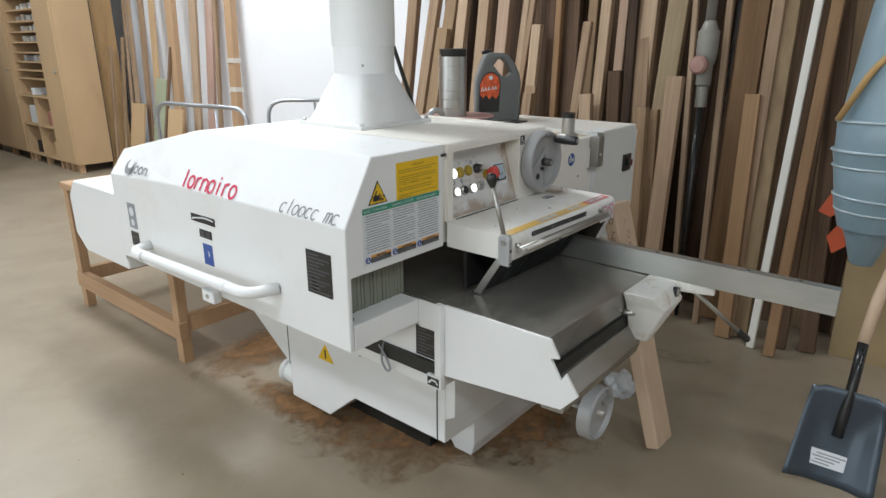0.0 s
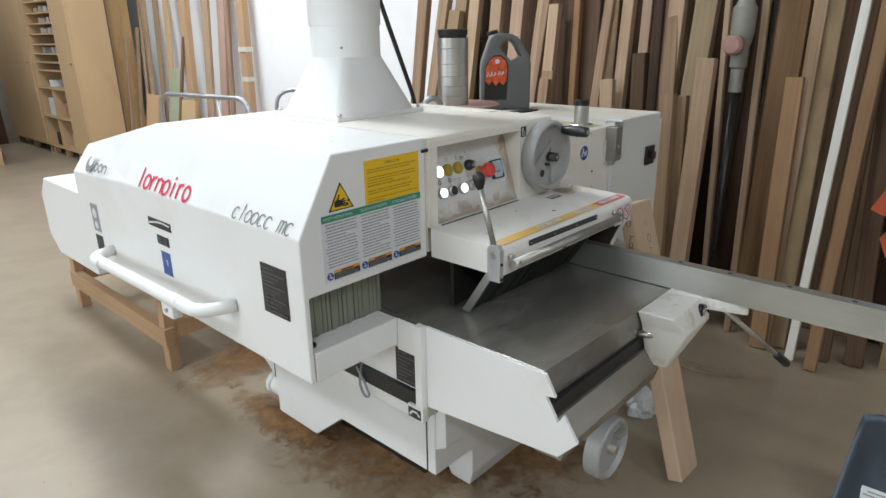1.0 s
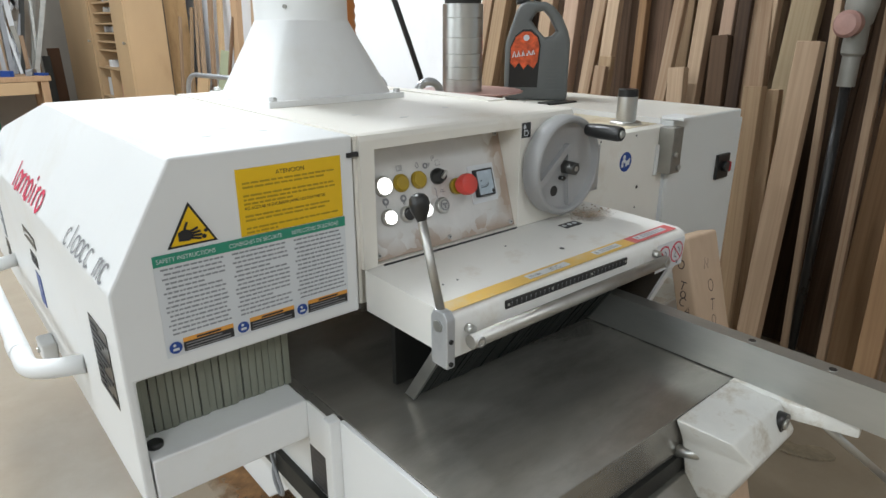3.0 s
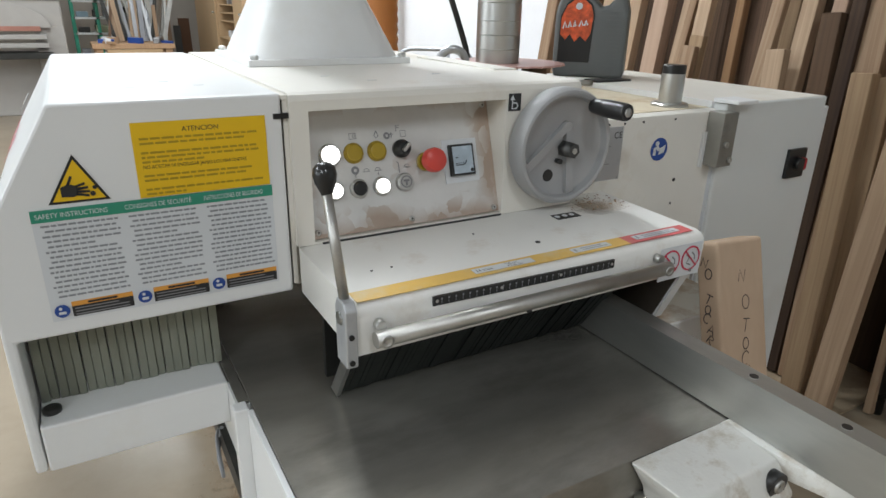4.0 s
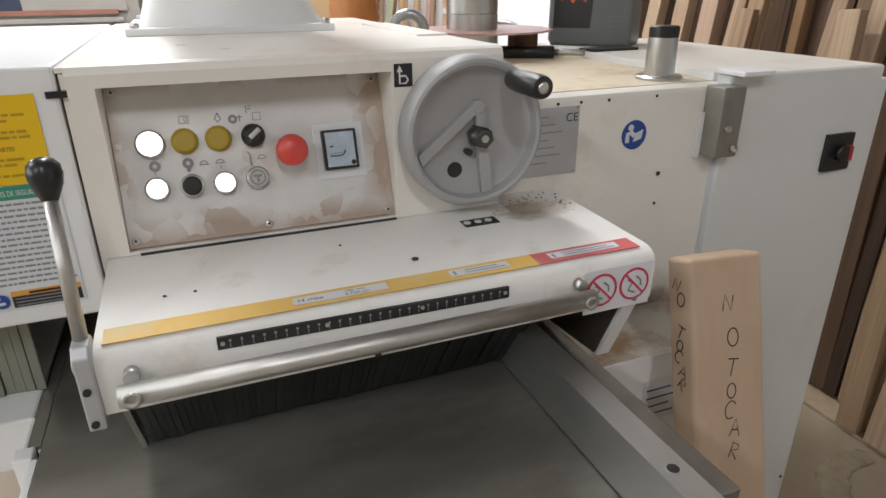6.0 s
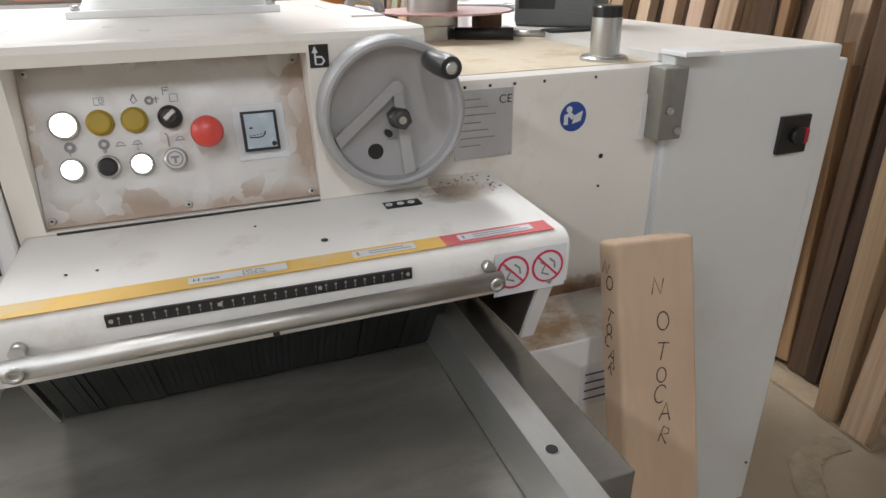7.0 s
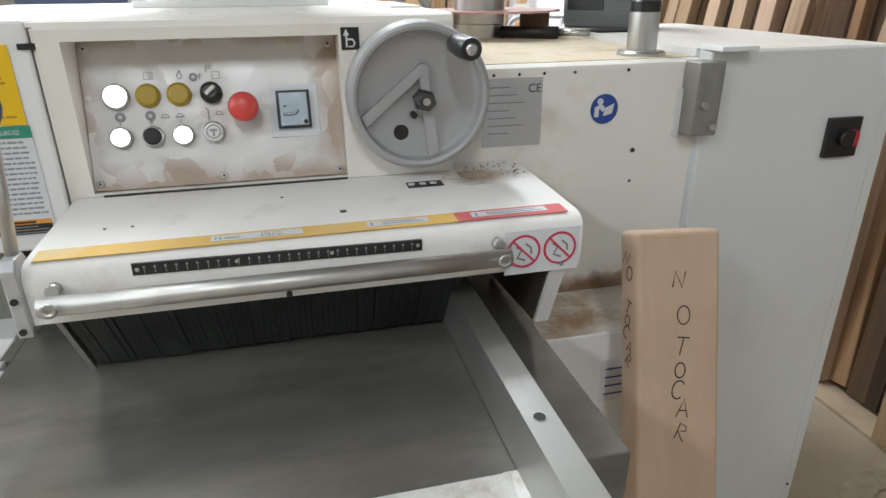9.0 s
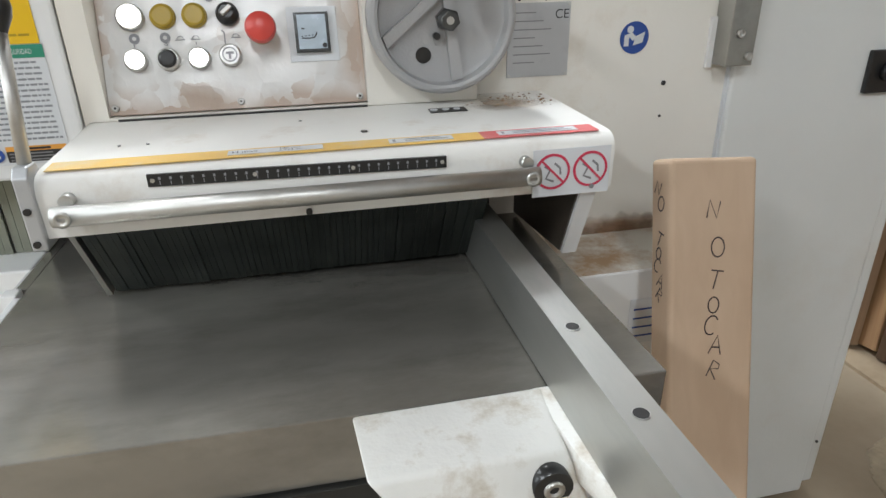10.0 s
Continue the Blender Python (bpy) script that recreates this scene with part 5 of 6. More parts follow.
# ---------- things on and round the saw ----------
def jerrycan(x, y, z, turn):
    e = thing("jerrycan", (x, y, z), "dark grey plastic oil jerrycan with an orange and black label", "jerrycan")
    m = Matrix.Translation((x, y, z)) @ Matrix.Rotation(radians(turn), 4, "Z")
    out = [(-0.092, 0.0), (0.094, 0.0), (0.098, 0.012), (0.098, 0.175), (0.090, 0.205), (0.070, 0.245), (0.045, 0.275), (0.020, 0.288), (-0.035, 0.290), (-0.055, 0.282), (-0.068, 0.262), (-0.080, 0.225), (-0.094, 0.185), (-0.098, 0.16), (-0.098, 0.012)]
    hole = [(-0.022, 0.236), (-0.006, 0.260), (0.014, 0.264), (0.032, 0.248), (0.056, 0.205), (0.042, 0.190), (0.022, 0.186), (0.0, 0.208)]
    bm = B()
    loops = []
    for pts in (out, hole):
        vs = [bm.verts.new((px_, -0.062, pz_)) for px_, pz_ in pts]
        loops += [bm.edges.new((vs[k], vs[(k + 1) % len(vs)])) for k in range(len(vs))]
    flat = [f for f in bmesh.ops.triangle_fill(bm, edges=loops, use_beauty=True)["geom"] if isinstance(f, bmesh.types.BMFace)]
    grown = bmesh.ops.extrude_face_region(bm, geom=flat, use_keep_orig=True)["geom"]
    for v in grown:
        if isinstance(v, bmesh.types.BMVert):
            v.co.y = 0.062
    bmesh.ops.recalc_face_normals(bm, faces=bm.faces[:])
    rim = [e_ for e_ in bm.edges if len(e_.link_faces) == 2 and abs(e_.link_faces[0].normal.dot(e_.link_faces[1].normal)) < 0.3 and abs(e_.verts[0].co.y - e_.verts[1].co.y) < 0.01]
    bmesh.ops.bevel(bm, geom=rim, offset=0.012, segments=4, affect="EDGES", profile=0.5)
    bm.transform(m)
    part("can_body", bm, JERRY, e, "grey can body with a handle hole", True)
    bm = lathe(B(), (-0.048, 0, 0.286), (-0.25, 0, 1), [(0, 0.022), (0.012, 0.022), (0.015, 0.018)], 20)
    bm.transform(m)
    part("cap", bm, BLACK, e, "black screw cap")
    o, u = m @ Vector((0, -0.0625, 0)), m.to_3x3() @ Vector((1, 0, 0))
    arch = [(-0.084, 0.040), (0.004, 0.040), (0.010, 0.165), (0.002, 0.192), (-0.020, 0.210), (-0.045, 0.210), (-0.068, 0.192), (-0.082, 0.160)]
    bm = prism(B(), arch, "y", -0.0636, -0.0622)
    bm.transform(m)
    lab = part("can_label", bm, BLACK, e, "black arched label with an orange flame panel")
    bm = prism(B(), [(-0.080, 0.112), (-0.066, 0.098), (-0.054, 0.114), (-0.040, 0.094), (-0.026, 0.110), (-0.010, 0.096), (0.002, 0.116), (0.006, 0.162), (-0.002, 0.188), (-0.022, 0.204), (-0.044, 0.204), (-0.066, 0.188), (-0.080, 0.156)], "y", -0.0650, -0.0638)
    bm.transform(m)
    part("orange_panel", bm, mat("label_orange", (0.62, 0.10, 0.03), 0.4, var=0.45, scale=60, bump=0.0), lab)
    bm = B()
    for k, w in enumerate((0.010, 0.008, 0.006, 0.011, 0.008)):
        a0 = -0.074 + k * 0.0145
        stroke(bm, o, u, UPZ, [(a0, 0.128 + 0.002 * k), (a0 + w * 0.5, 0.146 + 0.001 * k), (a0 + w, 0.130 + 0.002 * k)], 0.0045, 0.0032)
    disc(bm, o, u, UPZ, -0.034, 0.186, 0.009, 0.0030)
    pieces("brand_mark", bm, PAPER, lab)
    bm = B()
    for k in range(14):
        box(bm, 0.024 + 0.0016 * k, 0.080, -0.0640, -0.0615, 0.030 + k * 0.011, 0.034 + k * 0.011)
    bm.transform(m)
    pieces("level_rib", bm, JERRY, e)


jerrycan(2.490, 1.692, 1.1182, -48)


def sleeve_stack(x, y, z):
    e = thing("arbor_sleeve", (x, y, z), "stack of bare steel arbor rings with a dark top", "spindle sleeve")
    heights = (0.030, 0.028, 0.034, 0.034, 0.034, 0.042, 0.052, 0.036)
    h = z
    for i, d in enumerate(heights):
        part("ring", lathe(B(), (x, y, h), (0, 0, 1), [(0, 0.0545), (0.0012, 0.0560), (d - 0.0012, 0.0560), (d, 0.0545)], 36), STEEL, e, "", True)
        h += d
    part("top_ring", lathe(B(), (x, y, h), (0, 0, 1), [(0, 0.050), (0.010, 0.050), (0.010, 0.054), (0.028, 0.054), (0.030, 0.040)], 32), IRON_DARK, e, "dark top collar", True)


sleeve_stack(2.158, 1.675, 1.105)
sb = thing("saw_blade", (2.19, 1.665, 1.16), "faded red circular saw blade round the steel sleeve", "saw blade")
bm = B()
n = 72
outer = []
for i in range(n):
    a = 2 * math.pi * i / n
    r = 0.152 if i % 3 == 0 else 0.146
    outer.append((2.185 + r * math.cos(a), 1.672 + r * math.sin(a)))
inner = [(2.158 + 0.0566 * math.cos(2 * math.pi * i / n), 1.675 + 0.0566 * math.sin(2 * math.pi * i / n)) for i in range(n)]
vs = [[bm.verts.new((x, y, zz)) for x, y in loop_] for loop_ in (outer, inner) for zz in (1.160, 1.164)]
for a, b in ((vs[0], vs[1]), (vs[1], vs[3]), (vs[3], vs[2]), (vs[2], vs[0])):
    for i in range(n):
        bm.faces.new((a[i], a[(i + 1) % n], b[(i + 1) % n], b[i]))
bmesh.ops.recalc_face_normals(bm, faces=bm.faces[:])
part("disc", bm, BLADE, sb)
for k, (bx, by) in enumerate(((2.30, 1.70), (2.07, 1.76), (2.20, 1.80))):
    w = tagged(part("wood_wedge", box(B(), bx - 0.03, bx + 0.03, by - 0.02, by + 0.02, 1.1052, 1.1598, 0.003), WALNUT), "small dark wooden block under the saw blade", "wood block", "blocks under the blade")
crank = thing("crank_handle", (2.28, 1.55, 1.106), "black tool handle lying on the machine top", "tool")
part("grip", rod(B(), (2.19, 1.62, 1.119), (2.30, 1.56, 1.119), 0.013), BLACK, crank)
part("shank", rod(B(), (2.30, 1.56, 1.119), (2.36, 1.53, 1.119), 0.007), STEEL, crank)
tagged(part("black_strap", box(B(), 2.376, 2.50, 1.53, 1.58, 1.1182, 1.1235, 0.002), BLACK), "flat black rubber strap on the cabinet top", "strap")

# sawdust on the shelf's back corner and on the floor
def scatter(name, spots, size, flat, label, category, material=None, seed=1):
    random.seed(seed)
    bm = B()
    for x, y, z in spots:
        s = size * random.uniform(0.4, 1.3)
        m = Matrix.Translation((x, y, z + s * flat * 0.4)) @ Euler((random.uniform(-0.3, 0.3), random.uniform(-0.3, 0.3), random.uniform(0, 6.3))).to_matrix().to_4x4() @ Matrix.Diagonal((s, s * random.uniform(0.5, 1), s * flat, 1))
        bmesh.ops.create_icosphere(bm, subdivisions=1, radius=0.5, matrix=m)
    return tagged(part(name, bm, material or SAWDUST), label, category, kind="stuff")


random.seed(11)
spots = [(1.985 + random.gauss(0, 0.05), 1.100 + random.gauss(0, 0.03), 0.9625) for _ in range(120)]
spots = [s for s in spots if 1.925 < s[0] < 2.050 and 1.05 < s[1] < 1.146]
tagged(part("shelf_dust", box(B(), 1.90, 2.054, 1.02, 1.145, 0.9626, 0.9634), SHELFDUST), "thin brown dust in the back corner of the shelf", "sawdust", kind="stuff")
scatter("shelf_sawdust", spots, 0.0042, 0.4, "brown sawdust in the back corner of the shelf", "sawdust", seed=2)


def mound(name, poly_c, rx, ry, h, turn, label, seed):
    """A low ragged heap on the floor."""
    random.seed(seed)
    bm = B()
    nr, na = 9, 46
    rows = []
    for i in range(nr + 1):
        t = i / nr
        row = []
        for k in range(na):
            a = 2 * math.pi * k / na
            rr = t * (1 + 0.35 * noise.noise((math.cos(a) * 1.7 + seed, math.sin(a) * 1.7, 0.3)) + 0.12 * noise.noise((math.cos(a) * 6, math.sin(a) * 6, seed)))
            x, y = rx * rr * math.cos(a), ry * rr * math.sin(a)
            z = h * (1 - t) ** 0.9 * (1 + 0.5 * noise.noise((x * 14, y * 14, seed))) + 0.0015 * (1 - t)
            c, s = math.cos(radians(turn)), math.sin(radians(turn))
            row.append(bm.verts.new((poly_c[0] + x * c - y * s, poly_c[1] + x * s + y * c, max(0.0006, z))))
        rows.append(row)
    for a, b in zip(rows, rows[1:]):
        for k in range(na):
            f = bm.faces.new((a[k], a[(k + 1) % na], b[(k + 1) % na], b[k]))
            f.smooth = True
    bmesh.ops.remove_doubles(bm, verts=rows[0], dist=0.001)
    return tagged(part(name, bm, DUSTFILM), label, "sawdust", kind="stuff")


mound("floor_sawdust_and_shade", (1.50, 1.98), 0.13, 0.44, 0.014, 3, "thin brown sawdust on the floor beside the saw", 3)
mound("floor_sawdust_and_shade", (1.80, 2.52), 0.46, 0.26, 0.030, 0, "brown sawdust heap on the floor behind the saw", 5)
# The next two films are sawdust and also paint the machine's shade.
mound("floor_sawdust_and_shade", (1.78, 1.62), 0.50, 0.52, 0.007, 0, "thin brown sawdust and painted shade under the saw", 8)
mound("floor_sawdust_and_shade", (2.05, 1.25), 0.40, 0.36, 0.006, 0, "thin brown sawdust and painted shade under the feed table", 9)
random.seed(12)
scatter("floor_crumbs", [(random.gauss(1.52, 0.07), random.gauss(1.85, 0.26), 0.0) for _ in range(900)], 0.004, 0.45, "loose brown sawdust crumbs on the floor", "sawdust", seed=6)
scatter("floor_chips", [(random.uniform(0.6, 1.2), random.uniform(0.9, 2.4), 0.0) for _ in range(14)], 0.012, 0.25, "pale wood chips on the concrete floor", "wood chips", PALE, 7)
pp = B()
bmesh.ops.create_icosphere(pp, subdivisions=4, radius=0.058, matrix=Matrix.Translation((2.445, 0.975, 0.050)))
for v in pp.verts:
    d = v.co - Vector((2.445, 0.975, 0.050))
    v.co += d * (0.42 * noise.noise(d * 26) + 0.22 * noise.noise(d * 60))
    v.co.z = max(0.001, v.co.z)
tagged(part("crumpled_paper", pp, PAPER), "crumpled white paper ball on the floor", "paper")


# the lettered timber post that leans on the saw
POST = Matrix.Translation((2.180, 0.727, 0.0)) @ Matrix.Rotation(radians(-17.6), 4, "X") @ Matrix.Rotation(radians(3.2), 4, "Y")
bm = box(B(), -0.065, 0.065, -0.060, -0.010, 0.018, 0.927, 0.007, 3)
bm.transform(POST)
LETTERS = {
    "N": [[(0, 0), (0.05, 1), (0.62, 0.05), (0.72, 1.0)]],
    "O": [[(0.36 + 0.34 * math.cos(a), 0.5 + 0.46 * math.sin(a)) for a in (1.2 + 2 * math.pi * k / 14 for k in range(15))]],
    "T": [[(0.0, 0.92), (0.72, 1.0)], [(0.38, 0.96), (0.34, 0.0)]],
    "C": [[(0.36 + 0.34 * math.cos(a), 0.5 + 0.46 * math.sin(a)) for a in (0.8 + 4.7 * k / 11 for k in range(12))]],
    "A": [[(0.0, 0.0), (0.36, 1.0), (0.72, 0.02)], [(0.14, 0.36), (0.60, 0.40)]],
    "R": [[(0.05, 0.0), (0.08, 1.0), (0.55, 0.92), (0.60, 0.66), (0.10, 0.48), (0.68, 0.0)]],
}


def written(o, u, v, a, top, drops, size, weight, parent, turn=0.0):
    """Marker lettering that runs down a face, letter below letter; drops: how far each one lies below the top."""
    for i, (ch, drop) in enumerate(zip("NOTOCAR", drops)):
        bm = B()
        b = top - drop
        t = radians(turn + (4 if i % 2 else -8) - 3 * i)
        s = size * (1.0 + 0.10 * ((i * 5) % 3 - 1))
        for line in LETTERS[ch]:
            pts = []
            for p, q in line:
                p, q = (p - 0.36) * s, (q - 0.5) * s
                pts.append((a + p * math.cos(t) - q * math.sin(t) + 0.0025 * ((i * 3) % 4 - 1.5), b + p * math.sin(t) + q * math.cos(t)))
            stroke(bm, o, u, v, pts, weight, 0.0006)
        part("marker_letter", bm, MARKER, parent, "black marker letter")


post = tagged(part("timber_post", bm, BEECH), "light beech timber post with black marker lettering, leaning on the saw", "timber post")
R3 = POST.to_3x3()
written(POST @ Vector((0, -0.060, 0)), R3 @ Vector((1, 0, 0)), R3 @ Vector((0, 0, 1)), 0.002, 0.940, (0.082, 0.133, 0.177, 0.212, 0.240, 0.268, 0.303), 0.0265, 0.0021, post)
written(POST @ Vector((-0.065, 0, 0)), R3 @ Vector((0, -1, 0)), R3 @ Vector((0, 0, 1)), 0.034, 0.940, (0.052, 0.073, 0.121, 0.141, 0.158, 0.179, 0.199), 0.0195, 0.0024, post, -12)


# bench of pine behind the saw
def bench():
    e = thing("workbench", (1.8, 3.2, 0), "rough pine timber trestle bench behind the saw", "bench")
    x0, x1, ya, yb = 1.375, 2.20, 2.67, 3.83
    def rail_along_y(name, x, z0, z1, label=""):
        me = part(name, box(B(), -0.022, 0.022, -(z1 - z0) / 2, (z1 - z0) / 2, 0, yb - ya - 0.008, 0.003), PINE, e, label)
        me.matrix_parent_inverse = Matrix.Identity(4)
        me.matrix_basis = BASE[e].inverted() @ Matrix.Translation((x, ya + 0.004, (z0 + z1) / 2)) @ Matrix.Rotation(radians(-90), 4, "X")
    for x in (x0 + 0.04, x1 - 0.04):
        for y in (ya + 0.04, yb - 0.04):
            part("leg", box(B(), x - 0.025, x + 0.025, y - 0.028, y + 0.028, 0.0, 0.70, 0.004), PINE, e)
        rail_along_y("long_rail", x - 0.010, 0.12, 0.21)
    for y in (ya + 0.04, yb - 0.04):
        part("cross_rail", box(B(), x0 + 0.066, x1 - 0.066, y - 0.024, y + 0.024, 0.15, 0.23, 0.004), PINE, e)
    part("bench_top", box(B(), x0 - 0.005, x1 + 0.02, ya - 0.02, yb - 0.03, 0.70, 0.735, 0.004), PINE, e, "pale brown board top")


bench()


# shovel leaning near the right
def shovel():
    e = thing("shovel", (2.36, 0.18, 0), "dark steel flat shovel with a wooden handle, standing on its blade", "shovel")
    m = Matrix.Translation((2.345, 0.185, 0.004)) @ Matrix.Rotation(radians(-76), 4, "Z") @ Matrix.Rotation(radians(-20), 4, "X") @ Matrix.Rotation(radians(6), 4, "Y")
    bm = B()
    nx, nz = 12, 12
    grid = []
    for j in range(nz + 1):
        t = j / nz
        row = []
        for i in range(nx + 1):
            s = i / nx * 2 - 1
            half = 0.135 - 0.022 * t
            x = s * half
            z = 0.335 * t
            edge = max(max(0, (abs(s) - 0.58 + 0.18 * (1 - t)) / 0.42) * 0.036, max(0, (t - 0.62) / 0.38) * 0.046)
            if abs(s) > 0.8 and t > 0.9:
                z -= 0.01
            row.append((x, -edge, z))
        grid.append(row)
    lo = [[bm.verts.new(p) for p in row] for row in grid]
    hi = [[bm.verts.new((p[0], p[1] + 0.004, p[2])) for p in row] for row in grid]
    for j in range(nz):
        for i in range(nx):
            bm.faces.new((lo[j][i], lo[j][i + 1], lo[j + 1][i + 1], lo[j + 1][i])).smooth = True
            bm.faces.new((hi[j][i], hi[j + 1][i], hi[j + 1][i + 1], hi[j][i + 1])).smooth = True
    for i in range(nx):
        bm.faces.new((lo[0][i], hi[0][i], hi[0][i + 1], lo[0][i + 1]))
        bm.faces.new((lo[nz][i], lo[nz][i + 1], hi[nz][i + 1], hi[nz][i]))
    for j in range(nz):
        bm.faces.new((lo[j][0], lo[j + 1][0], hi[j + 1][0], hi[j][0]))
        bm.faces.new((lo[j][nx], hi[j][nx], hi[j + 1][nx], lo[j + 1][nx]))
    bm.transform(m)
    part("blade", bm, SHOVEL, e, "dark blue-grey steel blade")
    bm = pipe(B(), [(0, -0.006, 0.17), (0, -0.014, 0.24), (0, -0.030, 0.33), (0, -0.026, 0.40), (0.0, -0.010, 0.52)], 0.017, 14)
    bm.transform(m)
    part("socket", bm, BLACK, e, "black handle socket")
    bm = pipe(B(), [(0, -0.012, 0.50), (0.012, 0.012, 0.66), (0.045, 0.03, 0.86), (0.075, 0.04, 1.02)], 0.019, 14)
    bm.transform(m)
    part("handle", bm, BEECH, e, "pale wooden handle")
    bm = rod(B(), (0.01, 0.04, 1.035), (0.14, 0.04, 1.035), 0.018)
    bm.transform(m)
    part("grip", bm, BEECH, e)
    o, u, v = m @ Vector((0, -0.002, 0)), m.to_3x3() @ Vector((1, 0, 0)), m.to_3x3() @ Vector((0, 0, 1))
    lab = part("price_label", sheet(B(), o, u, v, -0.062, 0.045, 0.055, 0.110, 0.001), PAPER, e, "torn white paper label")
    bm = B()
    for k in range(4):
        sheet(bm, o, u, v, -0.055 + 0.01 * (k % 2), 0.0 + 0.014 * k, 0.062 + k * 0.011, 0.067 + k * 0.011, 0.002)
    pieces("label_print", bm, LINE, lab)


shovel()


# blue-grey nest of plastic cones that hangs by a strap
def hanging_cones():
    cx, cy = 3.02, 0.268
    e = thing("plastic_funnel_stack", (cx, cy, 0.60), "nested blue-grey plastic funnels hanging by a webbing strap", "funnels")
    part("funnel_tip", lathe(B(), (cx, cy, 0.60), (0, 0, 1), [(0, 0.032), (0.003, 0.040), (0.012, 0.045), (0.10, 0.072), (0.18, 0.105)], 36), BLUEBIN, e, "", True)
    z = 0.75
    for h, r0, r1 in ((0.075, 0.108, 0.128), (0.055, 0.132, 0.142), (0.12, 0.140, 0.160), (0.06, 0.160, 0.172), (0.11, 0.166, 0.172), (0.62, 0.164, 0.110)):
        part("funnel", lathe(B(), (cx, cy, z), (0, 0, 1), [(0, r0), (h - 0.010, r1), (h + 0.003, r1 - 0.006)], 40), BLUEBIN, e, "", True)
        part("rim", lathe(B(), (cx, cy, z + h - 0.009), (0.02, 0.03 * (-1) ** int(h * 1000), 1), [(0, r1 - 0.004), (0.001, r1 + 0.005), (0.004, r1 + 0.0075), (0.008, r1 + 0.005), (0.009, r1 - 0.004)], 40), RIM, e, "pale rolled rim", True)
        z += h
    part("strap", pipe(B(), rounded([(cx - 0.12, cy + 0.155, 1.17), (cx - 0.15, cy + 0.07, 1.36), (cx - 0.11, cy - 0.02, 1.46), (cx - 0.12, cy - 0.17, 1.26)], 0.05), 0.012, 8), STRAP, e, "tan webbing strap")
    part("hanger", rod(B(), (cx, cy, z - 0.01), (cx, cy, ZC), 0.006), VALVEM, e)


hanging_cones()
tagged(part("chipboard_sheet", box(B(), 3.45, 3.47, -0.75, 0.36, 0.0, 0.95, 0.002), mat("old_chipboard", (0.32, 0.235, 0.125), 0.7, var=0.12, scale=6, bump=0.1, second=(0.22, 0.15, 0.08), amount=0.6, sscale=3)), "brown chipboard sheet standing by the timber", "board")
orng = thing("orange_tarp", (3.06, 0.40, 0.62), "folded orange tarpaulin hanging on the timber", "tarpaulin")
part("upper_fold", prism(B(), [(0.40, 0.92), (0.47, 0.76), (0.42, 0.74), (0.36, 0.80)], "x", 3.16, 3.175), TARP, orng)
part("lower_fold", prism(B(), [(0.36, 0.76), (0.42, 0.66), (0.39, 0.59), (0.31, 0.66)], "x", 3.14, 3.155), TARP, orng)
part("cord", rod(B(), (3.17, 0.40, 0.90), (3.42, 0.45, 1.30), 0.003), BLACK, orng)
bx = thing("tool_box", (2.72, -0.14, 0), "small red, yellow and blue carton on the floor", "box")
part("carton", box(B(), 2.60, 2.84, -0.26, -0.02, 0.0, 0.10, 0.003), BLUE, bx)
part("band", box(B(), 2.598, 2.842, -0.262, -0.018, 0.035, 0.06), YELLOW, bx)
part("lid", box(B(), 2.598, 2.842, -0.262, -0.018, 0.10, 0.14, 0.003), RED, bx)


# ---------- timber leaning on the east wall ----------
def plank(x, y, length, width, thick, lean, sway, turn, material, label, group, z=0.0):
    z = 0.011 if 1.16 < y < 3.2 and x < 3.85 else z
    bm = box(B(), -thick / 2, thick / 2, -width / 2, width / 2, 0, length, 0.0025, 1)
    ob = tagged(part("plank", bm, material), label, "plank", group)
    ob.matrix_basis = Matrix.Translation((x, y, z + 0.5 * thick * abs(math.sin(radians(lean))) + 0.5 * width * abs(math.sin(radians(sway))))) @ Matrix.Rotation(radians(sway), 4, "X") @ Matrix.Rotation(radians(lean), 4, "Y") @ Matrix.Rotation(radians(turn), 4, "Z")
    return ob


random.seed(21)
LB = {PALE: "pale sawn timber plank leaning on the wall", ROUGHW: "rough mid-brown plank leaning on the wall", WALNUT: "dark brown hardwood plank leaning on the wall", PLANK: "weathered timber plank leaning on the wall", WHITEWOOD: "white painted batten leaning on the timber stack",
      PINKW: "pinkish sawn timber plank leaning on the wall", TAWNY: "reddish-brown timber plank leaning on the wall", OLIVEW: "wide olive-tinged sawn board leaning on the wall", KNOTTY: "rough tan plank with dark knots leaning on the wall", UMBER: "very dark brown plank leaning on the wall"}
# back row: dark boards close to the wall, reaching out of view
# These boards are added so the gaps between front planks look shaded.
y = 0.16
while y < 2.98:
    w = random.choice((0.09, 0.12, 0.15, 0.19))
    m_ = random.choice((WALNUT, WALNUT, UMBER, UMBER, ROUGHW))
    plank(3.70 + random.uniform(-0.02, 0.02), y + w / 2, random.uniform(2.5, 3.0), w, random.uniform(0.025, 0.04), 3.2, random.uniform(-1.0, 1.0), random.uniform(-6, 6), m_, LB[m_], "timber stack")
    y += w * 0.96
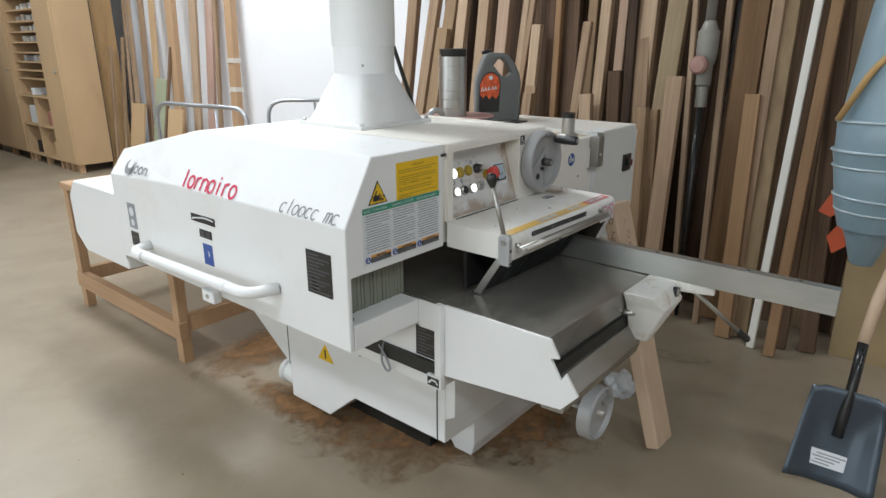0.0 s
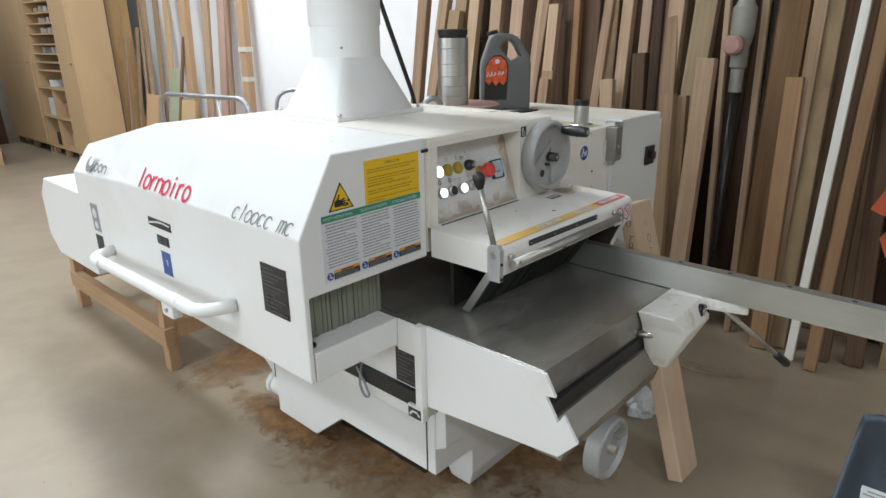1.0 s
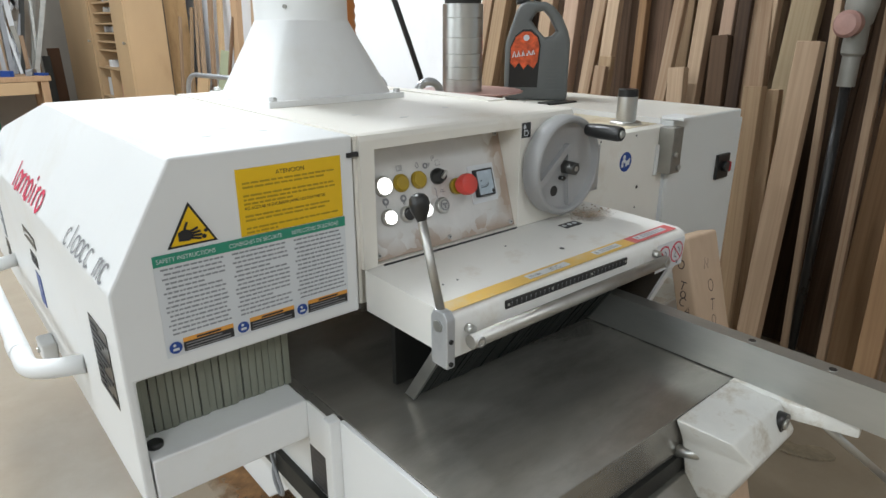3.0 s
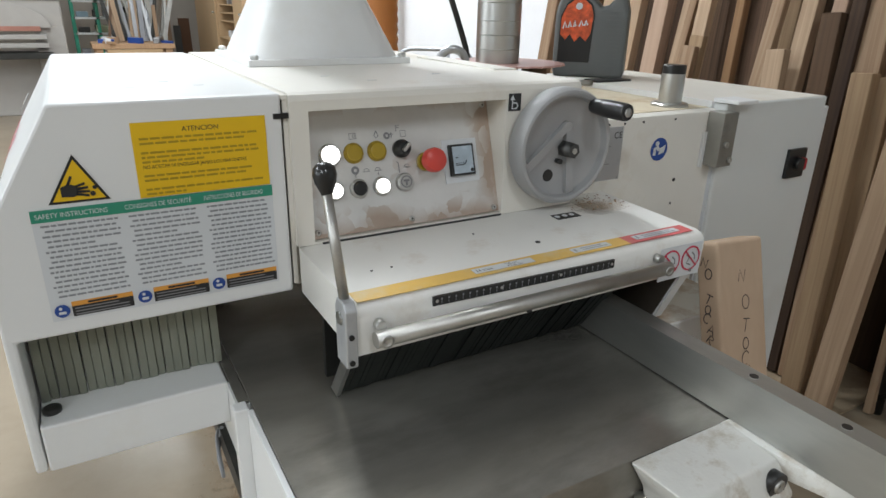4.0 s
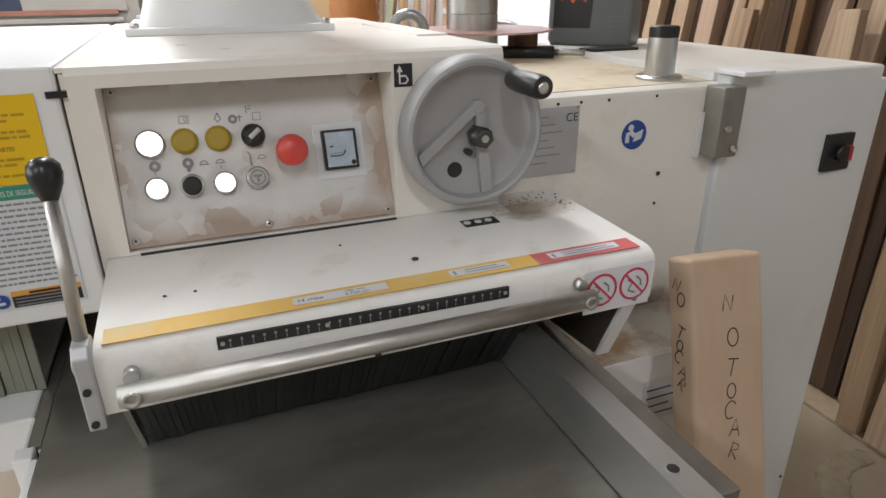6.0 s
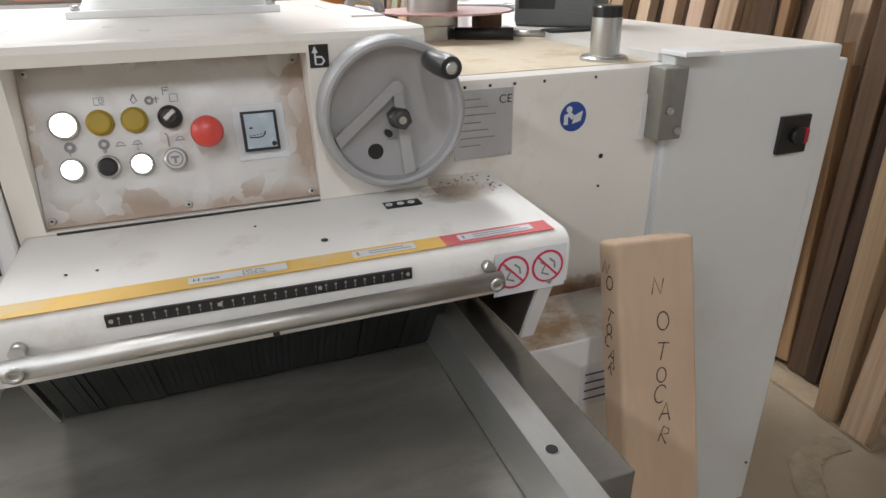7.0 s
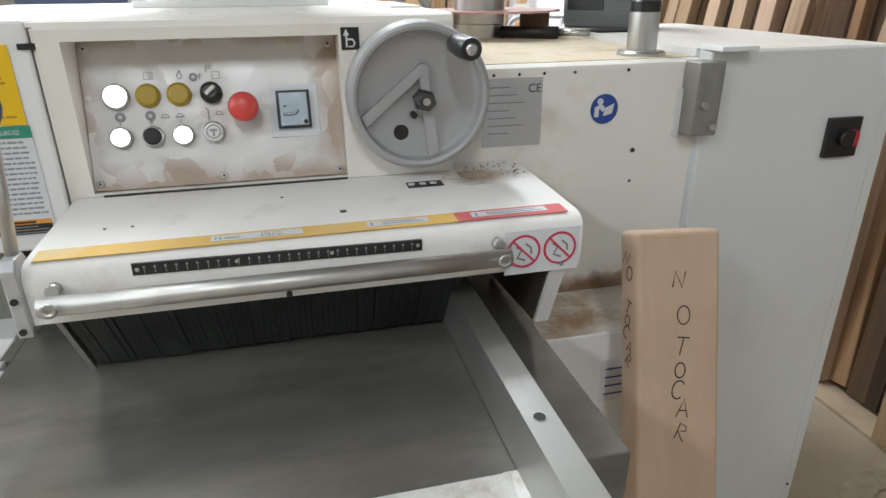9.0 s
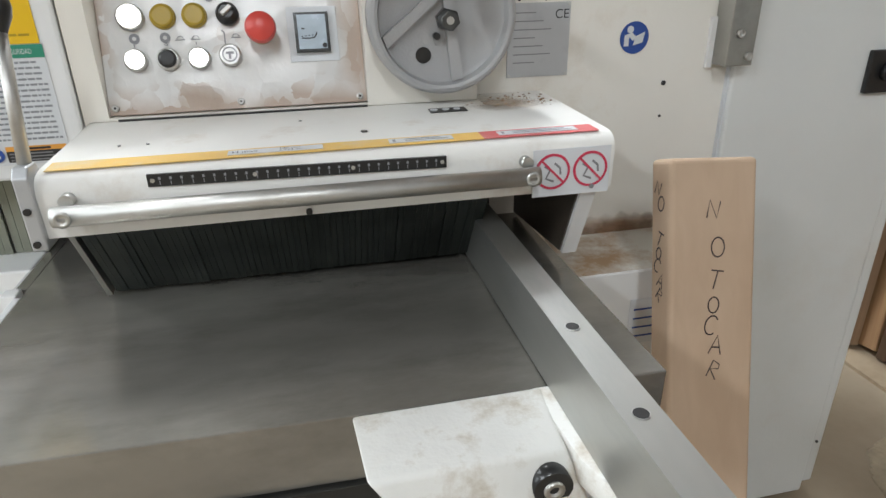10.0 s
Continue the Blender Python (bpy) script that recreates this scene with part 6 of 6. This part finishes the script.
# front rows, from the wall's white end towards the funnels
plank(3.50, 3.337, 2.75, 0.086, 0.05, 6, 2.6, 0, PALE, LB[PALE], "timber stack")
plank(3.47, 3.229, 2.75, 0.079, 0.05, 6, 6.5, 0, PALE, LB[PALE], "timber stack")
plank(3.45, 3.092, 1.55, 0.090, 0.05, 6, 6.2, 0, ROUGHW, LB[ROUGHW], "timber stack")
plank(3.52, 3.109, 2.75, 0.091, 0.05, 6, 6.3, 0, ROUGHW, LB[ROUGHW], "timber stack")
plank(3.50, 2.896, 2.75, 0.078, 0.05, 6, 3.2, 0, PALE, LB[PALE], "timber stack")
plank(3.46, 2.640, 2.75, 0.080, 0.05, 6, 1.4, 0, PALE, LB[PALE], "timber stack")
plank(3.46, 2.464, 2.75, 0.085, 0.06, 6, 0.9, 0, PINKW, LB[PINKW], "timber stack")
plank(3.44, 2.363, 2.75, 0.043, 0.03, 6, 3.2, 0, PALE, LB[PALE], "timber stack")
plank(3.40, 2.334, 2.75, 0.035, 0.03, 6, 4.6, 0, PALE, LB[PALE], "timber stack")
plank(3.38, 2.162, 1.55, 0.064, 0.04, 6, 0.7, 0, PALE, LB[PALE], "timber stack")
plank(3.34, 2.142, 1.20, 0.068, 0.03, 6, 1.1, 0, ROUGHW, LB[ROUGHW], "timber stack")
plank(3.30, 2.150, 1.16, 0.060, 0.03, 6, 1.8, 0, PALE, LB[PALE], "timber stack")
plank(3.50, 2.002, 2.75, 0.055, 0.04, 6, -4.1, 0, WALNUT, LB[WALNUT], "timber stack")
plank(3.44, 1.966, 2.75, 0.038, 0.04, 6, -2.5, 0, TAWNY, LB[TAWNY], "timber stack")
plank(3.50, 1.886, 2.75, 0.110, 0.04, 6, -3.5, 0, WALNUT, LB[WALNUT], "timber stack")
plank(3.38, 1.882, 1.56, 0.050, 0.035, 6, 2.6, 0, PALE, LB[PALE], "timber stack")
plank(3.32, 1.638, 1.17, 0.072, 0.04, 6, -5.2, 0, PALE, LB[PALE], "timber stack")
plank(3.50, 1.791, 2.75, 0.056, 0.04, 6, -1.9, 0, ROUGHW, LB[ROUGHW], "timber stack")
plank(3.42, 1.711, 2.75, 0.059, 0.05, 6, -0.4, 0, PALE, LB[PALE], "timber stack")
plank(3.42, 1.579, 2.75, 0.050, 0.05, 6, -1.4, 0, PINKW, LB[PINKW], "timber stack")
plank(3.44, 1.546, 1.43, 0.032, 0.04, 6, -1.1, 0, WALNUT, LB[WALNUT], "timber stack")
plank(3.44, 1.448, 2.75, 0.075, 0.05, 6, -1.0, 0, PALE, LB[PALE], "timber stack")
plank(3.42, 1.356, 2.75, 0.104, 0.05, 6, 1.2, 0, OLIVEW, LB[OLIVEW], "timber stack")
plank(3.42, 1.121, 2.75, 0.026, 0.03, 6, -4.1, 0, PALE, LB[PALE], "timber stack")
plank(3.40, 0.981, 2.75, 0.029, 0.03, 6, -2.9, 0, PALE, LB[PALE], "timber stack")
plank(3.52, 0.941, 2.75, 0.126, 0.04, 6, -1.1, 0, TAWNY, LB[TAWNY], "timber stack")
plank(3.36, 0.801, 2.75, 0.054, 0.05, 7, -1.3, 0, PALE, LB[PALE], "timber stack")
plank(3.38, 0.745, 2.75, 0.067, 0.05, 7, -1.4, 0, KNOTTY, "wide rough-edged plank with knots leaning on the stack", "timber stack")
plank(3.31, 0.815, 1.22, 0.071, 0.03, 8, -2.9, 0, TAWNY, LB[TAWNY], "timber stack")
plank(3.28, 0.671, 2.75, 0.036, 0.025, 9, -0.0, 0, WHITEWOOD, "white painted batten leaning on the timber stack", "timber stack")
plank(3.24, 0.577, 2.75, 0.048, 0.04, 9, -0.4, 0, TAWNY, LB[TAWNY], "timber stack")
plank(3.36, 0.560, 2.75, 0.059, 0.04, 8, -1.8, 0, WALNUT, LB[WALNUT], "timber stack")
plank(3.40, 0.442, 2.75, 0.071, 0.04, 8, -4.7, 0, WALNUT, LB[WALNUT], "timber stack")
plank(3.26, 1.214, 1.28, 0.078, 0.05, 5, -0.2, 0, PALE, "pale square timber standing before the stack", "timber stack")
plank(3.26, 1.309, 1.12, 0.066, 0.05, 4, -3.1, 0, ROUGHW, "stout weathered timber standing before the stack", "timber stack")
plank(3.30, 1.256, 1.11, 0.061, 0.04, 4, -3.4, 0, ROUGHW, LB[ROUGHW], "timber stack")
for yy, ln, w, le, sw_, m_ in ((1.59, 1.02, 0.10, 9.0, -9.0, TAWNY), (1.50, 1.30, 0.07, 7.0, -5.0, UMBER), (1.36, 1.75, 0.11, 9.0, -6.0, PALE), (1.45, 2.4, 0.05, 8.0, -4.0, UMBER)):
    plank(3.36, yy, ln, w, 0.045, le, sw_, 0, m_, LB[m_], "timber stack")

tagged(part("floor_sheet", box(B(), 3.245, 3.85, 1.16, 3.2, 0.0005, 0.011), mat("dusty_sheet", (0.37, 0.29, 0.195), 0.7, var=0.14, scale=5, second=(0.24, 0.17, 0.105), amount=0.7, sscale=4, edge=0.48)), "thin brown sheet lying under the timber stack", "sheet")
bm = B()
ridge = [(3.14 + 0.20 * math.cos(a), 0.98 + 0.24 * math.sin(a)) for a in (1.35 + 2.6 * k / 26 for k in range(27))]
for k, (x, y) in enumerate(ridge):
    for j in range(3):
        w = 0.030 * (1 + 0.5 * noise.noise((k * 0.7, j * 3.0, 1)))
        bmesh.ops.create_icosphere(bm, subdivisions=1, radius=1, matrix=Matrix.Translation((x + 0.012 * (j - 1), y + 0.01 * noise.noise((k, j, 5)), 0.002)) @ Matrix.Diagonal((w, w * 1.2, 0.003, 1)))
tagged(part("dirt_ridge", bm, mat("floor_dirt", (0.27, 0.22, 0.15), 0.9, var=0.25, scale=20, bump=0.5)), "curved ridge of dark floor dirt and rubble", "dirt", kind="stuff")
bm = sheet(B(), (0, 1.005, 0), FRONT, UPZ, 2.165, 2.235, 0.585, 0.665, 0.0006)
lp = part("ledge_label", bm, PAPER, saw, "white label with blue writing")
bm = B()
for k in range(4):
    sheet(bm, (0, 1.005, 0), FRONT, UPZ, 2.172, 2.230 - 0.01 * (k % 2), 0.597 + k * 0.016, 0.600 + k * 0.016, 0.0016, 0.0003)
pieces("label_line", bm, BLUE, lp)

# pipe with a valve before the timber
vp = thing("valve_pipe", (3.45, 1.11, 0), "grey pipe with a faded red round valve", "pipe")
part("riser", rod(B(), (3.45, 1.11, 0.0), (3.45, 1.11, 1.16), 0.017), BLACK, vp)
part("tee", lathe(B(), (3.45, 1.11, 1.14), (0, 0, 1), [(0, 0.028), (0.10, 0.028), (0.11, 0.036), (0.20, 0.036), (0.21, 0.042), (0.26, 0.050), (0.36, 0.050), (0.37, 0.04), (0.41, 0.026)], 24), VALVEM, vp, "", True)
part("upper_pipe", rod(B(), (3.45, 1.11, 1.54), (3.45, 1.11, ZC), 0.024), VALVEM, vp)
part("valve_cap", lathe(B(), (3.42, 1.11, 1.345), (-0.95, 0.1, 0.0), [(0, 0.030), (0.03, 0.042), (0.06, 0.044), (0.072, 0.034), (0.076, 0.0)], 28), mat("faded_cap", (0.36, 0.205, 0.175), 0.5, var=0.15, scale=20), vp, "faded red valve cap", True)

# timber and trolleys farther along the wall
for xx, yy, ln, w, th, le, swy, m_, lb in (
        (3.80, 5.86, 2.6, 0.11, 0.07, 1.5, 0.0, PINE, "brown square timber bound with packing tape"),
        (3.72, 6.10, 2.5, 0.05, 0.03, 2.5, 2.0, PALE, "thin pale batten leaning on the wall"),
        (3.74, 6.32, 2.4, 0.13, 0.03, 3.0, 3.5, ROSY, "reddish board leaning on the white wall"),
        (3.70, 6.52, 2.4, 0.13, 0.03, 3.0, 2.0, PALE, "pale wide board leaning on the white wall"),
        (3.70, 6.85, 2.5, 0.14, 0.06, 2.0, 0.0, PINE, "brown timber leaning on the white wall"),
        (3.66, 7.28, 2.6, 0.10, 0.03, 4.5, -2.0, MDF, "brown strip leaning by the cabinet"),
        (3.62, 7.42, 2.5, 0.09, 0.03, 5.0, -4.0, PALE, "pale strip leaning by the cabinet"),
        (3.60, 7.62, 2.6, 0.08, 0.03, 5.0, -6.0, PALE, "pale strip leaning by the cabinet"),
        (3.55, 7.20, 1.1, 0.22, 0.03, 9.0, 3.0, GREENB, "green panel off-cut leaning on the timber"),
        (3.52, 7.02, 1.45, 0.03, 0.03, 8.0, 6.0, WALNUT, "thin dark stick leaning on the timber"),
        (3.45, 6.66, 0.80, 0.30, 0.03, 10.0, 0.0, MDF, "low brown off-cut board"),
        (3.45, 7.52, 0.82, 0.30, 0.03, 10.0, 0.0, MDF, "low brown off-cut board"),
        (3.58, 7.76, 2.5, 0.05, 0.02, 5.5, -5.0, PALE, "pale strip leaning by the cabinet"),
        (3.50, 7.86, 1.55, 0.04, 0.03, 7.0, -2.0, ROUGHW, "brown strip leaning by the cabinet"),
        (3.44, 7.96, 1.45, 0.04, 0.03, 6.0, -3.0, PALE, "pale strip leaning by the cabinet")):
    plank(xx, yy, ln, w, th, le, swy, 0, m_, lb, "wall timber")
for z in (1.00, 1.28):
    tagged(part("packing_tape", box(B(), 3.785, 3.880, 5.80, 5.92, z, z + 0.045), TAPEM), "band of packing tape round a timber", "tape", "tape bands")


def trolley(x, y, turn, w, h):
    e = thing("tube_trolley", (x, y, 0), "grey bent-tube trolley frame", "trolley", "tube trolleys")
    m = Matrix.Translation((x, y, 0)) @ Matrix.Rotation(radians(turn), 4, "Z")
    for dy, hh in ((0.0, h), (0.45, 0.26)):
        bm = pipe(B(), rounded([(-w / 2, dy, 0.0), (-w / 2, dy, hh), (w / 2, dy, hh), (w / 2, dy, 0.0)], 0.14, 8), 0.016, 12)
        bm.transform(m)
        part("bent_tube", bm, GALV, e)
    for sx in (-1, 1):
        bm = rod(B(), (sx * w / 2, 0, 0.12), (sx * w / 2, 0.45, 0.12), 0.014)
        bm.transform(m)
        part("side_tube", bm, GALV, e)
    bm = rod(B(), (w * 0.18, 0, 0.0), (w * 0.18, 0, h), 0.010)
    bm.transform(m)
    part("upright", bm, GALV, e)


trolley(2.55, 4.35, -82, 1.00, 1.03)
trolley(3.40, 4.25, -42, 0.55, 1.02)
cb = B()
pipe(cb, rounded([(1.98, 2.06, ZC), (2.02, 2.04, 2.0), (2.10, 2.02, 1.60), (2.225, 1.985, 1.25), (2.255, 1.97, 1.15), (2.27, 1.95, 0.5), (2.27, 2.3, 0.012)], 0.15), 0.009, 8)
tagged(part("power_cable", cb, BLACK), "black power cable hanging from the ceiling", "cable")
oh = thing("orange_hose", (2.005, 2.10, 0.766), "orange ribbed extraction hose", "hose")
part("hose_body", lathe(B(), (2.005, 2.10, 0.766), (0, 0, 1), [(k * 0.014, 0.064 + 0.004 * (k % 2)) for k in range(230)], 24), ORHOSE, oh, "", True)


# ---------- far end: cabinets, shelving, sander ----------
def cabinet(y0, y1, doors, open_shelves):
    e = thing("tall_cabinet", (3.4, (y0 + y1) / 2, 0), "tall brown board cabinet with open shelves" if open_shelves else "tall brown board cabinet with closed doors", "cabinet", "tall cabinets")
    xf, xb, top = 3.02, 3.42, 2.45
    for yy in (y0, y1 - 0.02):
        part("side_panel", box(B(), xf, xb, yy, yy + 0.02, 0.10, top), MDF, e)
    # Dark brown back puts the shade between the shelves into its colour.
    part("back_panel", box(B(), xb, xb + 0.015, y0, y1, 0.10, top), DARKIN, e)
    part("top_panel", box(B(), xf, xb, y0 + 0.02, y1 - 0.02, top - 0.02, top), MDF, e)
    part("bottom_panel", box(B(), xf, xb, y0 + 0.02, y1 - 0.02, 0.10, 0.12), MDF, e)
    for yy in (y0 + 0.05, (y0 + y1) / 2, y1 - 0.08):
        part("foot", box(B(), xf + 0.02, xf + 0.08, yy - 0.025, yy + 0.025, 0, 0.10), PINE, e)
    if open_shelves:
        for z in (0.48, 0.84, 1.05, 1.15, 1.25, 1.36, 1.48, 1.60, 1.72, 1.85, 2.0, 2.2):
            part("shelf", box(B(), xf + (0.0 if z < 0.9 else 0.03), xb, y0 + 0.02, y1 - 0.02, z, z + 0.018), MDF, e)
        part("divider", box(B(), xf, xb, (y0 + y1) / 2 - 0.01, (y0 + y1) / 2 + 0.01, 0.12, 0.84), MDF, e)
    if doors:
        d = part("door", box(B(), xf - 0.022, xf - 0.002, y0 + 0.003, y1 - 0.003, 0.12, top), MDF, e, "plain brown cabinet door")
        part("knob", lathe(B(), (xf - 0.022, y0 + 0.10, 1.16), (-1, 0, 0), [(0, 0.012), (0.012, 0.010), (0.018, 0.018), (0.028, 0.014)], 16), STEEL, d)


cabinet(8.05, 8.55, True, False)
cabinet(8.56, 9.60, False, True)
cabinet(9.61, 11.1, True, False)
sb = tagged(part("stained_board", box(B(), 3.44, 3.70, 8.10, 8.125, 0.0, 2.35, 0.002), mat("stained_board", (0.40, 0.25, 0.115), 0.6, var=0.1, scale=3, second=(0.22, 0.12, 0.05), amount=0.8, sscale=3.5, edge=0.5, stretch=(1.6, 1.6, 0.3))), "stained brown board standing beside the cabinet", "board")
for bx, by, bw, bh, le, m_ in ((2.50, 10.95, 0.20, 1.30, 5, PALE), (2.68, 10.9, 0.10, 0.95, 6, IRON_DARK), (2.80, 11.0, 0.16, 1.05, 5, PLANK)):
    ob = tagged(part("leaning_plank", box(B(), -bw / 2, bw / 2, -0.012, 0.012, 0.0, bh, 0.002), m_), "plank standing beside the tall cabinet", "plank", "end wall planks")
    ob.matrix_basis = Matrix.Translation((bx, by, 0.0)) @ Matrix.Rotation(radians(-le), 4, "X")
random.seed(31)
for z in (1.268, 1.498, 1.618, 1.738, 1.868, 2.018):
    yy = 8.62
    while yy < 9.46:
        w = random.uniform(0.07, 0.13)
        tagged(part("small_carton", box(B(), 3.14, 3.40, yy, yy + w, z, z + random.uniform(0.05, 0.085), 0.002), random.choice((PAPER, LINE, GREYP, TAPEM))), "small grey and white carton on the cabinet shelf", "carton", "cabinet cartons")
        yy += w + random.uniform(0.005, 0.08)
for yy, z, s, m_, lb in ((8.72, 0.858, 0.16, PINE, "brown wooden block on the open shelf"), (9.25, 0.858, 0.12, PAPER, "white paper box on the open shelf"), (8.78, 0.498, 0.26, RUSTRED, "red plastic crate on the open shelf"), (9.34, 0.498, 0.32, PAPER, "white carton on the open shelf"), (8.74, 0.12, 0.26, MDF, "brown carton bin on the lowest shelf"), (9.34, 0.12, 0.22, IRON_DARK, "dark tool tray on the lowest shelf")):
    tagged(part("shelf_box", box(B(), 3.08, 3.36, yy - s / 2, yy + s / 2, z, z + s * 0.7, 0.006), m_), lb, "box", "open shelf boxes")


def sander():
    e = thing("wide_belt_sander", (0.3, 9.4, 0), "white and navy wide-belt sanding machine with a red stripe", "machine")
    part("frame", box(B(), -1.2, 1.08, 9.15, 10.2, 0.0, 0.66, 0.01), SANDERP, e)
    part("upper_body", box(B(), -0.1, 1.20, 9.0, 10.2, 0.98, 1.95, 0.02), SANDERP, e)
    part("column", box(B(), 0.90, 1.20, 9.0, 10.2, 0.40, 1.0, 0.01), SANDERP, e)
    part("navy_cabinet", box(B(), -1.2, 0.02, 8.94, 10.2, 0.98, 2.05, 0.02), NAVY, e, "navy blue control cabinet")
    part("screen", box(B(), -0.55, -0.05, 8.925, 8.945, 1.35, 1.62), LINE, e)
    band = part("dark_band", box(B(), 0.02, 1.195, 8.985, 9.005, 1.27, 1.38), NAVY, e)
    part("band_label", box(B(), 0.33, 1.13, 8.978, 8.986, 1.295, 1.355), LINE, band)
    part("brand_block", box(B(), -0.13, 0.10, 8.925, 8.944, 1.29, 1.33), RUSTRED, e)
    bm = B()
    vs0 = [(0.45 + 0.62 * math.cos(a), 0.98 + 0.28 * math.sin(a)) for a in (math.pi * k / 20 for k in range(21))]
    prism(bm, vs0, "y", 8.95, 9.02)
    part("arched_guard", bm, SANDERP, e, "white arched guard")
    part("red_stripe", box(B(), -0.2, 0.97, 8.93, 9.02, 0.945, 0.995), RUSTRED, e, "red stripe")
    for z in (0.86, 0.77):
        part("feed_bar", box(B(), -0.4, 1.02, 8.86, 8.98, z, z + 0.05, 0.006), SANDERP, e)
    part("feed_table", box(B(), -0.4, 1.05, 8.75, 9.15, 0.66, 0.72, 0.005), IRON_DARK, e)


sander()


def shelving():
    e = thing("metal_shelving", (1.7, 10.3, 0), "green-posted metal shelving full of small parts", "shelving")
    for x in (1.32, 1.60, 1.85):
        for y in (10.0, 10.5):
            part("post", box(B(), x - 0.02, x + 0.02, y - 0.02, y + 0.02, 0, 2.3), GREEN, e)
    for z in (0.5, 0.86, 1.05, 1.25, 1.45, 1.68, 1.95):
        part("shelf", box(B(), 1.32, 1.85, 9.98, 10.52, z, z + 0.025), GREYP, e)
    return e


shelving()
random.seed(41)
for z in (0.525, 0.885, 1.075, 1.275, 1.475, 1.705):
    x = 1.36
    while x < 1.70:
        w = random.uniform(0.06, 0.17)
        m_ = random.choice((PAPER, LINE, GALV, GREYP, BLUEBIN, GREENB, IRON_DARK))
        tagged(part("parts_bin", box(B(), x, x + w, 10.02, 10.3, z, z + random.uniform(0.06, 0.15), 0.004), m_), "small parts bin on the metal shelving", "bin", "parts bins")
        x += w + random.uniform(0.01, 0.07)
wb = thing("far_workbench", (2.1, 9.3, 0), "brown wooden workbench covered with off-cuts", "bench")
part("bench_top", box(B(), 1.45, 2.36, 9.0, 9.6, 0.74, 0.80, 0.005), PINE, wb)
for x in (1.52, 2.29):
    for y in (9.06, 9.54):
        part("leg", box(B(), x - 0.04, x + 0.04, y - 0.04, y + 0.04, 0, 0.74), PINE, wb)
part("drawer_front", box(B(), 1.60, 2.21, 9.0, 9.03, 0.60, 0.735), MDF, wb)
for k in range(34):
    x = 1.66 + 0.020 * k
    m_ = random.choice((ZINC, GALV, LINE, PALE, PAPER, WALNUT, IRON_DARK, VALVEM))
    ob = tagged(part("leaning_profile", box(B(), -0.012 - 0.012 * (k % 3), 0.018, -0.015, 0.015, 0, random.uniform(0.35, 1.2)), m_), "metal or wooden profile standing on the far bench", "profile", "standing profiles")
    ob.matrix_basis = Matrix.Translation((x, 9.44 + 0.03 * (k % 4), 0.805)) @ Euler((radians(-6), radians(random.uniform(-14, 16)), 0)).to_matrix().to_4x4()
for k in range(26):
    x, z = random.uniform(1.92, 2.32), random.uniform(0.95, 1.75)
    s_ = random.uniform(0.03, 0.08)
    rk = tagged(part("hung_tool", prism(B(), [(x - s_, z), (x + s_ * 0.3, z + s_ * 0.4), (x + s_, z - s_ * 0.6), (x + s_ * 0.2, z - s_ * 2.0), (x - s_ * 0.4, z - s_ * 1.2)], "y", 9.86, 9.903, 0.002), random.choice((IRON_DARK, VALVEM, GALV, PAPER))), "tool hanging on the board behind the far bench", "tool", "hung tools")
tagged(part("tool_board", box(B(), 1.88, 2.40, 9.90, 9.93, 0.0, 2.1), BEIGE), "beige tool board behind the far bench", "board")
for k in range(14):
    x, y = random.uniform(1.56, 2.28), random.uniform(9.06, 9.30)
    ob = tagged(part("offcut", box(B(), -random.uniform(0.05, 0.16), 0.05, -0.03, 0.03, 0, random.uniform(0.02, 0.07), 0.002), random.choice((PALE, PAPER, PINE, GALV, BLUE))), "small off-cut lying on the far bench", "off-cut", "bench off-cuts")
    ob.matrix_basis = pose(x, y, 0.8, 0, 0, random.uniform(0, 180))
